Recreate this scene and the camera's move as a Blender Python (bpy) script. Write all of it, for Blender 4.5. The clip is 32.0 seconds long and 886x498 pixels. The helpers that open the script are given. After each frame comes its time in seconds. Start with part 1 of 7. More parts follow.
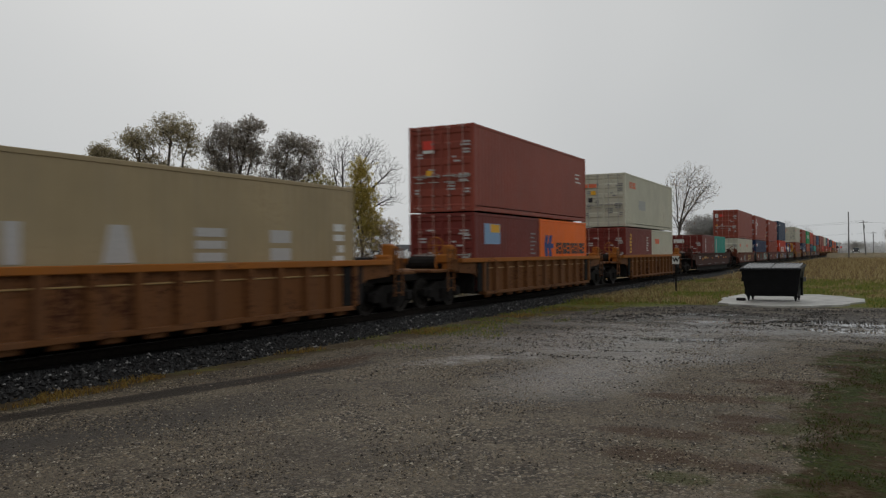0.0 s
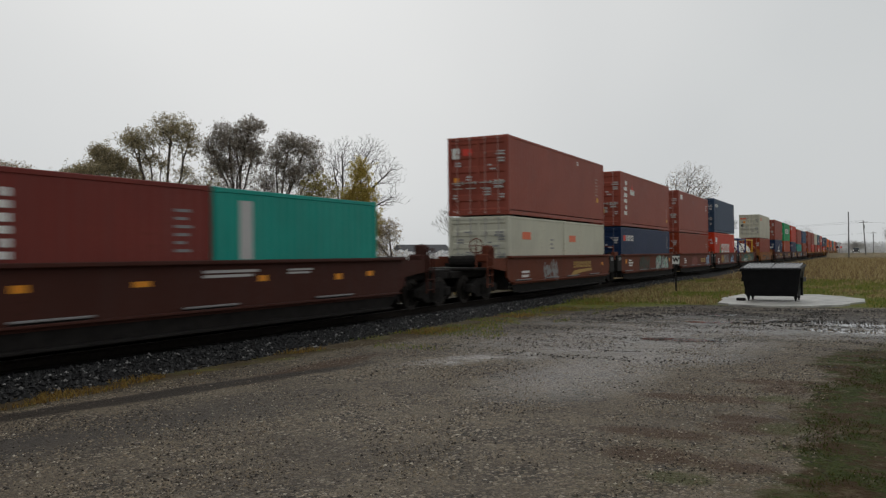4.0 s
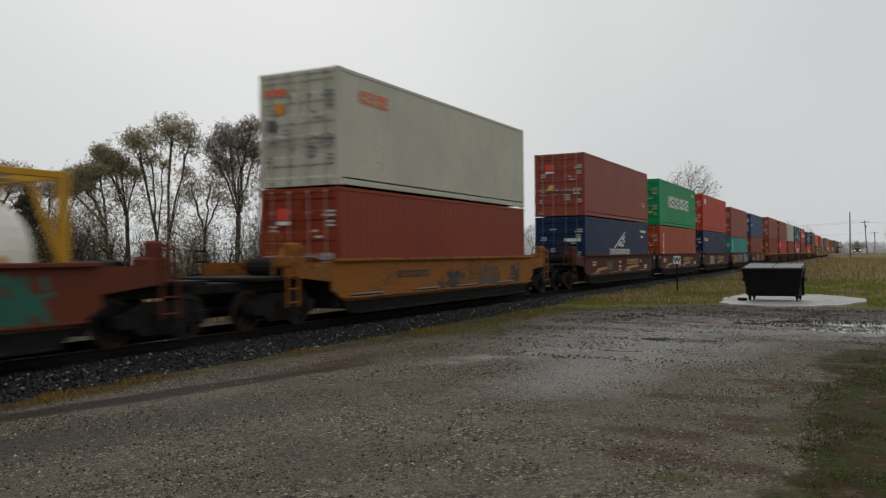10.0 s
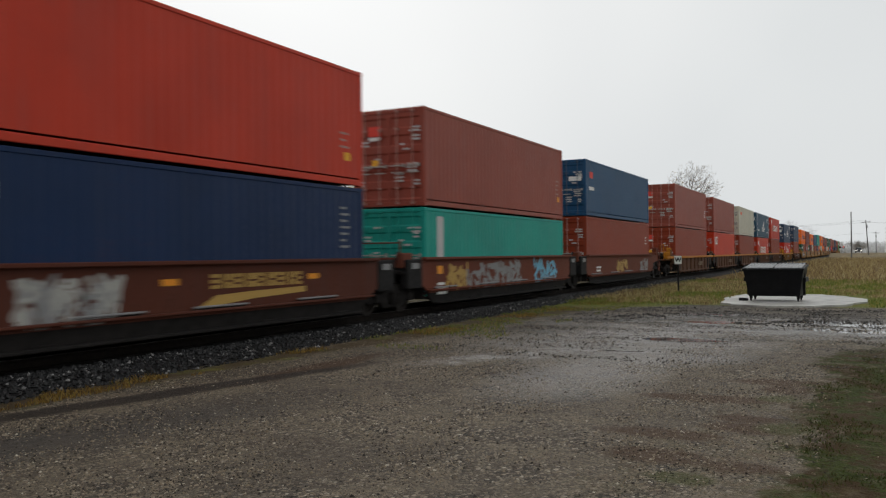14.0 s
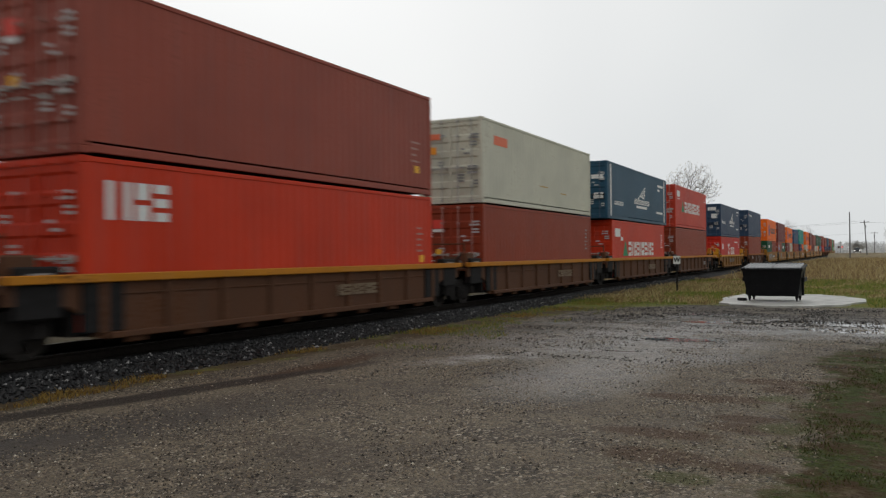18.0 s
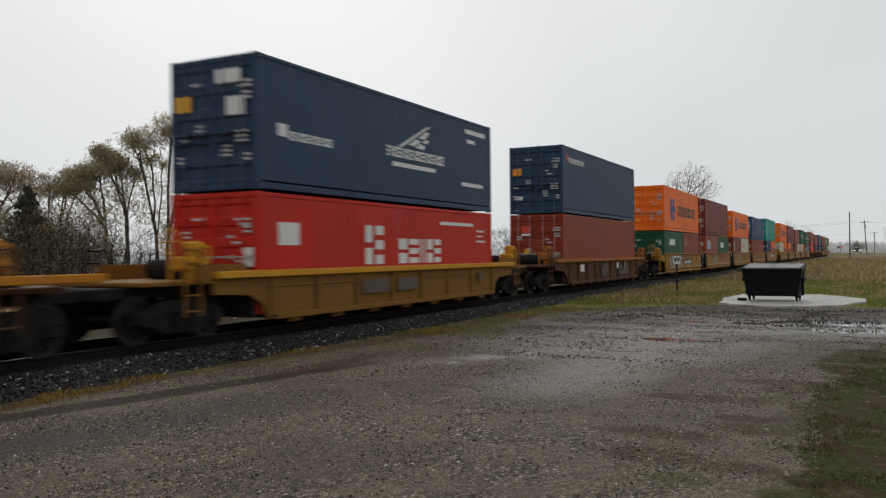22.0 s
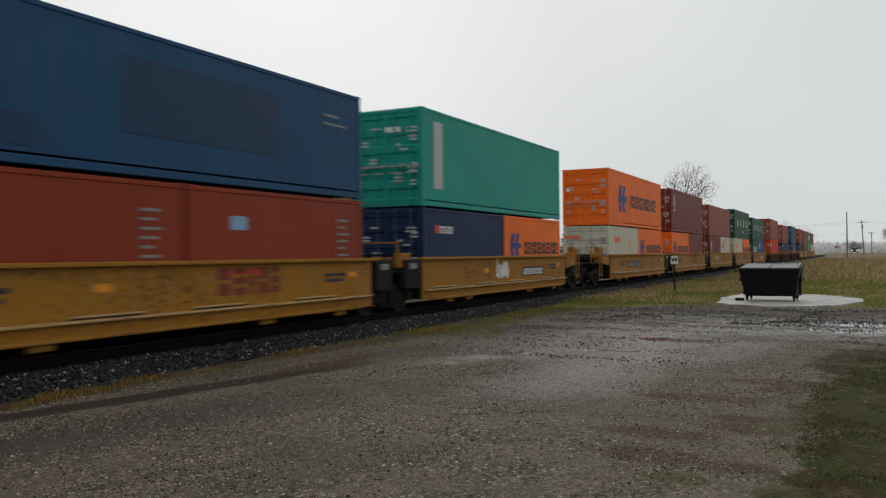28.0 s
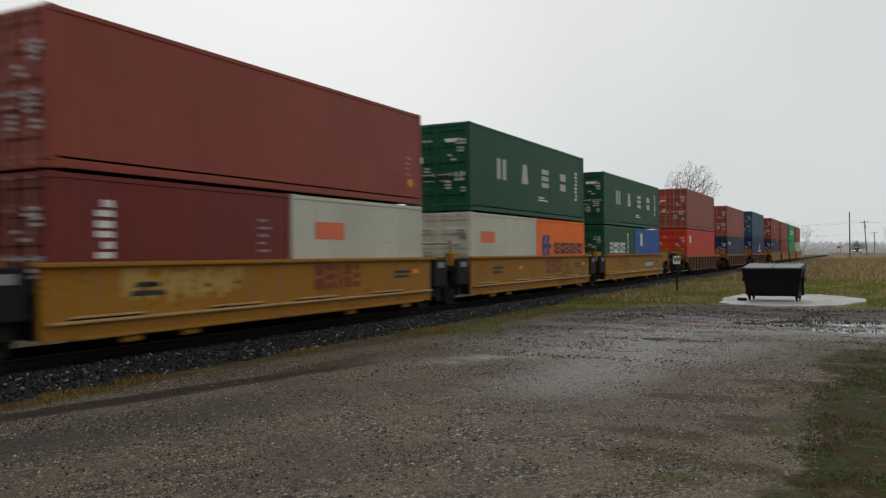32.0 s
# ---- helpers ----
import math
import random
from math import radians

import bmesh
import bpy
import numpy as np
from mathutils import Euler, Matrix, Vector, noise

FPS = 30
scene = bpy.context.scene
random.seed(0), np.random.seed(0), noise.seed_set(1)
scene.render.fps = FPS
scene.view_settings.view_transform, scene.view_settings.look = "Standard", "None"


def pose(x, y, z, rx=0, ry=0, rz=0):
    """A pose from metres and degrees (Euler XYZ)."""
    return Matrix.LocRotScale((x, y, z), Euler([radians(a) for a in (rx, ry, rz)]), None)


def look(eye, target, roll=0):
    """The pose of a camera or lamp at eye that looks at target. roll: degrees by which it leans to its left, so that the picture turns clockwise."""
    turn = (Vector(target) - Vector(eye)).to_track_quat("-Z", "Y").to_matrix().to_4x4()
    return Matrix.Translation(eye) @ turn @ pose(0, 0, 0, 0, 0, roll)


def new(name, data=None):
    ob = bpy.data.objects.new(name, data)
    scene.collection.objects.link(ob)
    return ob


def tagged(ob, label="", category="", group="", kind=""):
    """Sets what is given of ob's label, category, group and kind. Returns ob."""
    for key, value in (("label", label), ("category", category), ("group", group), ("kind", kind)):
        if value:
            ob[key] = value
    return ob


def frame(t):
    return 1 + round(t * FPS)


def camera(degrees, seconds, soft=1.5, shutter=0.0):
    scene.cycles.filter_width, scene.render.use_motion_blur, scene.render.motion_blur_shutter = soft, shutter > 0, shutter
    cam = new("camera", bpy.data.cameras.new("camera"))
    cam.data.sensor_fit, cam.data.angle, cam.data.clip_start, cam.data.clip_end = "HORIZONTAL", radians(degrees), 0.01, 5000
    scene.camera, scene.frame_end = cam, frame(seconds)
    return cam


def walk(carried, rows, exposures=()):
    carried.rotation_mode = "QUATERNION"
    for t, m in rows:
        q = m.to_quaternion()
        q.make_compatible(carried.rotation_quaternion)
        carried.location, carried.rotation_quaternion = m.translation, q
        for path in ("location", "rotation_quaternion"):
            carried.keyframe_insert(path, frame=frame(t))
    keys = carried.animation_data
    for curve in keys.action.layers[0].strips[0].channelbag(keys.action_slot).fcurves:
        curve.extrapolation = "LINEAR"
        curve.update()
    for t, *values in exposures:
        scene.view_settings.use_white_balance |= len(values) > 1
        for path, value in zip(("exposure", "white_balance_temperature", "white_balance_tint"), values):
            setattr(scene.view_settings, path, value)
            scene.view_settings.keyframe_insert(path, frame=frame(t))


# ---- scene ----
# The track runs along +X; the lot where the camera stands is at z = 0.
RAIL = 0.28            # top of rail
TRACK_Y = 12.503       # centre line of the track
EYE = Vector((0.0, 0.0, 1.847))

cam = camera(56.44, 32.0, soft=1.3, shutter=0.45)


def stand(sway):
    """The tripod's pose, turned to the left by sway degrees."""
    yaw, tilt = radians(26.93 + sway), radians(0.387)
    return look(EYE, EYE + Vector((math.cos(yaw) * math.cos(tilt), math.sin(yaw) * math.cos(tilt), math.sin(tilt))), -0.551)


SWAY = [(0.0, -0.01), (6.6, -0.01), (7.0, -0.10), (7.5, 0.22), (8.0, 0.07), (12.0, 0.08), (12.5, 0.11), (13.0, 0.14), (17.0, 0.13), (17.5, 0.06), (27.5, 0.04), (28.0, -0.10), (28.5, 0.14), (30.0, 0.14), (30.5, 0.0), (31.0, 0.05), (32.0, 0.05)]
walk(cam, [(t, stand(a)) for t, a in SWAY], [(0.0, -0.38), (1.0, -0.28), (2.0, -0.10), (3.0, -0.07), (3.3, -0.20), (3.5, -0.20), (5.5, 0.0), (6.0, 0.0), (9.0, 0.0), (10.0, -0.15), (11.0, -0.04), (12.0, 0.07), (14.0, 0.12), (18.0, 0.11), (21.0, 0.06), (24.0, 0.0), (32.0, 0.0)])

# ---------------------------------------------------------------- light
world = bpy.data.worlds.new("overcast_sky")
scene.world = world
world.use_nodes = True
wn, wl = world.node_tree.nodes, world.node_tree.links
wn.clear()
w_out = wn.new("ShaderNodeOutputWorld")
w_bg = wn.new("ShaderNodeBackground")
w_sky = wn.new("ShaderNodeTexSky")
w_sky.sky_type, w_sky.sun_disc = "NISHITA", False
w_sky.sun_elevation, w_sky.sun_rotation = radians(34), radians(52)
w_sky.dust_density, w_sky.air_density = 4.0, 1.0
w_grey = wn.new("ShaderNodeHueSaturation")
w_grey.inputs["Saturation"].default_value = 0.05
w_grey.inputs["Value"].default_value = 0.06
w_mix = wn.new("ShaderNodeMix")
w_mix.data_type = "RGBA"
w_mix.inputs[0].default_value = 0.93
w_co = wn.new("ShaderNodeTexCoord")
w_noise = wn.new("ShaderNodeTexNoise")
w_noise.inputs["Scale"].default_value, w_noise.inputs["Detail"].default_value = 1.3, 3.0
w_ramp = wn.new("ShaderNodeValToRGB")
w_ramp.color_ramp.elements[0].position, w_ramp.color_ramp.elements[1].position = 0.30, 0.72
w_ramp.color_ramp.elements[0].color = (0.86, 0.87, 0.88, 1)
w_ramp.color_ramp.elements[1].color = (1.04, 1.04, 1.03, 1)
wl.new(w_co.outputs["Generated"], w_noise.inputs["Vector"])
wl.new(w_noise.outputs["Fac"], w_ramp.inputs["Fac"])
# the cloud is brightest round the hidden sun, greyer away from it
w_dot = wn.new("ShaderNodeVectorMath")
w_dot.operation = "DOT_PRODUCT"
w_dot.inputs[1].default_value = (math.cos(radians(38)) * math.cos(radians(34)), math.sin(radians(38)) * math.cos(radians(34)), math.sin(radians(34)))
wl.new(w_co.outputs["Generated"], w_dot.inputs[0])
w_glow = wn.new("ShaderNodeValToRGB")
w_glow.color_ramp.elements[0].position, w_glow.color_ramp.elements[1].position = 0.0, 1.0
w_glow.color_ramp.elements[0].color = (0.66, 0.675, 0.68, 1)
w_glow.color_ramp.elements[1].color = (0.88, 0.88, 0.875, 1)
w_mid = w_glow.color_ramp.elements.new(0.80)
w_mid.color = (0.70, 0.72, 0.73, 1)
w_mul = wn.new("ShaderNodeMix")
w_mul.data_type, w_mul.blend_type = "RGBA", "MULTIPLY"
w_mul.inputs[0].default_value = 1.0
wl.new(w_dot.outputs["Value"], w_glow.inputs["Fac"])
wl.new(w_glow.outputs["Color"], w_mul.inputs["A"])
wl.new(w_ramp.outputs["Color"], w_mul.inputs["B"])
wl.new(w_sky.outputs["Color"], w_grey.inputs["Color"])
wl.new(w_grey.outputs["Color"], w_mix.inputs["A"])
wl.new(w_mul.outputs["Result"], w_mix.inputs["B"])
wl.new(w_mix.outputs["Result"], w_bg.inputs["Color"])
w_bg.inputs["Strength"].default_value = 1.0
wl.new(w_bg.outputs["Background"], w_out.inputs["Surface"])

sun_data = bpy.data.lights.new("overcast_sun", "SUN")
sun_data.energy, sun_data.angle, sun_data.color = 0.5, radians(50), (1.0, 0.98, 0.95)
sun = new("overcast_sun", sun_data)
sun.matrix_world = look((math.cos(radians(38)) * 80, math.sin(radians(38)) * 80, 54), (0, 0, 0))

# ---------------------------------------------------------------- materials


def nodes_of(name):
    m = bpy.data.materials.new(name)
    m.use_nodes = True
    return m, m.node_tree.nodes, m.node_tree.links, m.node_tree.nodes["Principled BSDF"]


def noise_node(n, l, src, scale, detail=4.0, rough=0.55):
    t = n.new("ShaderNodeTexNoise")
    t.inputs["Scale"].default_value, t.inputs["Detail"].default_value, t.inputs["Roughness"].default_value = scale, detail, rough
    l.new(src, t.inputs["Vector"])
    return t.outputs["Fac"]


def ramp_node(n, l, src, stops):
    r = n.new("ShaderNodeValToRGB")
    e = r.color_ramp.elements
    while len(e) < len(stops):
        e.new(0.5)
    for el, (p, c) in zip(e, stops):
        el.position = p
        el.color = (*c, 1) if isinstance(c, tuple) else (c, c, c, 1)
    l.new(src, r.inputs["Fac"])
    return r.outputs["Color"]


def mix_node(n, l, fac, a, b, kind="MIX"):
    m = n.new("ShaderNodeMix")
    m.data_type, m.blend_type = "RGBA", kind
    for key, v in ((0, fac), ("A", a), ("B", b)):
        if isinstance(v, (int, float)):
            m.inputs[key].default_value = v
        elif isinstance(v, tuple):
            m.inputs[key].default_value = (*v, 1)
        else:
            l.new(v, m.inputs[key])
    return m.outputs["Result"]


def math_node(n, l, op, a, b=0.0, clamp=False):
    m = n.new("ShaderNodeMath")
    m.operation, m.use_clamp = op, clamp
    for i, v in enumerate((a, b)):
        if isinstance(v, (int, float)):
            m.inputs[i].default_value = v
        else:
            l.new(v, m.inputs[i])
    return m.outputs[0]


def coords(n, l, stretch=(1, 1, 1)):
    """Object coordinates, shifted per object."""
    c = n.new("ShaderNodeTexCoord")
    info = n.new("ShaderNodeObjectInfo")
    add = n.new("ShaderNodeVectorMath")
    add.operation = "MULTIPLY_ADD"
    add.inputs[1].default_value = stretch
    wide = math_node(n, l, "MULTIPLY", info.outputs["Random"], 37.0)
    l.new(c.outputs["Object"], add.inputs[0])
    l.new(wide, add.inputs[2])
    return add.outputs[0]


def bump(n, l, b, height, strength, distance):
    k = n.new("ShaderNodeBump")
    k.inputs["Strength"].default_value, k.inputs["Distance"].default_value = strength, distance
    l.new(height, k.inputs["Height"])
    l.new(k.outputs["Normal"], b.inputs["Normal"])


def shift(c, k):
    return tuple(min(1.0, max(0.0, v * k)) for v in c)


def paint(name, rgb, rust=0.25, gloss=0.45, rust_rgb=(0.10, 0.035, 0.018), streak=0.4, shine=0.18):
    """Weathered enamel on steel: faded patches, streaks down the sides, rust spots and fine grain."""
    m, n, l, b = nodes_of(name)
    big = noise_node(n, l, coords(n, l, (1, 1, 1)), 0.55, 4)
    down = noise_node(n, l, coords(n, l, (5, 5, 0.25)), 1.0, 5, 0.65)
    fine = noise_node(n, l, coords(n, l, (1, 1, 1)), 14.0, 6, 0.7)
    c = mix_node(n, l, ramp_node(n, l, big, [(0.3, 0.0), (0.72, 1.0)]), shift(rgb, 0.86), shift(rgb, 1.1))
    grey = sum(rgb) / 3
    dull = tuple(0.55 * v + 0.45 * (grey * 0.6 + 0.03) for v in rgb)
    c = mix_node(n, l, math_node(n, l, "MULTIPLY", ramp_node(n, l, down, [(0.48, 0.0), (0.75, 1.0)]), streak), c, dull)
    spots = math_node(n, l, "MULTIPLY", fine, math_node(n, l, "ADD", big, 0.25))
    c = mix_node(n, l, math_node(n, l, "MULTIPLY", ramp_node(n, l, spots, [(0.50 - 0.1 * rust, 0.0), (0.60 - 0.1 * rust, 1.0)]), min(1.0, rust * 2)), c, rust_rgb)
    b.inputs["Specular IOR Level"].default_value = shine
    l.new(c, b.inputs["Base Color"])
    l.new(ramp_node(n, l, fine, [(0.3, gloss - 0.1), (0.7, gloss + 0.2)]), b.inputs["Roughness"])
    bump(n, l, b, fine, 0.12, 0.004)
    return m


def plain(name, rgb, rough=0.6, metal=0.0, vary=0.2, scale=6.0, bumpy=0.0, shine=0.5):
    m, n, l, b = nodes_of(name)
    b.inputs["Specular IOR Level"].default_value = shine
    f = noise_node(n, l, coords(n, l), scale, 5, 0.6)
    l.new(mix_node(n, l, ramp_node(n, l, f, [(0.3, 0.0), (0.7, 1.0)]), shift(rgb, 1 - vary), shift(rgb, 1 + vary)), b.inputs["Base Color"])
    b.inputs["Roughness"].default_value, b.inputs["Metallic"].default_value = rough, metal
    if bumpy:
        bump(n, l, b, f, 0.6, bumpy)
    return m


PAINT = {k: paint("paint_" + k, *v) for k, v in {
    "maroon": ((0.30, 0.070, 0.046), 0.2),
    "darkmaroon": ((0.185, 0.034, 0.026), 0.2),
    "brick": ((0.265, 0.040, 0.014), 0.2),
    "rust": ((0.41, 0.068, 0.018), 0.2),
    "red": ((0.54, 0.048, 0.022), 0.12),
    "signal": ((0.56, 0.040, 0.010), 0.1),
    "scarlet": ((0.53, 0.022, 0.008), 0.1),
    "orange": ((0.95, 0.172, 0.007), 0.1),
    "navy": ((0.008, 0.026, 0.080), 0.12),
    "slate": ((0.028, 0.058, 0.112), 0.12),
    "petrol": ((0.024, 0.082, 0.135), 0.12),
    "blue": ((0.013, 0.072, 0.165), 0.2),
    "brightblue": ((0.015, 0.10, 0.38), 0.1),
    "green": ((0.006, 0.31, 0.105), 0.08),
    "teal": ((0.009, 0.31, 0.25), 0.12),
    "darkgreen": ((0.010, 0.082, 0.040), 0.12),
    "white": ((0.58, 0.565, 0.46), 0.3, 0.5, (0.22, 0.14, 0.07)),
    "tan": ((0.40, 0.315, 0.185), 0.15),
    "yellow": ((0.60, 0.32, 0.02), 0.15),
    "brightblue_frame": ((0.015, 0.032, 0.15), 0.2),
    "tankwhite": ((0.78, 0.77, 0.70), 0.25, 0.4, (0.20, 0.16, 0.10)),
}.items()}
WELL = {k: paint("well_" + k, *v, shine=0.12) for k, v in {
    "rustorange": ((0.190, 0.080, 0.030), 0.9, 0.65, (0.05, 0.018, 0.01), 0.6),
    "rustchord": ((0.38, 0.135, 0.026), 0.7, 0.6, (0.08, 0.03, 0.015), 0.4),
    "brown": ((0.098, 0.030, 0.018), 0.4, 0.6, (0.03, 0.015, 0.01), 0.5),
    "darkbrown": ((0.062, 0.021, 0.015), 0.4, 0.6, (0.03, 0.015, 0.01), 0.5),
    "oxide": ((0.150, 0.042, 0.023), 0.4, 0.6, (0.035, 0.016, 0.01), 0.5),
    "camo": ((0.34, 0.125, 0.022), 1.0, 0.6, (0.055, 0.038, 0.026), 0.9),
    "grime": ((0.105, 0.048, 0.026), 0.9, 0.65, (0.09, 0.035, 0.015), 0.5),
    "brightchord": ((0.60, 0.285, 0.022), 0.35, 0.55, (0.12, 0.05, 0.015), 0.3),
    "yellowchord": ((0.48, 0.19, 0.016), 0.45, 0.55, (0.10, 0.04, 0.015), 0.4),
    "ochre": ((0.22, 0.100, 0.018), 0.5, 0.6, (0.06, 0.03, 0.012), 0.6),
    "yellow": ((0.37, 0.168, 0.018), 0.85, 0.55, (0.12, 0.055, 0.022), 0.9),
}.items()}
LEDGE = paint("worn_yellow_ledge", (0.46, 0.30, 0.12), 0.6, 0.4, (0.14, 0.07, 0.03), 0.5, 0.4)
BLACK = plain("grimy_black_steel", (0.017, 0.016, 0.016), 0.7, 0.0, 0.4, 9.0, shine=0.12)
DARK = plain("dark_undercarriage", (0.018, 0.016, 0.015), 0.8, 0.0, 0.45, 7.0, shine=0.10)
WHEEL = plain("worn_wheel_steel", (0.028, 0.024, 0.021), 0.6, 0.3, 0.3, 8.0, shine=0.2)
STEEL = plain("worn_wet_rail_steel", (0.10, 0.095, 0.09), 0.45, 0.6, 0.15, 5.0)
RAILRUST = plain("rusty_rail_web", (0.014, 0.011, 0.009), 0.85, 0.0, 0.35, 9.0, shine=0.1)
MARK = {k: plain("mark_" + k, c, 0.55, 0.0, 0.1, 20.0, shine=0.3) for k, c in {
    "white": (0.72, 0.72, 0.70), "softwhite": (0.50, 0.49, 0.48), "red": (0.70, 0.06, 0.04), "orange": (0.75, 0.17, 0.08), "blue": (0.02, 0.05, 0.22),
    "black": (0.03, 0.03, 0.035), "green": (0.015, 0.22, 0.09), "yellow": (0.80, 0.42, 0.03), "grey": (0.24, 0.24, 0.24),
    "amber": (0.80, 0.30, 0.02), "skyblue": (0.16, 0.45, 0.62), "palegreen": (0.30, 0.52, 0.42), "lightblue": (0.25, 0.40, 0.60),
    "brownred": (0.20, 0.035, 0.016), "mustard": (0.45, 0.28, 0.07), "deepgreen": (0.02, 0.13, 0.09), "scarlet": (0.5, 0.04, 0.03), "grime": (0.06, 0.045, 0.035),
    "fadegrey": (0.38, 0.385, 0.37), "darkmoss": (0.030, 0.034, 0.020), "tanmark": (0.20, 0.145, 0.09), "rustgrey": (0.10, 0.075, 0.055), "rosegrey": (0.38, 0.21, 0.175), "bluegrey": (0.06, 0.085, 0.13), "palegrey": (0.40, 0.39, 0.36), "darkgrey": (0.10, 0.11, 0.10), "navyfade": (0.010, 0.042, 0.100)}.items()}

# ---------------------------------------------------------------- mesh tools


class Shape:
    """Collects corners and faces of one mesh."""

    def __init__(self):
        self.v, self.f = [], []

    def add(self, v, f):
        k = len(self.v)
        self.v += v
        self.f += [tuple(i + k for i in q) for q in f]
        return self

    def box(self, x0, x1, y0, y1, z0, z1):
        return self.add([(x, y, z) for x in (x0, x1) for y in (y0, y1) for z in (z0, z1)],
                        [(0, 1, 3, 2), (4, 6, 7, 5), (0, 4, 5, 1), (2, 3, 7, 6), (0, 2, 6, 4), (1, 5, 7, 3)])

    def cbox(self, x0, x1, y0, y1, z0, z1, c=0.02):
        """A box with its edges cut off by c."""
        bm = bmesh.new()
        bmesh.ops.create_cube(bm, size=1.0)
        for v in bm.verts:
            v.co = Vector(((x0 + x1) / 2 + v.co.x * (x1 - x0), (y0 + y1) / 2 + v.co.y * (y1 - y0), (z0 + z1) / 2 + v.co.z * (z1 - z0)))
        bmesh.ops.bevel(bm, geom=bm.edges[:], offset=c, segments=1, affect="EDGES")
        bm.verts.index_update()
        self.add([tuple(v.co) for v in bm.verts], [tuple(v.index for v in f.verts) for f in bm.faces])
        bm.free()
        return self

    def prism(self, outline, axis, lo, hi):
        """A closed outline drawn out along x, y or z."""
        k = len(outline)
        place = {"x": lambda a, b, t: (t, a, b), "y": lambda a, b, t: (a, t, b), "z": lambda a, b, t: (a, b, t)}[axis]
        v = [place(a, b, lo) for a, b in outline] + [place(a, b, hi) for a, b in outline]
        f = [(i, (i + 1) % k, k + (i + 1) % k, k + i) for i in range(k)]
        return self.add(v, f + [tuple(range(k))[::-1], tuple(range(k, 2 * k))])

    def tube(self, a, b, r0, r1=None, n=8, caps=True):
        """A round bar from a to b."""
        r1 = r0 if r1 is None else r1
        a, b = Vector(a), Vector(b)
        q = (b - a).to_track_quat("Z", "Y")
        v = []
        for p, r in ((a, r0), (b, r1)):
            v += [tuple(p + q @ Vector((r * math.cos(2 * math.pi * i / n), r * math.sin(2 * math.pi * i / n), 0))) for i in range(n)]
        f = [(i, (i + 1) % n, n + (i + 1) % n, n + i) for i in range(n)]
        if caps:
            f += [tuple(range(n))[::-1], tuple(range(n, 2 * n))]
        return self.add(v, f)

    def lathe(self, axis_y, profile, n=20):
        """Rings (radius, y) turned about a line along y through the origin."""
        v = []
        for r, y in profile:
            v += [(r * math.cos(2 * math.pi * i / n), y + axis_y, r * math.sin(2 * math.pi * i / n)) for i in range(n)]
        f = []
        for k in range(len(profile) - 1):
            f += [(k * n + i, k * n + (i + 1) % n, (k + 1) * n + (i + 1) % n, (k + 1) * n + i) for i in range(n)]
        m = len(profile) - 1
        f += [tuple(range(n))[::-1], tuple(range(m * n, m * n + n))]
        return self.add(v, f)

    def mesh(self, name):
        me = bpy.data.meshes.new(name)
        me.from_pydata(self.v, [], self.f)
        bm = bmesh.new()
        bm.from_mesh(me)
        bmesh.ops.recalc_face_normals(bm, faces=bm.faces)
        bm.to_mesh(me)
        bm.free()
        me.materials.append(None)
        return me


def part(name, shape, material, parent, label="", place=None):
    """One mesh object under a thing or under a part; meshes may be shared."""
    ob = new(name, shape if isinstance(shape, bpy.types.Mesh) else shape.mesh(name))
    ob.parent = parent
    if place is not None:
        ob.matrix_basis = place
    ob.material_slots[0].link = "OBJECT"
    ob.material_slots[0].material = material
    if label:
        ob["label"] = label
    return ob


def thing(name, label, category, group="", kind="", place=None):
    ob = new(name)
    ob.empty_display_size = 0.3
    if place is not None:
        ob.matrix_basis = place
    return tagged(ob, label, category, group, kind)


def solid(name, shape, material, label, category="", group="", kind="", place=None):
    ob = part(name, shape, material, None, "", place)
    return tagged(ob, label, category, group, kind)

# ---------------------------------------------------------------- containers
CW = 2.438
MESHES = {}


def kept(key, make):
    if key not in MESHES:
        MESHES[key] = make().mesh(key[0])
    return MESHES[key]


def wave(length, pitch, depth):
    """The folded line of a corrugated sheet: (along, out)."""
    k = max(1, round(length / pitch))
    p = length / k
    pts = []
    for i in range(k):
        a = -length / 2 + i * p
        pts += [(a, 0.0), (a + 0.30 * p, 0.0), (a + 0.50 * p, depth), (a + 0.80 * p, depth)]
    return pts + [(length / 2, 0.0)]


def make_side(length, h):
    s = Shape()
    line = wave(length - 0.3, 0.278, 0.012)
    lo, hi = 0.205, h - 0.105
    k = len(line)
    s.add([(a, o, lo) for a, o in line] + [(a, o, hi) for a, o in line], [(i, i + 1, k + i + 1, k + i) for i in range(k - 1)])
    return s


def make_roof(length):
    s = Shape()
    line = [(a, -o) for a, o in wave(length - 0.2, 0.42, 0.02)]
    k = len(line)
    return s.add([(a, -CW / 2 + 0.06, o) for a, o in line] + [(a, CW / 2 - 0.06, o) for a, o in line],
                 [(i, i + 1, k + i + 1, k + i) for i in range(k - 1)])


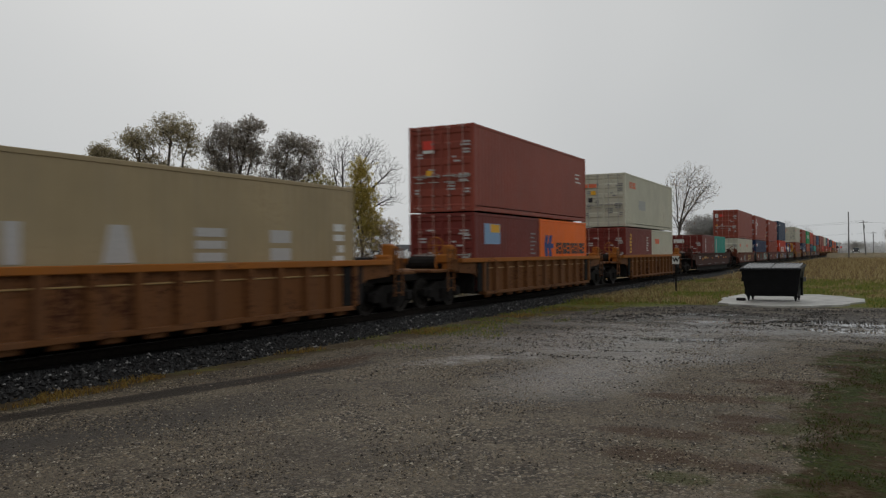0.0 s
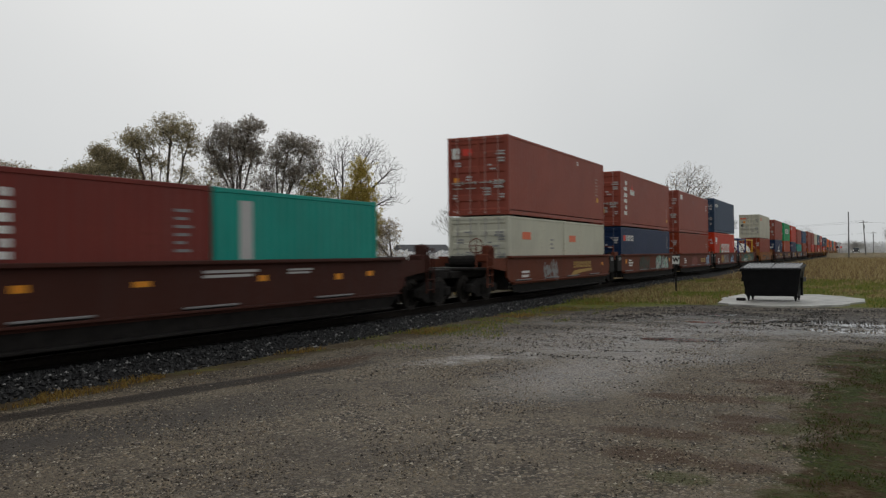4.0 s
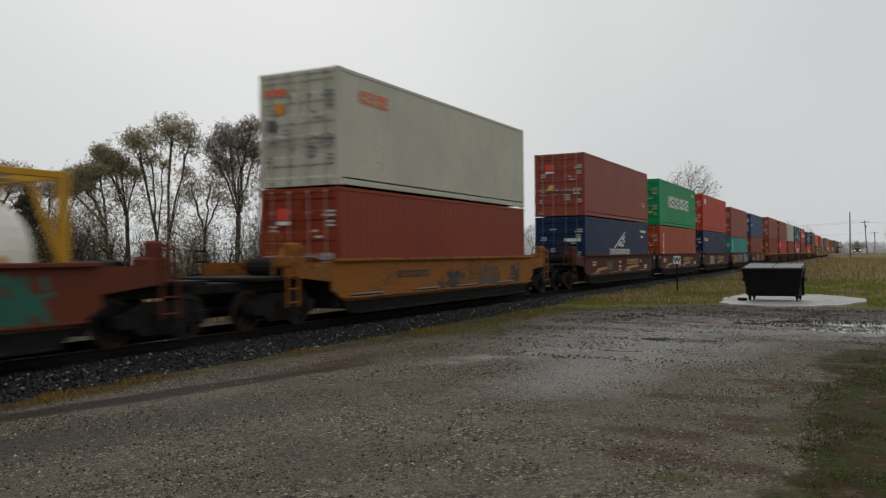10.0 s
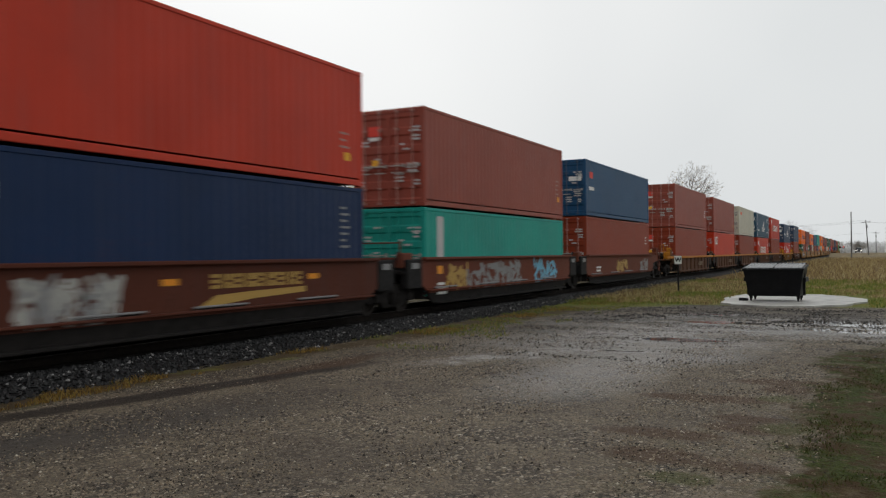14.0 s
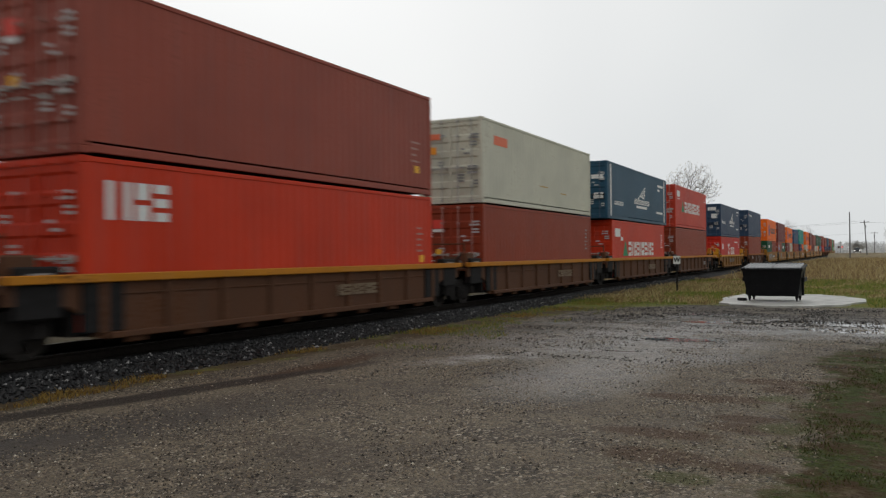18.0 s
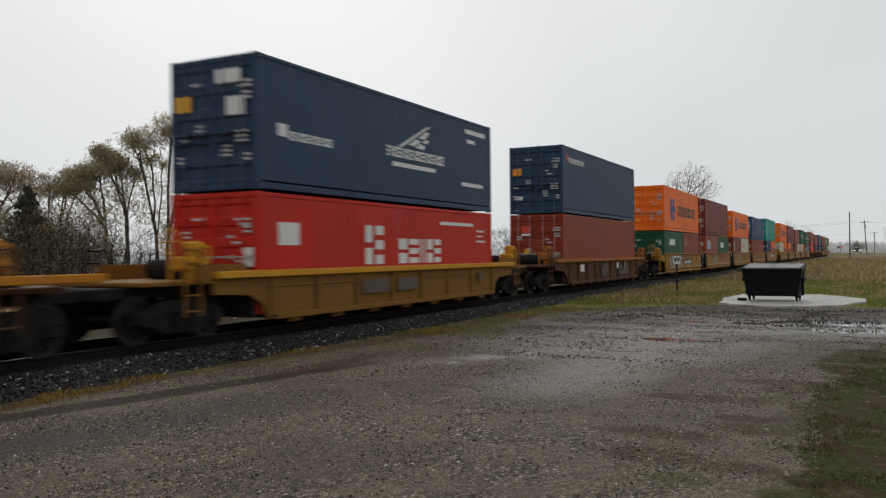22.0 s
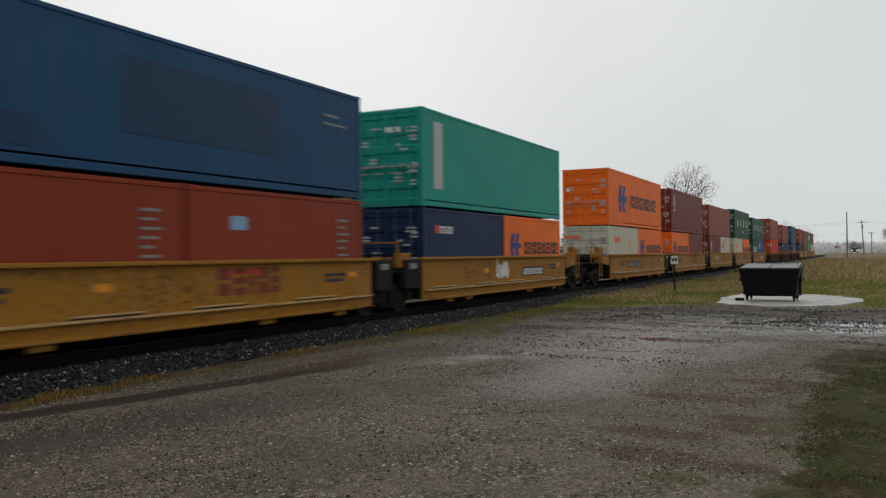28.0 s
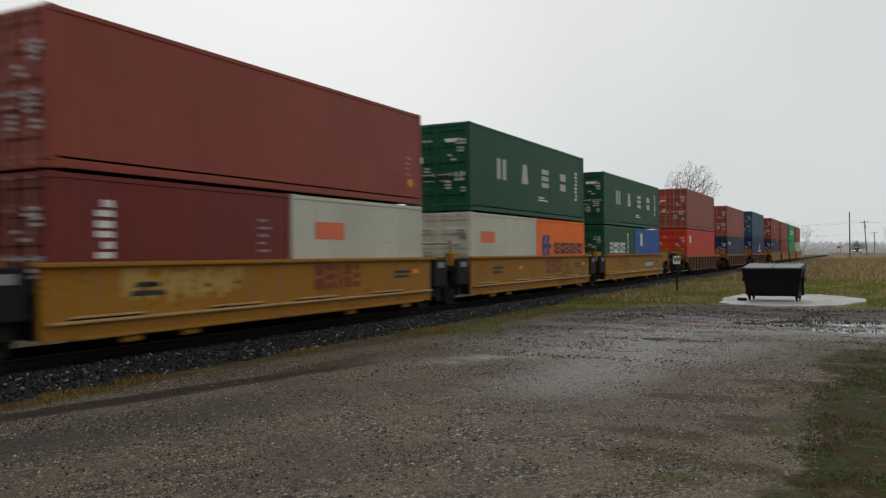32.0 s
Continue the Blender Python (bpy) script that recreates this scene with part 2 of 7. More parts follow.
def make_door(h):
    """One leaf with five flat pans between level folds, seen from the outside at -x."""
    s = Shape()
    w, z0, z1 = CW / 2 - 0.10, 0.16, h - 0.13
    rows = 5
    step = (z1 - z0) / rows
    prof = [(0.0, z0)]
    for i in range(rows):
        a = z0 + i * step
        prof += [(0.0, a + 0.10 * step), (0.035, a + 0.20 * step), (0.035, a + 0.66 * step), (0.0, a + 0.76 * step)]
    prof += [(0.0, z1)]
    y0, y1 = -w + 0.06, -0.06
    k = len(prof)
    s.add([(o, y0, z) for o, z in prof] + [(o, y1, z) for o, z in prof], [(i, i + 1, k + i + 1, k + i) for i in range(k - 1)])
    s.box(-0.012, 0.05, -w, y0, z0, z1)
    s.box(-0.012, 0.05, y1, -0.008, z0, z1)
    return s


def make_rod(h):
    s = Shape().tube((-0.05, 0, 0.08), (-0.05, 0, h - 0.05), 0.019, n=6)
    for z in (0.10, 0.55, 1.25, h - 0.62, h - 0.10):
        s.box(-0.075, -0.01, -0.05, 0.05, z - 0.03, z + 0.03)
    return s


def make_handle():
    s = Shape().box(-0.085, -0.055, -0.22, 0.22, 1.18, 1.215)
    s.box(-0.085, -0.02, -0.24, -0.18, 1.15, 1.25)
    return s.box(-0.085, -0.055, -0.22, 0.16, 0.98, 1.01)


def plate(box, colour, x0, x1, y, z0, z1, name="letter_block"):
    """A thin painted rectangle on a side that faces -y."""
    unit_plate = kept(("plate",), lambda: Shape().box(-0.5, 0.5, 0.0, 1.0, -0.5, 0.5))
    ob = part(name, unit_plate, MARK[colour], box)
    ob.matrix_basis = Matrix.LocRotScale(((x0 + x1) / 2, y - 0.003, (z0 + z1) / 2), None, (x1 - x0, 0.003, z1 - z0))
    return ob


def letter_row(box, colour, x, y, z, w, hh):
    """Painted lettering as a row of plain split blocks of uneven width."""
    k = max(2, round(w / (hh * 0.78)))
    wide = [(1.0, 0.72, 0.88, 1.12, 0.8)[(i * 3 + k) % 5] for i in range(k)]
    a = x
    for i, q in enumerate(wide):
        b = a + w * q / sum(wide)
        c0, c1 = a, b - 0.16 * hh
        cut = (i * 2 + k) % 3
        s = Shape()
        if cut == 0:       # two uprights
            m, g = (c0 + c1) / 2, 0.20 * (c1 - c0)
            s.box(c0, m - g, y - 0.006, y - 0.003, z, z + hh).box(m + g, c1, y - 0.006, y - 0.003, z, z + hh)
        elif cut == 1:     # three bars
            for u0, u1 in ((0.0, 0.24), (0.38, 0.62), (0.76, 1.0)):
                s.box(c0, c1, y - 0.006, y - 0.003, z + hh * u0, z + hh * u1)
        else:              # two thick bars
            s.box(c0, c1, y - 0.006, y - 0.003, z, z + 0.42 * hh).box(c0, c1, y - 0.006, y - 0.003, z + 0.56 * hh, z + hh)
        part("letter_block", s, MARK[colour], box)
        a = b


def paint_marks(box, length, h, marks):
    """Markings on the side that faces the lot: (what, colour, along from the door end, up, width, height)."""
    for what, colour, x, z, w, hh in marks:
        s = Shape()
        y = -CW / 2 + 0.012
        x0 = -length / 2 + x
        if what == "panel":
            plate(box, colour, x0, x0 + w, y - (0.004 if colour in ("yellow", "scarlet") else 0.0), z, z + hh, "painted_panel")
        elif what == "row":           # blocks side by side
            letter_row(box, colour, x0, y, z, w, hh)
        elif what == "spread":        # four wide-set blocks
            for i in range(4):
                a = x0 + i * w / 3.35
                b = a + 0.80
                t = 0.26 * hh
                if i == 1:     # a tapering block
                    s.prism([(a + 0.06, z), (b - 0.06, z), (b - 0.22, z + hh), (a + 0.22, z + hh)], "y", y - 0.003, y)
                else:          # two uprights, three bars or two bars
                    cells = ((a, a + 0.30, 0, hh), (b - 0.30, b, 0, hh)) if i == 0 else ((a, b, 0, t), (a, b, 0.38 * hh, 0.62 * hh), (a, b, hh - t, hh)) if i == 2 else ((a, b - 0.1, 0, 0.40 * hh), (a, b - 0.1, 0.58 * hh, hh))
                    for c0, c1, q0, q1 in cells:
                        s.box(c0, c1, y - 0.003, y, z + q0, z + q1)
                part("letter_block", s, MARK["softwhite"], box)
                s = Shape()
        elif what == "column":        # blocks one over another
            k = max(2, round(hh / (w * 1.15)))
            p = hh / k
            for i in range(k):
                a, b, c0, c1 = x0, x0 + w, z + i * p, z + i * p + p * 0.80
                m = (c0 + c1) / 2
                st = Shape().box(a, b, y - 0.003, y, c0, m - 0.10 * p).box(a + (0.0 if i % 2 else 0.38 * w), b, y - 0.003, y, m + 0.06 * p, c1)
                part("letter_block", st, MARK[colour], box)
        elif what == "lines":         # small lines of data
            k = max(2, round(hh / 0.16))
            for i in range(k):
                s.box(x0, x0 + w * (0.6 + 0.4 * ((i * 7 + 3) % 5) / 4), y - 0.003, y, z + i * hh / k, z + i * hh / k + 0.055)
            faint = colour in ("yellow", "amber")
            part("data_panel", s, MARK["rosegrey" if faint else colour], box)["kind"] = "stuff"
            if faint:
                plate(box, colour, x0 + 0.4 * w, x0 + 0.4 * w + 0.26, y, z - 0.30, z - 0.10, "warning_plate")
        elif what == "peak":          # a triangle
            part("emblem", s.prism([(x0, z), (x0 + w, z), (x0 + w * 0.5, z + hh)], "y", y - 0.003, y), MARK[colour], box)
        elif what == "slant":         # a wing of leaning strokes
            strokes = [[(0.0, 0.0), (0.10, 0.0), (0.86, 0.86), (1.0, 1.0), (0.80, 0.88)], [(0.30, 0.14), (0.46, 0.12), (0.66, 0.34), (0.52, 0.40)], [(0.58, 0.44), (0.78, 0.46), (0.93, 0.74), (0.80, 0.72)],
                       [(0.50, 0.10), (0.72, 0.06), (0.80, 0.20), (0.64, 0.26)], [(0.70, 0.32), (0.84, 0.30), (0.90, 0.44), (0.80, 0.46)]]
            for st in strokes:
                part("emblem", Shape().prism([(x0 + w * u, z + hh * q) for u, q in st], "y", y - 0.003, y), MARK[colour], box)
        elif what == "twin":          # two leaning bars, joined
            for k in (0, 1):
                a = x0 + k * w * 0.42
                part("emblem", Shape().prism([(a, z + hh * 0.5), (a + w * 0.10, z), (a + w * 0.40, z), (a + w * 0.32, z + hh * 0.36), (a + w * 0.32, z + hh * 0.62), (a + w * 0.46, z + hh), (a + w * 0.16, z + hh)], "y", y - 0.003, y), MARK[colour], box)
            part("emblem", Shape().prism([(x0 + w * 0.32, z + hh * 0.38), (x0 + w * 0.98, z + hh * 0.38), (x0 + w, z + hh * 0.6), (x0 + w * 0.32, z + hh * 0.6)], "y", y - 0.006, y - 0.0035), MARK[colour], box)


def door_marks(box, length, h, tone="white", extra=()):
    """Small notices on the doors."""
    x = -length / 2 - 0.016
    rnd = random.Random(int(length * 100) + len(extra) * 7 + int(h * 10))
    tone = "softwhite" if tone == "white" else tone
    for y0, z0, w, k in ((-1.05, h - 0.62, 0.42, 2), (-0.75, h * 0.57, 0.28, 1), (-1.0, h * 0.42, 0.36, 3), (-0.55, h * 0.62, 0.2, 1), (-1.03, 0.72, 0.22, 2), (0.80, 0.72, 0.24, 2), (0.75, h * 0.38, 0.26, 1), (0.25, h * 0.48, 0.3, 2), (0.20, h - 0.60, 0.36, 1), (-0.50, h * 0.32, 0.3, 3), (0.62, h * 0.66, 0.3, 2), (-1.04, h * 0.70, 0.3, 2)):
        y0 += rnd.uniform(-0.05, 0.05)
        s = Shape()
        for i in range(k):
            s.box(x - 0.003, x, y0, y0 + w * rnd.uniform(0.7, 1.0), z0 - 0.10 * i, z0 - 0.10 * i + 0.055)
        part("notice", s, MARK[tone], box)
    for colour, y0, z0, w, hh in extra:
        part("notice", Shape().box(x - 0.004, x, y0, y0 + w, z0, z0 + hh), MARK[colour], box)


def container(feet, h, colour, label, marks=(), doors=(), tone="white"):
    """A freight container, base centre at its origin, doors at -x."""
    length = {20: 6.058, 40: 12.192, 45: 13.716}[feet]
    mat = PAINT[colour]
    rods = MARK["rosegrey"] if colour in ("maroon", "darkmaroon", "brick", "red", "rust") else MARK["bluegrey"] if colour in ("navy", "slate", "petrol", "blue") else MARK["palegrey"] if colour == "white" else mat
    box = thing("shipping_container", label, "container", "containers on the train")
    hl, hw = length / 2, CW / 2
    for sgn in (-1, 1):
        part("side_wall", kept(("side_wall", feet, h), lambda: make_side(length, h)), mat, box,
             place=pose(0, sgn * (hw - 0.014), 0, 0, 0, 0 if sgn < 0 else 180))
        part("top_rail", kept(("top_rail", feet), lambda: Shape().cbox(-hl + 0.16, hl - 0.16, -0.035, 0.035, -0.105, -0.012, 0.012)), mat, box, place=pose(0, sgn * (hw - 0.036), h))
        part("bottom_rail", kept(("bottom_rail", feet), lambda: Shape().cbox(-hl + 0.16, hl - 0.16, -0.03, 0.03, 0.018, 0.165, 0.012)), mat, box, place=pose(0, sgn * (hw - 0.031), 0))
        for ex in (-1, 1):
            cx = ex * (hl - 0.08)
            part("corner_post", kept(("corner_post", h), lambda: Shape().cbox(-0.08, 0.08, -0.075, 0.075, 0.118, h - 0.118, 0.015)), mat, box, place=pose(cx, sgn * (hw - 0.076), 0))
            for z in (0.0, h - 0.118):
                part("corner_casting", kept(("corner_casting",), lambda: Shape().cbox(-0.089, 0.089, -0.081, 0.081, 0, 0.118, 0.01)), mat, box,
                     place=pose(ex * (hl - 0.089), sgn * (hw - 0.081), z))
    part("roof", kept(("roof", feet), lambda: make_roof(length)), mat, box, place=pose(0, 0, h - 0.02))
    part("floor", kept(("floor", feet), lambda: Shape().box(-hl + 0.1, hl - 0.1, -hw + 0.06, hw - 0.06, 0.05, 0.14)), DARK, box)
    part("end_wall", kept(("end_wall", h), lambda: Shape().box(-0.03, 0.03, -hw + 0.15, hw - 0.15, 0.1, h - 0.05)), mat, box, place=pose(hl - 0.07, 0, 0))
    part("door_header", kept(("door_header",), lambda: Shape().cbox(-0.05, 0.05, -hw + 0.16, hw - 0.16, -0.125, -0.005, 0.01)), mat, box, place=pose(-hl + 0.06, 0, h))
    part("door_sill", kept(("door_sill",), lambda: Shape().cbox(-0.05, 0.05, -hw + 0.16, hw - 0.16, 0.01, 0.15, 0.01)), mat, box, place=pose(-hl + 0.06, 0, 0))
    for k in (0, 1):
        door = part("door", kept(("door", h), lambda: make_door(h)), mat, box, place=pose(-hl + 0.03, 0 if k == 0 else CW / 2 - 0.10, 0))
        for y in (-0.30, -0.82):
            part("lock_rod", kept(("lock_rod", h), lambda: make_rod(h)), rods, door, place=pose(0, y, 0))
            part("handle", kept(("handle",), make_handle), MARK["palegrey"] if colour not in ("navy", "slate", "petrol") else DARK, door, place=pose(0, y, 0))
    paint_marks(box, length, h, marks)
    door_marks(box, length, h, tone, doors)
    return box


def tank_container(colour, label, band):
    """A round tank in an open steel frame, 20 feet long."""
    length, h = 6.058, 2.591
    hl, hw = length / 2, CW / 2
    box = thing("tank_container", label, "tank container", "tank containers on the train")
    mat = PAINT[colour]
    prof = [(0.35, -2.80), (0.70, -2.74), (0.92, -2.60), (1.02, -2.40), (1.04, -2.2), (1.04, 2.2), (1.02, 2.40), (0.92, 2.60), (0.70, 2.74), (0.35, 2.80)]
    part("tank", Shape().lathe(0, prof, 32), PAINT["tankwhite"], box, "white insulated tank shell", place=pose(0, 0, 1.14, 0, 0, 90))
    for x in (-1.9, 0.2, 1.8):
        part("hoop", Shape().lathe(0, [(1.04, -0.03), (1.05, -0.03), (1.05, 0.03), (1.04, 0.03)], 32), MARK["grey"], box, place=pose(x, 0, 1.14, 0, 0, 90))
    part("painted_band", Shape().lathe(0, [(1.042, -0.16), (1.046, -0.16), (1.046, 0.16), (1.042, 0.16)], 32), MARK[band], box, place=pose(-1.55, 0, 1.14, 0, 0, 90))
    for sx in (-1, 1):
        for sy in (-1, 1):
            part("corner_post", Shape().cbox(-0.08, 0.08, -0.075, 0.075, 0, h, 0.015), mat, box, place=pose(sx * (hl - 0.08), sy * (hw - 0.076), 0))
            part("brace", Shape().tube((sx * (hl - 0.08), sy * (hw - 0.1), 1.05), (sx * (hl - 0.08), sy * 0.35, h - 0.1), 0.05, n=6), mat, box)
            part("brace", Shape().tube((sx * (hl - 0.1), sy * (hw - 0.08), 0.1), (sx * (hl - 1.15), sy * (hw - 0.08), h - 1.35), 0.05, n=6), mat, box)
        part("end_rail", Shape().cbox(-0.06, 0.06, -hw + 0.15, hw - 0.15, -0.13, -0.005, 0.01), mat, box, place=pose(sx * (hl - 0.08), 0, h))
        part("end_rail", Shape().cbox(-0.06, 0.06, -hw + 0.15, hw - 0.15, 0.01, 0.15, 0.01), mat, box, place=pose(sx * (hl - 0.08), 0, 0))
    for sy in (-1, 1):
        part("top_rail", Shape().cbox(-hl + 0.16, hl - 0.16, -0.045, 0.045, -0.12, -0.01, 0.012), mat, box, place=pose(0, sy * (hw - 0.05), h))
        part("bottom_rail", Shape().cbox(-hl + 0.16, hl - 0.16, -0.045, 0.045, 0.02, 0.13, 0.012), mat, box, place=pose(0, sy * (hw - 0.05), 0))
    part("walkway", Shape().box(-hl + 0.3, hl - 0.3, -0.28, 0.28, h - 0.12, h - 0.09), MARK["grey"], box, "grating walkway on top")
    for z, w in ((1.52, 0.5), (1.34, 0.35)):
        part("notice", Shape().box(0.7, 0.7 + w, -1.075, -0.98, z - 0.04, z + 0.04), MARK["black"], box)
    part("notice", Shape().box(-2.83, -2.78, -0.22, 0.22, 1.1, 1.4), MARK["lightblue"], box)
    return box


# ---------------------------------------------------------------- well cars
WHEEL_R = 0.42


def make_wheelset():
    s = Shape()
    for sgn in (-1, 1):
        prof = [(0.10, -0.09), (0.16, -0.08), (0.18, -0.02), (0.33, -0.015), (0.36, -0.06), (WHEEL_R, -0.065), (WHEEL_R + 0.01, 0.035), (WHEEL_R + 0.035, 0.04),
                (WHEEL_R + 0.035, 0.07), (0.35, 0.07), (0.33, 0.02), (0.10, 0.03)]
        s.lathe(sgn * 0.7525, [(r, y * -sgn * -1) for r, y in prof], 24)
    for i in range(6):   # cast webs make the turn visible
        a = i * math.pi / 3
        for sgn in (-1, 1):
            s.tube((0.17 * math.cos(a), sgn * 0.79, 0.17 * math.sin(a)), (0.33 * math.cos(a), sgn * 0.80, 0.33 * math.sin(a)), 0.03, n=4)
    return s.tube((0, -1.0, 0), (0, 1.0, 0), 0.075, n=10)


def make_sideframe():
    s = Shape().prism([(-1.15, 0.36), (-1.15, 0.56), (-0.85, 0.62), (-0.45, 0.76), (0.45, 0.76), (0.85, 0.62), (1.15, 0.56), (1.15, 0.36), (0.75, 0.36), (0.48, 0.16), (-0.48, 0.16), (-0.75, 0.36)], "y", -0.09, 0.09)
    for x in (-0.16, 0, 0.16):
        s.tube((x, -0.14, 0.25), (x, -0.14, 0.56), 0.07, n=8)
    for x in (-0.89, 0.89):
        s.cbox(x - 0.15, x + 0.15, -0.16, 0.1, 0.30, 0.56, 0.03)
    return s


TRUCKS = []


def truck(car, x):
    t = part("truck", kept(("truck",), lambda: Shape().cbox(-0.22, 0.22, -1.1, 1.1, 0.42, 0.72, 0.04)), DARK, car, "grimy two-axle truck", place=pose(x, 0, 0))
    for sgn in (-1, 1):
        part("side_frame", kept(("side_frame",), make_sideframe), DARK, t, place=pose(0, sgn * 1.0, 0, 0, 0, 0 if sgn < 0 else 180))
    for dx in (-0.89, 0.89):
        w = part("wheelset", kept(("wheelset",), make_wheelset), WHEEL, t, place=pose(dx, 0, WHEEL_R))
        TRUCKS.append((w, car, x + dx))
    return t


def well_side(style, half, drop):
    """The outline of one side, (x, z)."""
    if style == "ribbed":      # straight panel, swept up over the trucks
        e = half + 1.2
        return [(-e, 1.05 - drop), (-e, 1.36 - drop), (e, 1.36 - drop), (e, 1.05 - drop), (half + 0.15, 1.0 - drop), (half - 0.25, 0.80 - drop), (half - 0.45, 0.25), (-half + 0.45, 0.25), (-half + 0.25, 0.80 - drop), (-half - 0.15, 1.0 - drop)]
    if style == "square":
        return [(-half, 0.27), (-half, 1.44), (half, 1.44), (half, 0.27)]
    return [(-half - 0.25, 0.74), (-half - 0.25, 1.44), (half + 0.25, 1.44), (half + 0.25, 0.74), (half - 0.30, 0.46), (-half + 0.30, 0.46)]


def well_car(style, mat, chord, label, half, front, back, trucks, marks=(), long_chord=False, ribs=13, drop=0.0):
    """One unit. half: half the well's length; front, back: its ends along x; trucks: their x."""
    car = thing("well_car", label, "well car", "well cars of the train")
    ribbed = style == "ribbed"
    deep = 0.07 if drop > 0.1 else 0.13
    c0, c1 = (front + 0.12, back - 0.12) if long_chord else ((-half - 1.2, half + 1.2) if ribbed else (-half - 0.15, half + 0.15))
    for sgn in (-1, 1):
        turn = 0 if sgn < 0 else 180
        side = part("side_wall", kept(("well_side", style, half, drop), lambda: Shape().prism(well_side(style, half, drop), "y", -0.035, 0.035)), mat, car, place=pose(0, sgn * 1.30, 0))
        part("top_chord", kept(("top_chord", c0, c1, style, sgn, drop), lambda: Shape().cbox(min(c0 * -sgn, c1 * -sgn), max(c0 * -sgn, c1 * -sgn), -0.11, 0.09, 1.36 - drop if ribbed else 1.42, 1.50 - drop, 0.015)), chord, car,
             place=pose(0, sgn * 1.36, 0, 0, 0, turn))
        part("bottom_chord", kept(("bottom_chord", half, style), lambda: Shape().cbox(-half + 0.60, half - 0.60, -0.14, 0.05, 0.23 if ribbed else 0.25 if style == "square" else 0.14, 0.34 if ribbed else 0.32 if style == "square" else 0.20, 0.015)), DARK if style == "plain" else mat, car,
             place=pose(0, sgn * 1.31, 0, 0, 0, turn))
        if ribbed:
            part("shelf", kept(("shelf", half, drop), lambda: Shape().cbox(-half + 0.3, half - 0.3, -0.10, 0.0, 1.14 - drop, 1.17 - drop, 0.008)), LEDGE if drop == 0.05 else mat, side, place=pose(0, -0.036 * -sgn * -1, 0, 0, 0, turn))
            if long_chord or drop == 0.05:
                for ex in (-1, 1):
                    part("end_panel", kept(("end_panel", drop), lambda: Shape().cbox(-0.42, 0.42, -0.05, 0.0, 0.35, 1.345 - drop, 0.01)), BLACK, side, "blackened end panel", place=pose(ex * (half - 0.55), -0.036 if sgn < 0 else 0.036, 0, 0, 0, turn))
            k = ribs
            for i in range(k - 1):
                part("drain_lug", kept(("drain_lug",), lambda: Shape().cbox(-0.22, 0.22, -0.05, 0.04, 0.13, 0.24, 0.02)), mat, side, place=pose(-half + 0.55 + (i + 0.5) * (2 * half - 1.1) / (k - 1), 0, 0))
            for i in range(k):
                x = -half + 0.55 + i * (2 * half - 1.1) / (k - 1)
                part("rib", kept(("rib", drop), lambda: Shape().prism([(-0.10, 0.0), (0.10, 0.0), (0.075, -deep), (-0.075, -deep)], "z", 0.34, 1.37 - drop)), mat, side,
                     place=pose(x, -0.035, 0) if sgn < 0 else pose(-x, 0.035, 0, 0, 0, 180))
        else:
            part("ledge", kept(("ledge", half), lambda: Shape().cbox(-half + 0.12, half - 0.12, -0.12, 0.02, 0.52, 0.57, 0.012)), LEDGE if style == "square" else mat, side, place=pose(0, -0.04, 0) if sgn < 0 else pose(0, 0.04, 0, 0, 0, 180))
            for a in (-0.80, -0.30, 0.12, 0.62):
                part("step_bar", kept(("step_bar",), lambda: Shape().cbox(-0.75, 0.75, -0.10, -0.05, 0.60, 0.64, 0.01)), LEDGE if style == "square" else MARK["grey"], side,
                     "pale worn step bar", place=pose(half * a, 0, 0) if sgn < 0 else pose(-half * a, 0, 0, 0, 0, 180))
                # thin black strip on the wall between ledge and step bar
                part("slot", kept(("slot",), lambda: Shape().box(-0.75, 0.75, -0.040, -0.037, 0.57, 0.60)), BLACK, side, place=pose(half * a, 0, 0) if sgn < 0 else pose(-half * a, 0, 0, 0, 0, 180))
            for a in (-0.72, -0.5, 0.35, 0.78):
                part("drain_lug", kept(("drain_lug",), lambda: Shape().cbox(-0.22, 0.22, -0.05, 0.04, 0.13, 0.24, 0.02)), DARK if style == "plain" else mat, side, place=pose(half * a, 0, 0))
    if style == "plain":
        # shadow below the ledge, put in as a dark recessed sill
        for sgn in (-1, 1):
            part("lower_sill", kept(("lower_sill", half), lambda: Shape().prism([(-half + 0.1, 0.5), (half - 0.1, 0.5), (half - 0.55, 0.15), (-half + 0.55, 0.15)], "y", -0.03, 0.03)), DARK, car, place=pose(0, sgn * 1.27, 0))
    part("well_floor", kept(("well_floor", half), lambda: Shape().box(-half + 0.4, half - 0.4, -1.25, 1.25, 0.27, 0.35)), DARK, car)
    for ex, end in ((-1, front), (1, back)):
        flip = 0 if ex > 0 else 180
        part("bulkhead", kept(("bulkhead",), lambda: Shape().box(-0.05, 0.05, -1.27, 1.27, 0.30, 1.25)), DARK, car, place=pose(ex * (half - 0.05), 0, 0))
        reach = abs(end) - half
        part("end_platform", kept(("end_platform", round(reach, 2)), lambda: Shape().cbox(0.0, reach - 0.05, -0.75, 0.75, 0.80, 1.02, 0.03)), DARK, car, place=pose(ex * half, 0, 0, 0, 0, flip))
        part("deck", kept(("deck", round(reach, 2)), lambda: Shape().cbox(0.02, reach * 0.8, -1.24, 1.24, 1.03, 1.12, 0.02)), DARK if not ribbed else mat, car, place=pose(ex * half, 0, 0, 0, 0, flip))
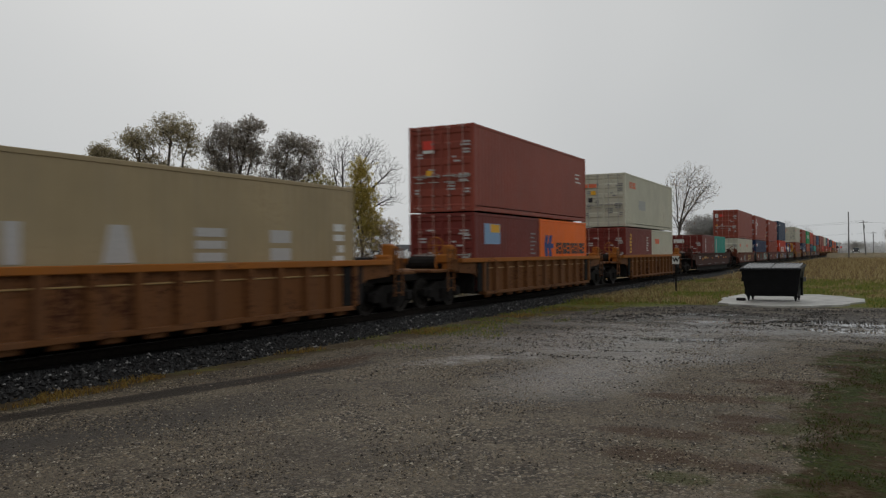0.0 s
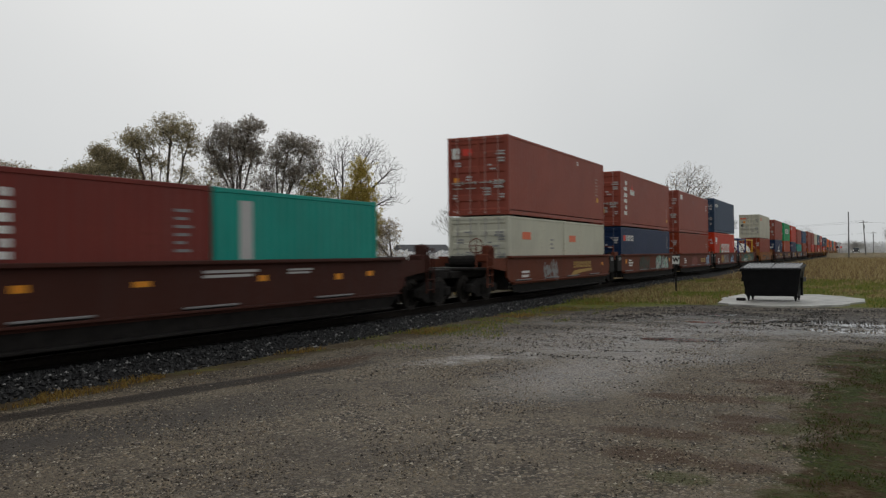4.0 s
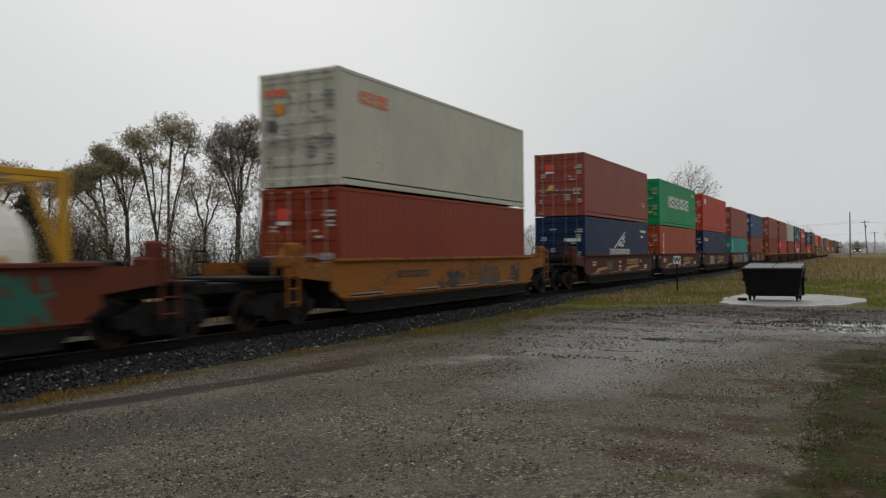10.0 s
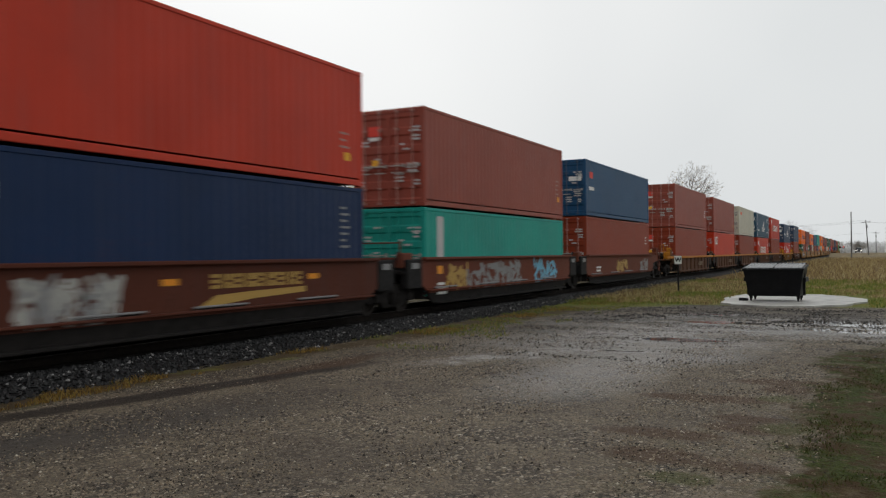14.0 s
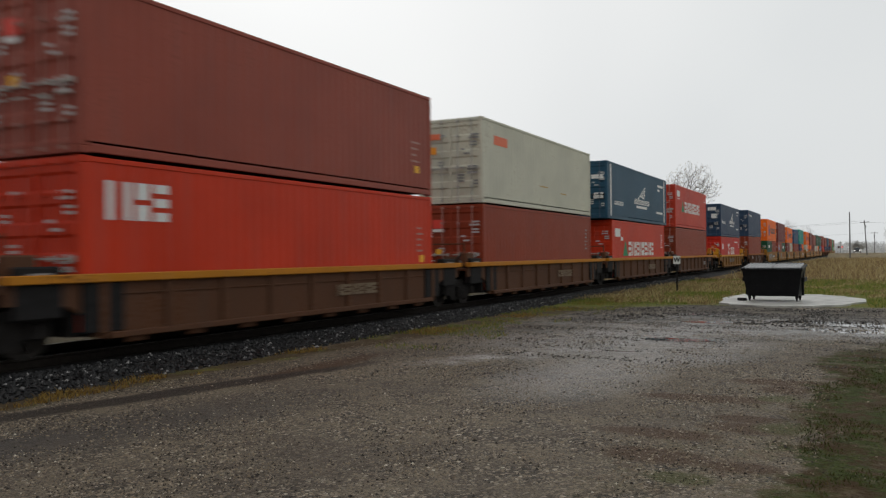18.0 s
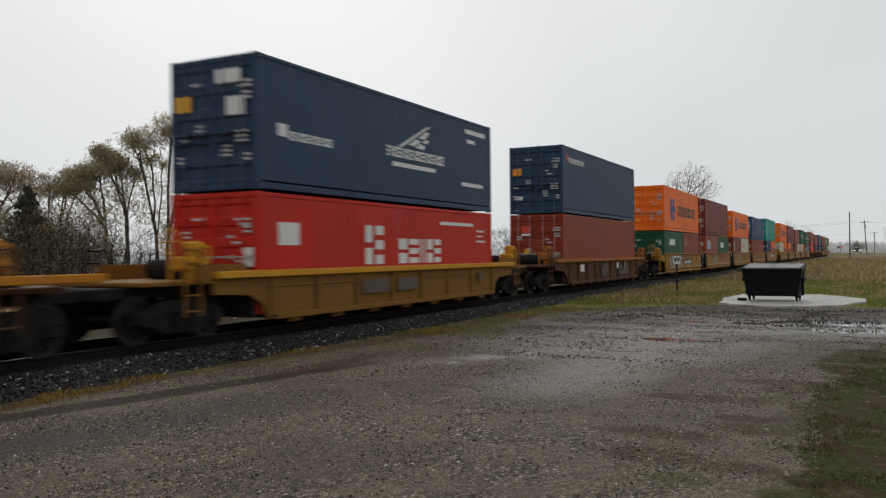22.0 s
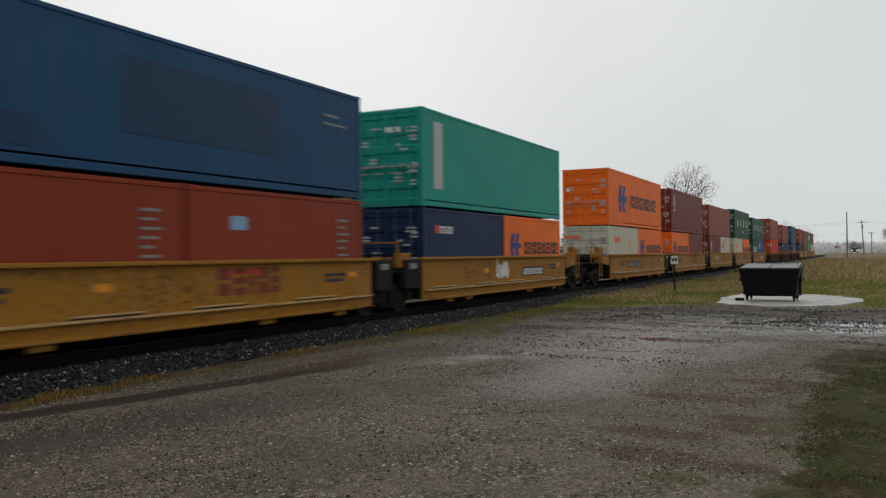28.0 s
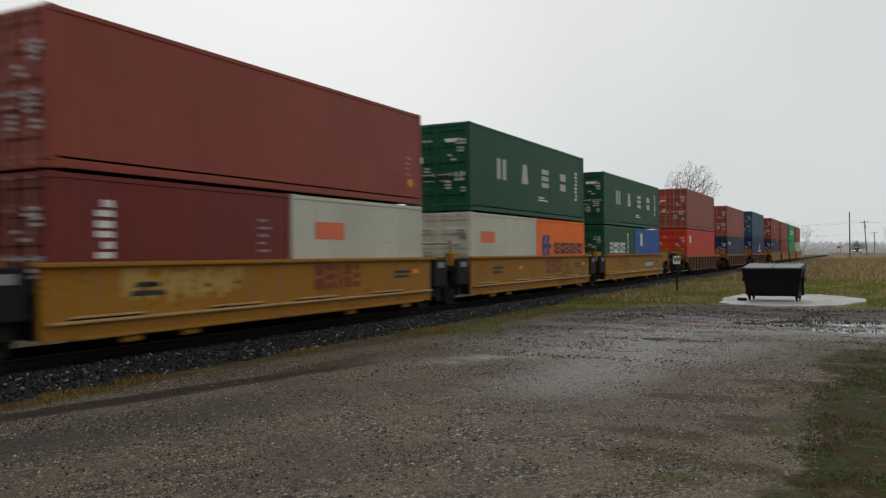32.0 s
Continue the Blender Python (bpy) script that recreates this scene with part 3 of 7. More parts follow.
        if reach > 2.4:
            # ladder, hand brake and coupler of a single car's end
            x = ex * (half + 1.75)
            for sy in (-1, 1):
                part("end_ladder", kept(("end_ladder",), make_ladder), DARK if sy > 0 else mat, car, place=pose(x, sy * 1.33, 0))
                part("side_skirt", kept(("side_skirt",), lambda: Shape().prism([(0, 0.95), (0, 1.42), (1.5, 1.42), (1.5, 1.10), (0.7, 1.02)], "y", -0.03, 0.03)), mat, car, place=pose(ex * (half + 0.2), sy * 1.28, 0, 0, 0, flip))
            part("brake_stand", kept(("brake_stand",), make_handrail), chord, car, place=pose(ex * (half + 1.55), 0, 0))
            part("coupler", kept(("coupler",), lambda: Shape().cbox(-0.45, 0.45, -0.12, 0.12, 0.62, 0.90, 0.04)), DARK, car, place=pose(end - ex * 0.2, 0, 0))
            part("air_reservoir", kept(("air_reservoir",), lambda: Shape().tube((0, -0.9, 1.32), (0, 0.5, 1.32), 0.2, n=12)), DARK, car, place=pose(ex * (half + 1.0), 0, 0))
            if ex < 0:
                part("brake_wheel", kept(("brake_wheel",), make_brake), chord, car, place=pose(ex * (half + 1.9), -0.9, 1.1))
        else:
            part("joint_casting", kept(("joint_casting",), lambda: Shape().cbox(-0.30, 0.30, -0.42, 0.42, 0.70, 1.24, 0.05)), DARK, car, place=pose(end - ex * 0.3, 0, 0))
            part("end_box", kept(("end_box",), lambda: Shape().cbox(-0.42, 0.42, -0.14, 0.10, 0.62, 1.44, 0.03)), BLACK, car, place=pose(ex * (half + 0.62), -1.22, 0))
            part("end_box", kept(("end_box",), lambda: Shape().cbox(-0.42, 0.42, -0.14, 0.10, 0.62, 1.44, 0.03)), BLACK, car, place=pose(ex * (half + 0.62), 1.26, 0))
            part("notice", kept(("end_notice",), lambda: Shape().box(-0.2, 0.2, -0.006, 0.0, 0, 0.16)), MARK["grey"], car, place=pose(ex * (half + 0.62), -1.37, 1.18))
            if ex < 0:
                part("end_rack", kept(("end_rack",), make_rack), mat, car, place=pose(ex * (half + 0.85), 0, 0))
                part("hose", kept(("hose",), lambda: Shape().tube((0, 0, 1.3), (0.3, 0, 1.62), 0.03, n=6).tube((0.3, 0, 1.62), (0.8, 0, 1.35), 0.03, n=6)), BLACK, car, place=pose(ex * (half + 1.0), -0.85, 0))
    for x in trucks:
        truck(car, x)
    for what, colour, x, z, w, hh in marks:
        y = -1.30 - 0.035 - (deep + 0.004 if ribbed else 0.0)
        s = Shape()
        if what == "bars":
            k = max(2, round(hh / 0.14))
            for i in range(k):
                s.box(x, x + w * (0.65 + 0.35 * ((i * 5 + 2) % 4) / 3), y - 0.006, y - 0.002, z + i * hh / k, z + i * hh / k + 0.6 * hh / k)
            part("data_panel", s, MARK[colour], car)["kind"] = "stuff"
        elif what == "banner":   # a long tapering flash of paint
            part("painted_flash", s.prism([(x, z), (x + w * 0.5, z + hh * 0.42), (x + w, z + hh * 0.62), (x + w, z + hh), (x + w * 0.45, z + hh * 0.88), (x + w * 0.16, z + hh * 0.75)], "y", y - 0.005, y - 0.002), MARK[colour], car)
        elif what == "row":
            letter_row(car, colour, x, y - (0.006 if colour == "white" else 0.002), z, w, hh)
        elif what == "scrawl":   # loose strokes of spray paint
            rnd = random.Random(int((x + 20) * 97) + len(colour))
            low = 0.48 if style == "plain" else 0.24
            for i in range(int(w / 0.045)):
                cx, cz = x + rnd.random() * w, z + rnd.uniform(0.12, 0.88) * hh
                a, ln, wd = rnd.choice((0.1, 1.4, 1.75, 0.8, 2.4, 1.57)) + rnd.uniform(-0.2, 0.2), rnd.uniform(0.16, 0.42), rnd.uniform(0.035, 0.085)
                ca, sa = math.cos(a), math.sin(a)
                d = 0.002 + 0.0004 * (i % 12)
                pts = [(cx + ca * u * ln - sa * q * wd, cz + sa * u * ln + ca * q * wd) for u, q in ((-0.5, -0.8), (-0.2, -1.1), (0.5, -0.9), (0.56, 0.0), (0.45, 1.0), (-0.1, 0.9), (-0.5, 1.0))]
                s.prism([(px, min(1.41, max(low, pz))) for px, pz in pts], "y", y - d - 0.002, y - d)
            part("graffiti", s, MARK[colour], car)["kind"] = "stuff"
        else:
            plate(car, colour, x, x + w, y - 0.002, z, z + hh, "painted_panel")
    return car


def make_ladder():
    s = Shape()
    for x in (-0.2, 0.2):
        s.box(x - 0.02, x + 0.02, -0.02, 0.02, 0.45, 1.75)
    for z in (0.55, 0.85, 1.15, 1.45, 1.70):
        s.box(-0.2, 0.2, -0.02, 0.02, z - 0.015, z + 0.015)
    return s


def make_handrail():
    s = Shape().cbox(-0.18, 0.18, -1.28, -1.00, 1.05, 1.86, 0.04)
    s.cbox(-0.30, 0.25, -1.30, -0.85, 1.30, 1.58, 0.05)
    s.tube((0.3, -1.25, 1.1), (0.3, -1.25, 1.75), 0.03, n=6)
    return s.tube((0.3, -1.25, 1.75), (0.0, -1.15, 1.86), 0.03, n=6)


def make_brake():
    s = Shape().tube((0, 0, 0), (0, 0, 0.7), 0.03, n=6)
    for i in range(12):
        a, b = 2 * math.pi * i / 12, 2 * math.pi * (i + 1) / 12
        s.tube((0, 0.25 * math.cos(a), 0.75 + 0.25 * math.sin(a)), (0, 0.25 * math.cos(b), 0.75 + 0.25 * math.sin(b)), 0.018, n=4, caps=False)
    return s.tube((0, -0.25, 0.75), (0, 0.25, 0.75), 0.015, n=4).tube((0, 0, 0.5), (0, 0, 1.0), 0.015, n=4)


def make_rack():
    """Low frames and boxes over the joint between two wells."""
    s = Shape()
    for y in (-1.15, 1.15):
        s.cbox(-0.30, 0.30, y - 0.10, y + 0.10, 1.20, 1.62, 0.03)
        s.tube((-0.25, y, 1.6), (-0.25, y, 1.95), 0.03, n=6)
    s.cbox(-0.2, 0.2, -0.8, -0.35, 1.2, 1.5, 0.03)
    return s.tube((-0.25, -1.15, 1.9), (-0.25, 1.15, 1.9), 0.025, n=6)

# ---------------------------------------------------------------- ground


def ground_material():
    """Wet gravel lot, thin grass along it, lawn and tall dry field further off."""
    m, n, l, b = nodes_of("wet_gravel_and_grass")
    co = n.new("ShaderNodeTexCoord").outputs["Object"]
    sep = n.new("ShaderNodeSeparateXYZ")
    l.new(co, sep.inputs[0])
    x, y = sep.outputs[0], sep.outputs[1]
    wob = math_node(n, l, "SUBTRACT", noise_node(n, l, co, 0.9, 5, 0.6), 0.5)
    wob2 = math_node(n, l, "SUBTRACT", noise_node(n, l, co, 3.5, 5, 0.65), 0.5)
    edge = math_node(n, l, "ADD", math_node(n, l, "MULTIPLY", wob, 2.2), math_node(n, l, "MULTIPLY", wob2, 1.2))

    def step(v, lo, hi):
        r = n.new("ShaderNodeMapRange")
        r.inputs[1].default_value, r.inputs[2].default_value = lo, hi
        l.new(v, r.inputs[0])
        return r.outputs[0]

    def spot(cx, cy, rx, ry, soft=0.5, slope=0.0):
        off = math_node(n, l, "SUBTRACT", x, cx)
        dx = math_node(n, l, "DIVIDE", off, rx)
        dy = math_node(n, l, "DIVIDE", math_node(n, l, "SUBTRACT", math_node(n, l, "SUBTRACT", y, cy), math_node(n, l, "MULTIPLY", off, slope)), ry)
        d = math_node(n, l, "ADD", math_node(n, l, "MULTIPLY", dx, dx), math_node(n, l, "MULTIPLY", dy, dy))
        d = math_node(n, l, "ADD", d, math_node(n, l, "MULTIPLY", edge, 0.55))
        return step(d, 1.0 + soft, 1.0 - soft)

    def union(*ms):
        r = ms[0]
        for k in ms[1:]:
            r = math_node(n, l, "MAXIMUM", r, k)
        return r

    # stones of the lot
    peb = n.new("ShaderNodeTexVoronoi")
    peb.inputs["Scale"].default_value = 26.0
    l.new(co, peb.inputs["Vector"])
    tone = n.new("ShaderNodeSeparateColor")
    l.new(peb.outputs["Color"], tone.inputs[0])
    stones = ramp_node(n, l, tone.outputs[0], [(0.0, (0.016, 0.013, 0.010)), (0.30, (0.085, 0.066, 0.046)), (0.62, (0.24, 0.192, 0.135)), (0.88, (0.33, 0.27, 0.195)), (1.0, (0.56, 0.49, 0.39))])
    fines = ramp_node(n, l, noise_node(n, l, co, 42.0, 6, 0.75), [(0.38, (0.052, 0.040, 0.028)), (0.62, (0.29, 0.232, 0.16))])
    gaps = n.new("ShaderNodeTexVoronoi")
    gaps.feature = "DISTANCE_TO_EDGE"
    gaps.inputs["Scale"].default_value = 26.0
    l.new(co, gaps.inputs["Vector"])
    stones = mix_node(n, l, ramp_node(n, l, gaps.outputs["Distance"], [(0.03, 0.0), (0.16, 1.0)]), (0.020, 0.017, 0.014), stones)
    lot = mix_node(n, l, ramp_node(n, l, noise_node(n, l, co, 1.6, 6, 0.7), [(0.40, 0.05), (0.60, 0.75)]), stones, fines)
    lot = mix_node(n, l, ramp_node(n, l, noise_node(n, l, co, 0.35, 4), [(0.46, 0.0), (0.62, 0.5)]), lot, (0.060, 0.046, 0.034), "MIX")
    # muddy and mossy patches
    moss = math_node(n, l, "MULTIPLY", step(math_node(n, l, "ADD", y, edge), 2.6, 0.4), step(x, 16.0, 11.0))
    moss = math_node(n, l, "MULTIPLY", moss, ramp_node(n, l, noise_node(n, l, co, 2.4, 6, 0.7), [(0.46, 0.0), (0.56, 1.0)]))
    mossy = ramp_node(n, l, noise_node(n, l, co, 5.0, 5), [(0.40, (0.105, 0.062, 0.030)), (0.55, (0.085, 0.072, 0.026))])
    lot = mix_node(n, l, math_node(n, l, "MULTIPLY", moss, 0.7), lot, mossy)
    rusty = union(spot(10.9, 1.75, 0.32, 0.85, 0.35, -0.4), spot(12.0, 0.95, 0.35, 0.35), spot(9.7, 1.2, 0.22, 0.4), spot(7.5, 0.96, 0.22, 0.35), spot(11.2, 8.1, 1.9, 0.34), spot(9.2, 1.1, 0.3, 0.5), spot(8.6, 1.9, 0.25, 0.6), spot(12.6, 1.0, 0.3, 0.7), spot(7.6, 1.7, 0.3, 0.5))
    lot = mix_node(n, l, math_node(n, l, "MULTIPLY", rusty, 0.85), lot, (0.062, 0.030, 0.012))
    tuft = union(spot(6.92, 1.37, 0.2, 0.28, 0.4), spot(6.72, 0.45, 0.25, 0.3, 0.4), spot(9.3, 0.75, 0.3, 0.3, 0.5), spot(11.2, 1.0, 0.3, 0.25, 0.5))
    lot = mix_node(n, l, math_node(n, l, "MULTIPLY", tuft, 0.8), lot, (0.060, 0.062, 0.012))
    # puddles and damp ground
    pool = union(spot(21.2, -0.3, 0.55, 1.7, 0.3), spot(22.9, -0.2, 0.8, 1.0, 0.4), spot(22.6, 3.4, 0.45, 1.1, 0.25), spot(23.6, 1.2, 0.4, 1.0, 0.25), spot(25.4, 3.8, 0.4, 1.2, 0.25), spot(17.9, 3.4, 0.35, 0.9, 0.25))
    lane = union(spot(13.6, 5.9, 1.7, 0.55, 0.7, -0.55), spot(16.6, 4.7, 1.8, 0.5, 0.7, -0.35), spot(19.2, 3.4, 0.8, 1.3, 0.6, -0.9), spot(20.6, 0.8, 0.9, 2.2, 0.6))
    glaze = math_node(n, l, "MULTIPLY", lane, ramp_node(n, l, noise_node(n, l, co, 1.3, 6, 0.75), [(0.42, 0.15), (0.58, 1.0)]))
    mud = math_node(n, l, "MULTIPLY", union(spot(25.4, 1.0, 2.2, 3.6, 0.6), spot(22.8, 5.6, 1.5, 2.4, 0.7)), ramp_node(n, l, noise_node(n, l, co, 1.1, 6, 0.75), [(0.38, 0.0), (0.56, 1.0)]))
    damp = union(spot(12.6, 3.9, 2.6, 1.0, 0.9), spot(17.2, 4.6, 3.6, 2.6, 0.8), spot(22.0, 2.0, 3.2, 5.5, 0.7), spot(14.6, 3.4, 1.3, 1.5, 0.8, -0.5))
    # shade painted into the lot's colour at the near left
    painted_shade = math_node(n, l, "MULTIPLY", spot(6.0, 7.35, 2.8, 0.80, 0.9, -0.25), 0.75)
    lot = mix_node(n, l, painted_shade, lot, (0.045, 0.040, 0.036))
    track = math_node(n, l, "MULTIPLY", spot(8.2, 8.50, 3.9, 0.28, 0.35, -0.229), 0.92)
    lot = mix_node(n, l, track, lot, (0.026, 0.019, 0.014))
    ruts = n.new("ShaderNodeMapping")
    ruts.inputs["Scale"].default_value = (2.2, 0.35, 1.0)
    l.new(co, ruts.inputs["Vector"])
    rut = math_node(n, l, "MULTIPLY", ramp_node(n, l, noise_node(n, l, ruts.outputs[0], 1.0, 6, 0.75), [(0.44, 0.0), (0.58, 1.0)]), step(x, 15.5, 20.0))
    sheen = math_node(n, l, "MULTIPLY", ramp_node(n, l, noise_node(n, l, ruts.outputs[0], 0.8, 6, 0.8), [(0.40, 1.0), (0.52, 0.0)]), step(x, 12.5, 16.0))
    lot = mix_node(n, l, math_node(n, l, "MULTIPLY", rut, 0.6), lot, (0.035, 0.032, 0.030))
    lot = mix_node(n, l, math_node(n, l, "MULTIPLY", damp, 0.35), lot, (0.05, 0.046, 0.042))
    lot = mix_node(n, l, math_node(n, l, "MULTIPLY", pool, 0.85), lot, (0.035, 0.034, 0.033))
    lot = mix_node(n, l, math_node(n, l, "MULTIPLY", mud, 0.6), lot, (0.040, 0.035, 0.031))
    lot = mix_node(n, l, math_node(n, l, "MULTIPLY", glaze, 0.45), lot, (0.055, 0.050, 0.045))
    # grass
    blade = noise_node(n, l, co, 30.0, 5, 0.75)
    lawn = mix_node(n, l, ramp_node(n, l, blade, [(0.3, 0.0), (0.7, 1.0)]), (0.060, 0.075, 0.014), (0.17, 0.195, 0.040))
    lawn = mix_node(n, l, ramp_node(n, l, noise_node(n, l, co, 1.1, 4), [(0.42, 0.0), (0.6, 0.55)]), lawn, (0.20, 0.155, 0.050))
    dry = mix_node(n, l, ramp_node(n, l, blade, [(0.3, 0.0), (0.7, 1.0)]), (0.085, 0.058, 0.026), (0.23, 0.165, 0.075))
    strip = step(math_node(n, l, "ADD", math_node(n, l, "ADD", math_node(n, l, "ADD", y, math_node(n, l, "MULTIPLY", edge, 0.35)), step(x, 17.0, 29.0)), math_node(n, l, "MULTIPLY", step(x, 11.0, 16.0), 0.5)), 9.25, 9.5)
    patchy = ramp_node(n, l, noise_node(n, l, co, 1.7, 5, 0.7), [(0.36, 0.15), (0.55, 1.0)])
    c = mix_node(n, l, math_node(n, l, "MULTIPLY", strip, patchy), lot, mix_node(n, l, ramp_node(n, l, wob, [(0.0, 0.0), (0.15, 1.0)]), (0.085, 0.062, 0.036), lawn))
    far = step(math_node(n, l, "ADD", math_node(n, l, "ADD", x, math_node(n, l, "MULTIPLY", edge, 0.8)), math_node(n, l, "MULTIPLY", step(y, 5.0, 7.5), 2.5)), 29.6, 30.6)
    c = mix_node(n, l, far, c, lawn)
    side = step(math_node(n, l, "ADD", math_node(n, l, "ADD", y, math_node(n, l, "MULTIPLY", edge, 0.9)), step(x, 15.5, 19.0)), 0.72, 0.45)
    side = math_node(n, l, "MULTIPLY", side, step(x, 19.5, 17.0))
    bare = ramp_node(n, l, noise_node(n, l, co, 3.1, 6, 0.75), [(0.36, 0.35), (0.50, 1.0)])
    c = mix_node(n, l, math_node(n, l, "MULTIPLY", side, bare), c, mix_node(n, l, ramp_node(n, l, noise_node(n, l, co, 1.5, 6, 0.75), [(0.45, 0.0), (0.54, 1.0)]), (0.056, 0.034, 0.015), mix_node(n, l, ramp_node(n, l, blade, [(0.38, 0.0), (0.62, 1.0)]), (0.014, 0.018, 0.004), (0.062, 0.080, 0.015))))
    field = math_node(n, l, "MAXIMUM", step(math_node(n, l, "ADD", x, math_node(n, l, "MULTIPLY", edge, 3.0)), 52.0, 56.0), step(y, 21.0, 24.0))
    c = mix_node(n, l, step(y, 14.6, 15.4), c, mix_node(n, l, ramp_node(n, l, blade, [(0.3, 0.0), (0.7, 1.0)]), (0.030, 0.024, 0.012), (0.085, 0.066, 0.030)))
    c = mix_node(n, l, field, c, dry)
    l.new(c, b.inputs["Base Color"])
    grassy = union(far, side, field, strip)
    wet = math_node(n, l, "MULTIPLY", pool, math_node(n, l, "SUBTRACT", 1.0, grassy, True))
    dry_mud = math_node(n, l, "SUBTRACT", 1.0, math_node(n, l, "MULTIPLY", mud, 0.85), True)
    dampness = math_node(n, l, "MULTIPLY", math_node(n, l, "MULTIPLY", math_node(n, l, "MAXIMUM", math_node(n, l, "MULTIPLY", glaze, 1.4), damp), dry_mud), math_node(n, l, "SUBTRACT", 1.0, grassy, True))
    rough = math_node(n, l, "SUBTRACT", math_node(n, l, "SUBTRACT", 0.74, math_node(n, l, "MULTIPLY", dampness, math_node(n, l, "ADD", 0.28, math_node(n, l, "MULTIPLY", sheen, 0.22)))), math_node(n, l, "MULTIPLY", wet, 0.50), True)
    l.new(rough, b.inputs["Roughness"])
    l.new(math_node(n, l, "ADD", math_node(n, l, "SUBTRACT", 0.24, math_node(n, l, "MULTIPLY", grassy, 0.19), True), math_node(n, l, "ADD", math_node(n, l, "MULTIPLY", dampness, 0.5), math_node(n, l, "MULTIPLY", wet, 0.3))), b.inputs["Specular IOR Level"])
    relief = math_node(n, l, "ADD", math_node(n, l, "MULTIPLY", peb.outputs["Distance"], -0.6), math_node(n, l, "MULTIPLY", noise_node(n, l, co, 9.0, 6, 0.7), 1.6))
    k = n.new("ShaderNodeBump")
    k.inputs["Distance"].default_value = 0.03
    l.new(math_node(n, l, "SUBTRACT", math_node(n, l, "SUBTRACT", 0.95, math_node(n, l, "MULTIPLY", wet, 0.90), True), math_node(n, l, "MULTIPLY", glaze, 0.55), True), k.inputs["Strength"])
    l.new(relief, k.inputs["Height"])
    l.new(k.outputs["Normal"], b.inputs["Normal"])
    return m


GROUND = ground_material()


def spread(lo, hi, step0, grow, mid0, mid1):
    """Even steps between mid0 and mid1, ever wider ones outside."""
    pts = list(np.arange(mid0, mid1, step0))
    s, p = step0, mid1
    while p < hi:
        pts.append(p)
        s *= grow
        p += s
    pts.append(hi)
    s, p = step0, mid0
    while p > lo:
        s *= grow
        p -= s
        pts.insert(0, max(p, lo))
    return pts


def ground_height(x, y):
    near = max(0.0, 1 - abs(x - 16) / 40)
    z = near * (0.030 * noise.noise((x * 0.35, y * 0.35, 0)) + 0.012 * noise.noise((x * 1.3, y * 1.3, 4)))
    return z - 0.01


def make_ground():
    xs, ys = spread(-3500, 4500, 0.16, 1.13, 3.5, 33.0), spread(-3500, 3500, 0.16, 1.13, -3.5, 10.0)
    v = [(x, y, ground_height(x, y)) for x in xs for y in ys]
    k = len(ys)
    f = [(i * k + j, (i + 1) * k + j, (i + 1) * k + j + 1, i * k + j + 1) for i in range(len(xs) - 1) for j in range(k - 1)]
    return Shape().add(v, f)


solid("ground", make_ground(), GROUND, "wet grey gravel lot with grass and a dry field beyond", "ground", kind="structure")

# ballast and track
BALLAST = plain("wet_dark_ballast", (0.013, 0.0125, 0.0125), 0.7, 0.0, 0.5, 9.0, 0.05, 0.15)


def stone_material(name, dark, mid, pale):
    m, n, l, b = nodes_of(name)
    g = n.new("ShaderNodeNewGeometry")
    l.new(ramp_node(n, l, g.outputs["Random Per Island"], [(0.0, dark), (0.6, mid), (0.93, mid), (1.0, pale)]), b.inputs["Base Color"])
    b.inputs["Roughness"].default_value = 0.5
    b.inputs["Specular IOR Level"].default_value = 0.25
    return m


def make_bed():
    s = Shape()
    prof = [(-2.65, -0.06), (-2.35, 0.02), (-1.75, 0.10), (-1.4, 0.11), (1.4, 0.11), (1.75, 0.10), (2.35, 0.02), (2.65, -0.06)]
    xs = spread(-700, 2500, 0.5, 1.1, 2.0, 60.0)
    v, k = [], len(prof)
    for x in xs:
        for y, z in prof:
            w = 0.10 * noise.noise((x * 0.6, y, 2)) + 0.03 * noise.noise((x * 2.3, y, 7))
            v.append((x, TRACK_Y + y + w * (1 if abs(y) > 1.5 else 0), z + 0.25 * w))
    f = [(i * k + j, (i + 1) * k + j, (i + 1) * k + j + 1, i * k + j + 1) for i in range(len(xs) - 1) for j in range(k - 1)]
    return s.add(v, f)


solid("ballast", make_bed(), BALLAST, "dark wet crushed stone ballast under the track", "ballast", kind="structure")


def make_rail():
    prof = [(-0.07, 0.0), (0.07, 0.0), (0.07, 0.012), (0.012, 0.03), (0.010, 0.125), (0.035, 0.14), (0.036, 0.172), (-0.036, 0.172), (-0.035, 0.14), (-0.010, 0.125), (-0.012, 0.03), (-0.07, 0.012)]
    return Shape().prism(prof, "x", -600, 2400)


for side in (-0.7525, 0.7525):
    rail = thing("rail", "rusty steel rail with a worn bright top on wooden ties", "rail", "rails of the track", place=pose(0, TRACK_Y + side, RAIL - 0.172))
    part("web", kept(("web",), make_rail), RAILRUST, rail)
    part("running_top", kept(("running_top",), lambda: Shape().box(-600, 2400, -0.030, 0.030, 0.1721, 0.175)), STEEL, rail, "bright worn top")

ties = Shape()
rnd = random.Random(5)
for i in range(1500):
    x = -40 + 0.5 * i + rnd.uniform(-0.03, 0.03)
    ties.box(x - 0.115, x + 0.115, TRACK_Y - 1.3 + rnd.uniform(-0.04, 0.04), TRACK_Y + 1.3, 0.0, RAIL - 0.173)
TIMBER = plain("creosoted_timber", (0.035, 0.028, 0.023), 0.8, 0, 0.4, 6.0)
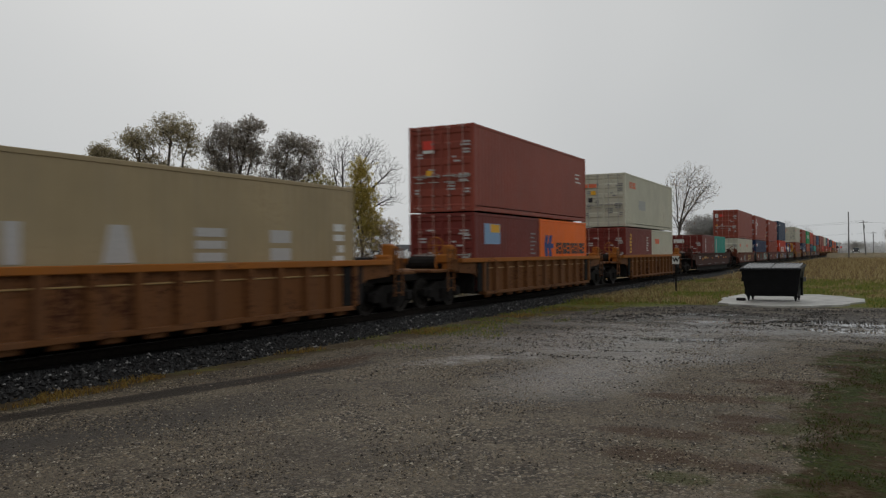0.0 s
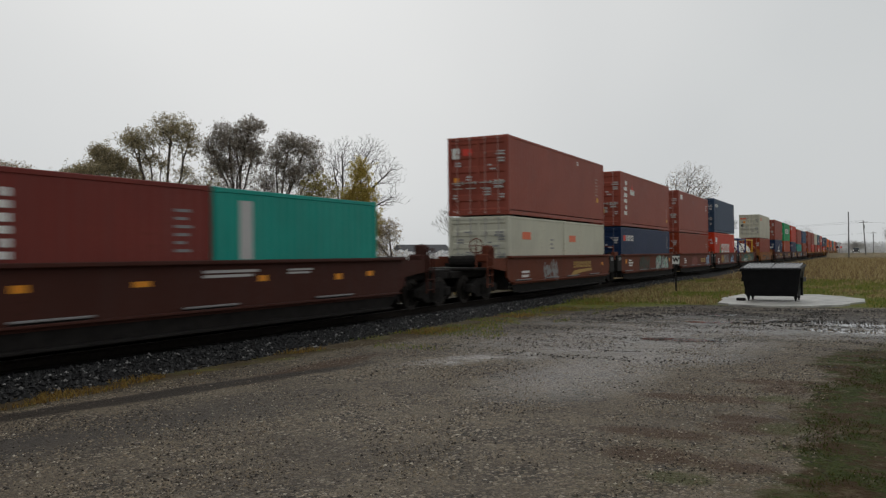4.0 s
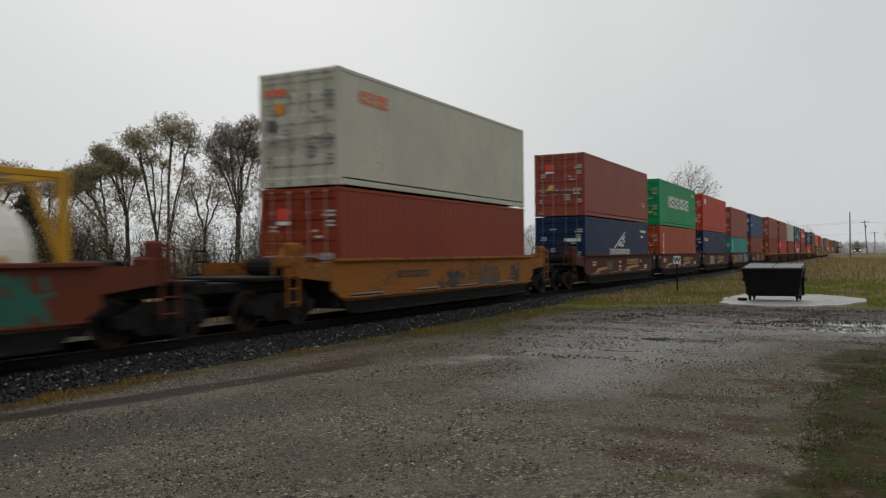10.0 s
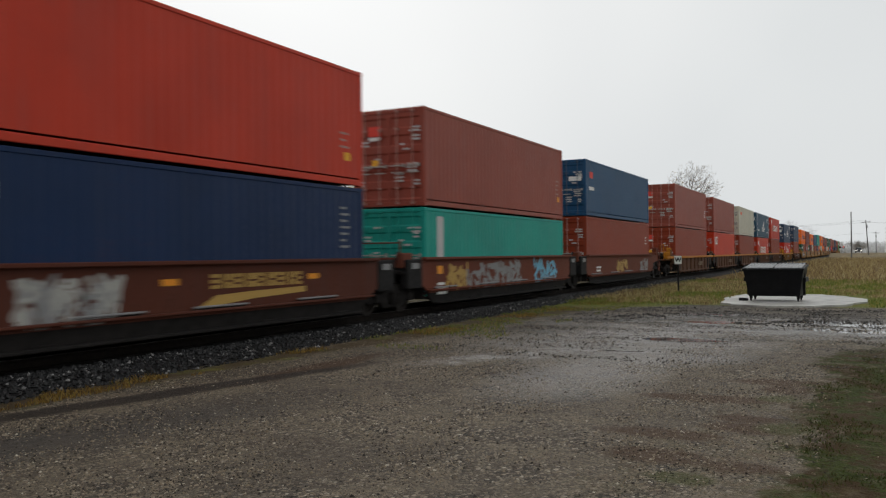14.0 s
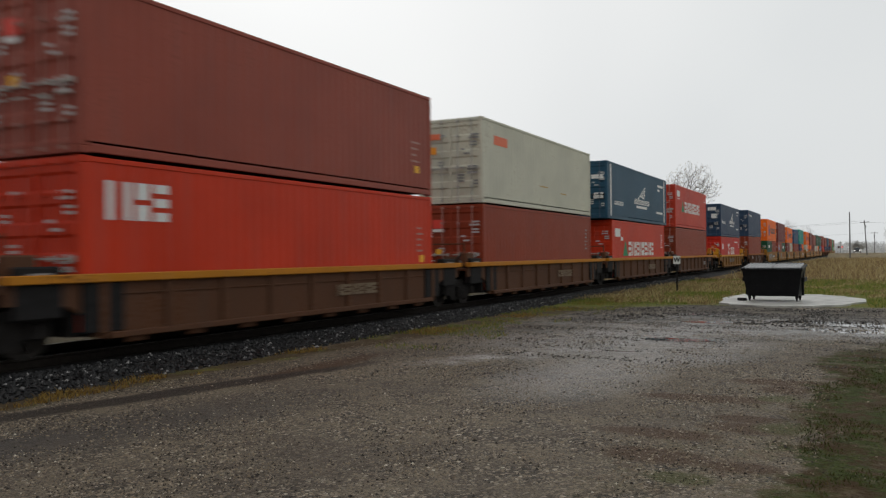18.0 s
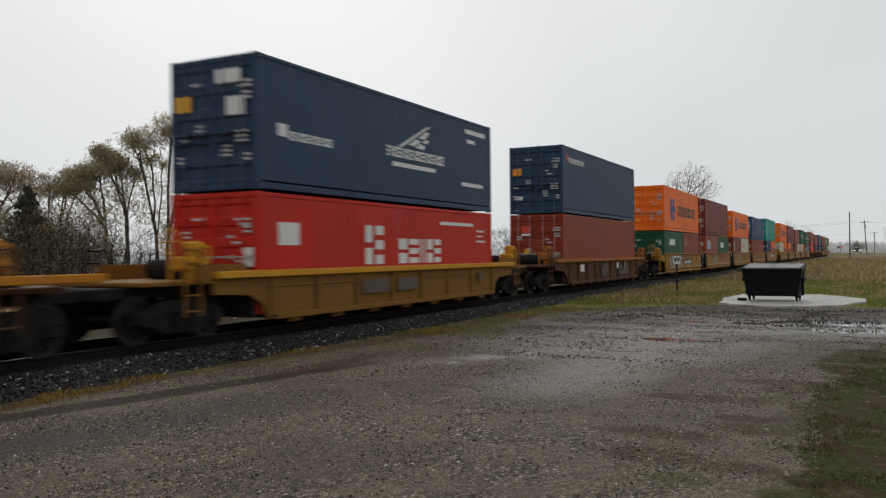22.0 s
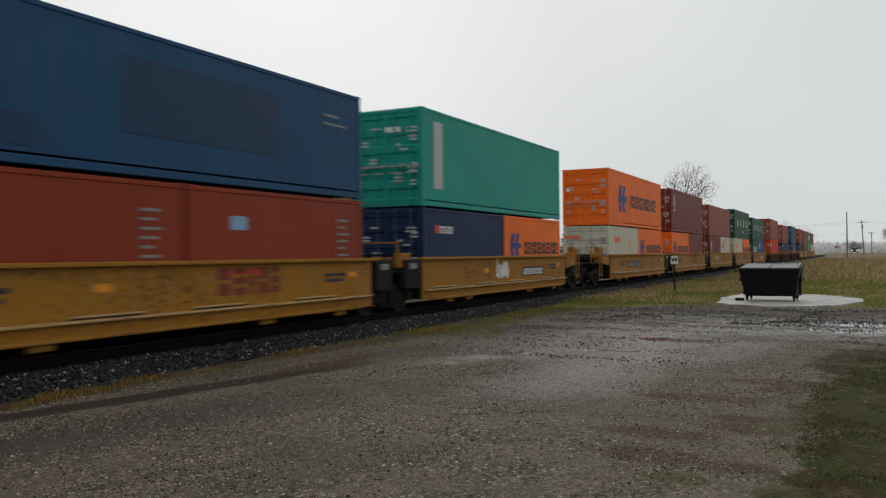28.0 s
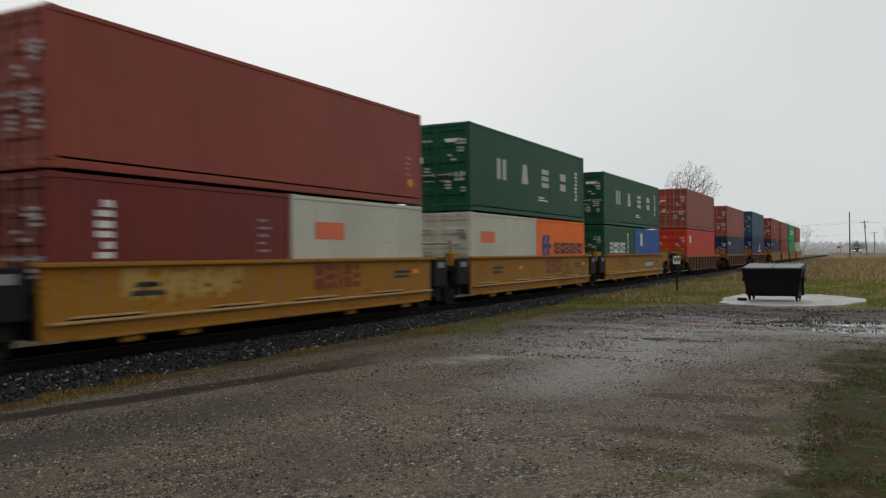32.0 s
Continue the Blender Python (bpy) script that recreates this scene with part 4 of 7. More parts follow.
solid("railway_ties", ties, TIMBER, "dark creosoted wooden ties in the ballast", "railway ties", kind="stuff")

# ---------------------------------------------------------------- the train
HI, LO = 2.896, 2.591
REDMARK = ("row", "orange", 0.9, 2.12, 1.5, 0.34)
HAPAG = [("twin", "blue", 1.85, 0.75, 1.75, 1.4), ("row", "black", 4.3, 1.05, 6.45, 0.70)]
HAPAG20 = [("twin", "blue", 0.5, 1.1, 1.1, 0.85), ("row", "black", 1.95, 1.2, 3.9, 0.46)]
ENDLINES = ("lines", "white", 10.7, 1.7, 0.8, 0.5)
REDTAG = [("red", 0.25, 2.1, 0.42, 0.3), ("white", 0.25, 1.98, 0.42, 0.1), ("yellow", 0.3, 1.2, 0.25, 0.2)]

WELLS = {
    "orange": ("ribbed", "rustorange", "rustchord", "rust-streaked orange well car with ribbed sides"),
    "brown": ("plain", "brown", "brown", "dark brown well car with smooth sides and amber reflectors"),
    "darkbrown": ("plain", "darkbrown", "darkbrown", "long dark brown well car with smooth sides and amber reflectors"),
    "oxide": ("plain", "oxide", "oxide", "oxide-red articulated well car unit with graffiti on its side"),
    "camo": ("plain", "camo", "camo", "faded orange well car with dark weathered patches"),
    "grime": ("ribbed", "grime", "yellowchord", "grimy rust-brown well car unit with a yellow top chord"),
    "yellowrib": ("ribbed", "ochre", "brightchord", "yellow ribbed well car with a railed end platform"),
    "greyrust": ("ribbed", "grime", "rustchord", "weathered brown-grey ribbed well car with faded chord"),
    "yellow": ("square", "yellow", "yellow", "dirty yellow articulated well car unit with dark lettering blocks"),
}

# place of the load's door end at the start, well, style of its joints, lower containers, upper container
UNITS = []


def unit(s, well, joint, lower, upper=None, marks=()):
    UNITS.append((s, well, joint, lower, upper, marks))


def c(feet, h, colour, label, marks=(), doors=(), tone="white"):
    return (feet, h, colour, label, tuple(marks), tuple(doors), tone)


def small(colour, label, marks=(), doors=(), tone="white"):
    return c(20, LO, colour, label, marks, doors, tone)


SCRIPT = [("bars", "softwhite", -5.4, 0.98, 0.6, 0.24), ("panel", "amber", -0.75, 1.05, 0.4, 0.12), ("panel", "amber", 3.6, 1.05, 0.4, 0.12), ("banner", "mustard", 0.3, 0.62, 3.0, 0.30), ("row", "mustard", 0.75, 0.97, 2.5, 0.26), ("bars", "softwhite", -0.8, 0.66, 0.45, 0.34), ("banner", "mustard", -5.0, 0.62, 2.0, 0.28), ("panel", "rustgrey", -3.0, 0.75, 1.0, 0.4), ("bars", "white", 4.6, 0.70, 0.7, 0.22)]
AMBERS = [("panel", "amber", -5.5, 0.95, 0.28, 0.16), ("panel", "amber", -0.9, 1.05, 0.4, 0.1), ("panel", "amber", 5.2, 1.0, 0.28, 0.14)]

unit(5.15, "orange", "single", [c(40, HI, "tan", "tan container with large white letter blocks on its side", [("spread", "white", 2.25, 1.12, 7.47, 0.65), ("column", "white", 11.32, 1.05, 0.42, 1.02)])])
unit(24.53, "orange", "single", [small("darkmaroon", "dark red short container with a pale picture panel", [("panel", "lightblue", 0.8, 1.55, 1.35, 0.70), ("panel", "yellow", 1.3, 1.95, 0.8, 0.28), ("lines", "grey", 5.1, 1.2, 0.6, 0.9)]),
                                 small("orange", "orange short container with a blue emblem", HAPAG20)],
     c(40, HI, "maroon", "maroon corrugated container with white notices on its doors", [ENDLINES], REDTAG))
unit(43.88, "orange", "single", [small("darkmaroon", "dark red short container with yellow upright blocks", [("column", "yellow", 0.9, 1.2, 0.38, 1.1), ("lines", "white", 4.8, 1.3, 0.5, 0.9)]),
                                 small("white", "pale grey short container with a red emblem", [("panel", "orange", 0.9, 1.75, 1.1, 0.3)], tone="grey")],
     c(40, HI, "white", "pale grey container with dark lock rods and a red emblem", [REDMARK, ("panel", "fadegrey", 3.0, 1.0, 1.6, 0.55)], [("orange", 0.35, 2.15, 0.7, 0.2), ("yellow", 0.4, 1.75, 0.28, 0.22), ("black", 0.6, 1.35, 0.25, 0.25)], "grey"))
unit(67.60, "darkbrown", "long", [small("darkmaroon", "dark red short container with white upright blocks", [("column", "white", 1.5, 1.2, 0.3, 1.15), ("lines", "grey", 5.1, 1.3, 0.45, 0.9)], [("white", 0.2, 1.95, 0.8, 0.3)]),
                                small("teal", "teal short container with a white upright panel", [("panel", "softwhite", 0.75, 1.15, 0.4, 1.2)])], None,
     AMBERS + [("bars", "softwhite", 0.8, 1.16, 1.6, 0.18), ("panel", "amber", 2.4, 1.05, 0.3, 0.12), ("panel", "amber", -3.2, 1.05, 0.3, 0.12), ("bars", "softwhite", 3.4, 1.18, 0.9, 0.14), ("bars", "softwhite", -7.0, 1.05, 0.8, 0.24), ("panel", "amber", 6.6, 1.05, 0.3, 0.12), ("panel", "mustard", -4.8, 1.05, 1.2, 0.16)])
unit(88.85, "oxide", "first", [small("white", "pale grey short container with a red emblem", [("panel", "orange", 1.3, 1.75, 0.9, 0.28), ("lines", "grey", 4.4, 1.4, 0.5, 0.5)], tone="grey"),
                               small("white", "pale grey short container with a red emblem", [("panel", "orange", 0.7, 1.7, 0.9, 0.28)], tone="grey")],
     c(40, HI, "maroon", "maroon corrugated container with white emblems on its doors", [("lines", "white", 8.0, 2.5, 0.3, 0.2), ("lines", "yellow", 10.8, 1.3, 0.5, 0.9)], [("white", 0.72, 2.1, 0.3, 0.4), ("red", 0.2, 2.2, 0.4, 0.25), ("amber", 0.75, 1.2, 0.2, 0.2)]),
     [("scrawl", "grey", -2.8, 0.4, 1.6, 0.9), ("row", "mustard", 0.9, 0.95, 2.6, 0.26), ("banner", "mustard", 0.5, 0.6, 3.1, 0.30), ("bars", "white", -5.2, 0.7, 0.8, 0.3)] + AMBERS[2:])
unit(104.27, "oxide", "mid", [c(40, LO, "navy", "navy blue container with a white emblem on its side", [("panel", "red", 0.5, 1.85, 0.45, 0.3), ("row", "white", 1.0, 1.85, 1.7, 0.3), ("lines", "grey", 11.2, 1.5, 0.5, 0.8)])],
     c(40, HI, "maroon", "maroon container with a white upright panel and round emblem", [("column", "white", 0.75, 0.62, 0.62, 1.95), ("panel", "white", 2.05, 1.75, 0.9, 0.28), ("peak", "red", 2.2, 1.95, 0.6, 0.36), ("lines", "yellow", 11.2, 0.8, 0.4, 0.6)],
       [("red", 0.5, 2.05, 0.45, 0.35), ("white", 0.3, 1.8, 0.75, 0.5), ("yellow", -0.35, 0.7, 0.22, 0.2)]),
     [("panel", "amber", -5.7, 1.0, 0.3, 0.22), ("bars", "white", -5.0, 0.85, 0.9, 0.4), ("scrawl", "darkmoss", -2.6, 0.45, 2.4, 0.95), ("scrawl", "darkmoss", -2.4, 0.45, 2.2, 0.95), ("scrawl", "black", 1.5, 0.45, 3.6, 0.95), ("scrawl", "palegreen", 1.5, 0.45, 3.4, 0.95), ("scrawl", "softwhite", 1.6, 0.5, 3.2, 0.8), ("panel", "amber", 5.3, 1.0, 0.3, 0.2)])
unit(119.69, "oxide", "mid", [c(40, LO, "brick", "faded brick-red corrugated container", [("lines", "white", 11.0, 1.6, 0.5, 0.4)])],
     c(40, HI, "maroon", "maroon container with a white notice near its top", [("panel", "white", 0.65, 2.3, 0.75, 0.32), ("panel", "grey", 5.4, 2.15, 0.2, 0.25), ("lines", "white", 11.0, 1.9, 0.5, 0.5)], REDTAG[:2]),
     [("bars", "white", -4.9, 0.8, 0.9, 0.4), ("scrawl", "brownred", -1.8, 0.4, 2.0, 0.8), ("row", "mustard", 1.7, 0.8, 2.1, 0.3), ("scrawl", "lightblue", 4.2, 0.4, 1.4, 0.9)])
unit(135.11, "oxide", "mid", [c(40, HI, "signal", "orange-red container with white letter blocks and green peak", [("panel", "white", 0.55, 2.05, 0.95, 0.42), ("panel", "white", 0.7, 1.9, 0.7, 0.06), ("peak", "green", 2.7, 1.15, 1.0, 0.95), ("row", "white", 3.9, 1.15, 5.0, 0.78), ("lines", "white", 11.2, 1.6, 0.5, 0.7)])],
     c(40, HI, "slate", "dark slate-blue container with a small white emblem", [("row", "white", 0.5, 2.2, 1.7, 0.22), ("lines", "grey", 11.2, 1.5, 0.4, 0.9)], [("yellow", 0.35, 1.4, 0.25, 0.22)]),
     [("bars", "white", -5.2, 0.55, 1.0, 0.5), ("scrawl", "mustard", -3.2, 0.6, 1.6, 0.7), ("scrawl", "grey", -1.6, 0.35, 3.0, 1.0), ("scrawl", "black", 2.6, 0.45, 1.9, 0.85), ("scrawl", "lightblue", 2.6, 0.5, 1.9, 0.7), ("scrawl", "skyblue", 2.4, 0.25, 0.5, 0.3), ("scrawl", "skyblue", 4.5, 0.3, 0.5, 0.35)])
unit(150.53, "oxide", "last", ["tank_blue", "tank_yellow"], None,
     [("scrawl", "deepgreen", -4.8, 0.35, 5.4, 1.05), ("scrawl", "deepgreen", 0.2, 0.3, 5.4, 1.1), ("scrawl", "deepgreen", -4.4, 0.3, 9.6, 1.1), ("scrawl", "white", -3.2, 0.45, 3.0, 0.5), ("scrawl", "mustard", 0.6, 0.6, 2.2, 0.6), ("scrawl", "brownred", -4.4, 0.6, 1.4, 0.5), ("scrawl", "grey", 2.0, 0.4, 2.2, 0.6), ("panel", "amber", -5.6, 0.95, 0.3, 0.2)])
unit(170.34, "camo", "single", [c(40, HI, "brick", "brick-red corrugated container with a red tag on its door", [], REDTAG)],
     c(40, HI, "white", "pale grey container with a red emblem near its top", [REDMARK], [("orange", 0.35, 2.3, 0.7, 0.18), ("amber", 0.45, 1.85, 0.25, 0.25), ("black", 0.7, 1.4, 0.25, 0.3)], "grey"),
     [("scrawl", "black", -1.2, 0.3, 1.3, 0.9), ("row", "black", -3.6, 0.95, 1.9, 0.2), ("scrawl", "rustgrey", 1.8, 0.4, 1.8, 0.8), ("scrawl", "black", 4.4, 0.4, 0.8, 0.8), ("scrawl", "grime", 0, 0.3, 0.6, 0.7)])
unit(190.13, "brown", "first", [c(40, HI, "navy", "navy container with a white leaning sail emblem", [("slant", "white", 4.8, 1.46, 2.5, 0.90), ("row", "white", 4.0, 1.10, 4.0, 0.32), ("panel", "white", 10.4, 2.35, 1.3, 0.12), ("panel", "white", 10.5, 2.05, 0.5, 0.12)], [("white", -1.0, 1.75, 0.8, 0.15), ("yellow", 0.5, 0.85, 0.35, 0.3)])],
     c(40, HI, "maroon", "maroon corrugated container with a red tag on its door", [("lines", "white", 11.0, 0.9, 0.4, 0.3)], REDTAG), SCRIPT)
unit(205.63, "brown", "mid", [c(40, HI, "rust", "rust-orange container with white upright blocks", [("column", "white", 0.85, 1.15, 0.32, 1.35), ("lines", "amber", 11.2, 1.4, 0.5, 0.5)])],
     c(40, HI, "green", "bright green container with a broad white block band", [("row", "white", 2.5, 1.22, 7.05, 0.74), ("lines", "white", 10.7, 2.35, 1.0, 0.2)], [("yellow", -0.75, 0.75, 0.2, 0.12)]), SCRIPT + [("panel", "amber", -5.7, 0.95, 0.3, 0.3)])
unit(221.13, "brown", "mid", [c(40, HI, "navy", "navy blue container with a small white emblem", [("panel", "red", 0.5, 2.1, 0.25, 0.3), ("row", "white", 0.8, 2.1, 1.5, 0.24), ("lines", "grey", 11.2, 1.4, 0.4, 1.1)])],
     c(40, HI, "red", "bright red container with a yellow door plate", [("panel", "white", 0.8, 2.15, 0.75, 0.38), ("lines", "yellow", 11.2, 0.9, 0.45, 0.5)], [("yellow", -0.85, 0.65, 0.45, 0.4)]),
     SCRIPT[1:3] + [("scrawl", "palegrey", -3.6, 0.45, 1.9, 0.9), ("scrawl", "grey", -3.4, 0.45, 1.6, 0.9), ("row", "mustard", 0.5, 0.95, 2.9, 0.28), ("banner", "mustard", 0.1, 0.58, 3.4, 0.32)])
unit(236.63, "oxide", "mid", [c(40, LO, "teal", "teal container with a white upright panel", [("panel", "softwhite", 0.75, 1.1, 0.42, 1.25)])],
     c(40, HI, "maroon", "brownish maroon corrugated container with notices", [("lines", "amber", 11.4, 1.0, 0.3, 0.7)], REDTAG),
     [("panel", "amber", -5.6, 1.0, 0.35, 0.24), ("scrawl", "mustard", -5.0, 0.5, 1.5, 0.8), ("scrawl", "grey", -3.6, 0.35, 4.6, 1.0), ("scrawl", "skyblue", 2.2, 0.3, 2.6, 1.1), ("bars", "white", -5.6, 0.4, 0.7, 0.4)])
unit(252.13, "oxide", "last", [c(40, HI, "brick", "brick-red corrugated container with notices", [("lines", "white", 11.2, 1.7, 0.4, 0.5)])],
     c(40, LO, "blue", "faded blue container with small red and white marks", [("panel", "red", 0.6, 1.75, 0.5, 0.3), ("panel", "white", 0.5, 1.2, 0.8, 0.16)], [("white", -1.0, 1.6, 0.6, 0.2)]),
     [("scrawl", "mustard", -1.5, 0.6, 2.2, 0.6), ("scrawl", "grey", 3.5, 0.4, 1.8, 0.8), ("bars", "white", -5.0, 0.7, 0.8, 0.3)])
unit(271.95, "grime", "first", [c(40, HI, "brick", "brick-red corrugated container with a red tag on its door", [("lines", "grey", 11.3, 1.5, 0.4, 0.9)], REDTAG)],
     c(40, HI, "maroon", "brownish maroon corrugated container with a red door tag", [("lines", "white", 11.3, 1.0, 0.35, 0.6)], REDTAG), [("row", "tanmark", 1.2, 0.62, 1.8, 0.26)])
unit(287.81, "grime", "mid", [c(40, HI, "signal", "orange-red container with a white plate", [("row", "white", 0.5, 1.85, 1.5, 0.66), ("lines", "yellow", 11.3, 1.3, 0.35, 0.8)])],
     c(40, HI, "maroon", "brownish maroon corrugated container with door notices", [("lines", "yellow", 11.0, 0.9, 0.5, 0.7)], REDTAG), [("row", "tanmark", 0.9, 0.62, 1.8, 0.26)])
unit(303.67, "grime", "mid", [c(40, HI, "brick", "brick-red corrugated container with faint data lines", [("lines", "grey", 11.3, 1.4, 0.35, 1.0)], REDTAG)],
     c(40, HI, "white", "scuffed pale grey container with a red emblem", [("panel", "orange", 1.0, 2.05, 1.2, 0.32), ("panel", "mustard", 5.5, 0.9, 0.9, 0.05), ("panel", "mustard", 8.0, 0.75, 0.7, 0.05)], [("orange", 0.35, 2.2, 0.7, 0.2), ("amber", 0.5, 1.7, 0.25, 0.25)], "grey"), [("row", "tanmark", 0.9, 0.62, 1.8, 0.26)])
unit(319.53, "grime", "mid", [c(40, HI, "signal", "orange-red container with white letter blocks and green peak", [("panel", "white", 0.6, 2.05, 1.0, 0.42), ("panel", "white", 1.7, 1.85, 0.45, 0.2), ("peak", "green", 2.1, 1.05, 1.05, 0.85), ("row", "white", 3.28, 1.05, 6.0, 0.76), ("lines", "white", 11.2, 1.5, 0.5, 0.9)])],
     c(45, HI, "petrol", "long petrol-blue container with pale posts and sail emblem", [("panel", "white", 0.55, 0.12, 0.22, 2.65), ("panel", "white", 12.95, 0.12, 0.22, 2.65), ("slant", "white", 6.2, 1.3, 2.0, 0.8), ("row", "white", 5.4, 1.0, 3.6, 0.28), ("panel", "white", 5.9, 0.78, 2.5, 0.14), ("row", "white", 1.3, 0.75, 1.8, 0.2), ("panel", "white", 11.2, 2.3, 1.5, 0.14), ("panel", "white", 11.2, 2.05, 0.6, 0.12), ("panel", "white", 10.9, 0.65, 1.7, 0.12)],
       [("white", -1.0, 2.0, 0.6, 0.2), ("white", -1.0, 1.0, 0.5, 0.3)]), [("row", "tanmark", 0.9, 0.62, 1.8, 0.26)])
unit(335.39, "grime", "last", [c(40, HI, "brick", "brick-red corrugated container with faint data lines", [("lines", "grey", 11.3, 1.4, 0.35, 1.0)], REDTAG[:1])],
     c(40, HI, "red", "faded red container with white letter blocks and green peak", [("panel", "white", 0.6, 2.1, 1.0, 0.42), ("panel", "white", 0.7, 1.95, 0.8, 0.06), ("peak", "green", 2.1, 1.1, 1.0, 0.85), ("row", "white", 3.28, 1.1, 6.0, 0.76), ("lines", "white", 11.2, 2.2, 0.5, 0.4)]), [("bars", "grey", 3.5, 0.6, 0.9, 0.3)])
unit(355.35, "yellowrib", "single", [c(40, LO, "scarlet", "scarlet container with tall white letter blocks", [("panel", "white", 0.7, 1.45, 0.75, 0.5), ("row", "white", 4.2, 0.98, 1.05, 1.0), ("row", "white", 5.9, 0.98, 2.6, 0.68), ("panel", "white", 8.4, 2.1, 2.3, 0.1), ("lines", "white", 11.0, 1.6, 0.7, 0.5)], [("white", -1.1, 1.0, 0.3, 0.4)])],
     c(40, HI, "slate", "dark slate-blue container with a white leaning sail emblem", [("slant", "white", 5.9, 1.55, 2.0, 0.8), ("row", "white", 5.3, 1.25, 3.4, 0.28), ("panel", "white", 5.6, 1.0, 2.5, 0.12), ("panel", "white", 0.7, 1.2, 0.35, 0.28), ("row", "white", 1.1, 1.15, 1.7, 0.2), ("panel", "white", 10.2, 2.45, 1.5, 0.14), ("panel", "white", 10.3, 2.15, 0.6, 0.12), ("panel", "white", 9.9, 0.75, 1.6, 0.12)],
       [("yellow", 0.6, 1.75, 0.45, 0.35), ("white", -0.8, 2.3, 0.7, 0.3), ("white", -0.9, 1.6, 0.5, 0.4)]), [("panel", "rustgrey", -2.3, 0.62, 1.25, 0.34), ("panel", "rustgrey", -0.6, 0.62, 1.1, 0.34), ("panel", "rustgrey", 4.6, 0.7, 0.3, 0.3)])
unit(375.13, "greyrust", "single", [c(40, HI, "brick", "brick-red corrugated container with a red door tag", [], REDTAG)],
     c(40, HI, "slate", "dark slate-blue container with a small white emblem", [("panel", "red", 0.5, 2.25, 0.25, 0.25), ("row", "white", 0.8, 2.2, 2.2, 0.22)], [("amber", 0.65, 1.65, 0.4, 0.3), ("white", 0.6, 0.6, 0.3, 0.15)]),
     [("panel", "white", -4.4, 0.75, 0.55, 0.32), ("scrawl", "rustgrey", -1.2, 0.45, 1.2, 0.6), ("scrawl", "rustgrey", 2.2, 0.4, 1.6, 0.5), ("panel", "white", 1.6, 0.8, 0.3, 0.3), ("bars", "grey", 3.0, 0.8, 0.4, 0.4)])
TTX = [("panel", "amber", -2.2, 1.0, 0.35, 0.14), ("bars", "black", -4.6, 0.9, 0.9, 0.3), ("row", "brownred", 0.7, 0.80, 2.0, 0.55), ("bars", "black", 4.3, 0.95, 0.9, 0.25), ("panel", "amber", 5.3, 1.05, 0.35, 0.12)]
unit(395.05, "yellow", "first", [small("darkgreen", "dark green short container with a pale rounded plate", [("panel", "white", 1.6, 1.7, 1.7, 0.38), ("column", "darkgrey", 4.9, 1.2, 0.35, 1.0)]), small("brick", "brick-red short container with a small plate", [("panel", "grey", 0.9, 1.7, 0.5, 0.5), ("lines", "grey", 5.0, 1.4, 0.4, 0.8)])],
     c(40, HI, "orange", "orange container with a blue emblem and dark letter blocks", HAPAG, [("yellow", 0.3, 0.6, 0.3, 0.1)]),
     [("scrawl", "rustgrey", -5.6, 0.35, 5.0, 0.9), ("scrawl", "palegrey", -5.0, 0.5, 4.0, 0.8), ("panel", "black", -0.3, 0.72, 2.6, 0.36), ("row", "white", -0.2, 0.78, 2.4, 0.2), ("panel", "amber", -2.6, 0.95, 0.5, 0.12)] + TTX[3:])
unit(410.54, "yellow", "mid", [small("maroon", "maroon short container with a pale picture panel", [("panel", "lightblue", 0.75, 1.45, 1.6, 0.7), ("panel", "yellow", 1.5, 1.85, 0.8, 0.25), ("lines", "grey", 5.0, 1.3, 0.4, 0.9)]), small("darkgreen", "dark green short container with a pale rounded plate", [("panel", "white", 1.6, 1.6, 1.7, 0.45)])],
     c(40, HI, "darkmaroon", "dark maroon corrugated container with door notices", [("lines", "amber", 11.2, 1.0, 0.3, 0.5)], REDTAG), [("scrawl", "grey", -3.6, 0.5, 2.2, 0.8), ("panel", "amber", -2.3, 0.85, 0.5, 0.14)] + TTX[2:])
unit(426.03, "yellow", "mid", [small("darkmaroon", "dark maroon short container with a white panel", [("column", "white", 0.9, 1.3, 0.35, 0.9)]), small("white", "pale grey short container with a red emblem", [("panel", "orange", 0.9, 1.65, 1.0, 0.35)], tone="grey")],
     c(40, LO, "orange", "orange container with a blue emblem and dark letter blocks", [("twin", "blue", 1.85, 0.65, 1.7, 1.3), ("row", "black", 4.3, 0.95, 6.4, 0.64)]), [("scrawl", "grey", -3.6, 0.4, 1.8, 0.9)] + TTX[2:])
unit(441.52, "yellow", "mid", [small("brick", "brick-red short container with faint data lines", [("lines", "grey", 5.0, 1.2, 0.5, 1.0)]), small("brick", "brick-red short container with a small blue plate", [("panel", "lightblue", 1.2, 1.75, 0.5, 0.28), ("lines", "grey", 5.0, 1.2, 0.5, 1.0)])],
     c(40, LO, "blue", "faded blue container with dark repainted patches", [("panel", "navyfade", 4.6, 0.75, 4.3, 1.35), ("panel", "red", 0.8, 1.95, 0.7, 0.3), ("panel", "white", 0.85, 2.03, 0.6, 0.08), ("panel", "navyfade", 0.7, 0.3, 2.3, 0.5), ("lines", "grey", 10.6, 1.7, 1.0, 0.4)], [("white", -1.0, 1.3, 0.7, 0.35)]), TTX + [("panel", "red", 0.7, 1.2, 1.4, 0.1)])
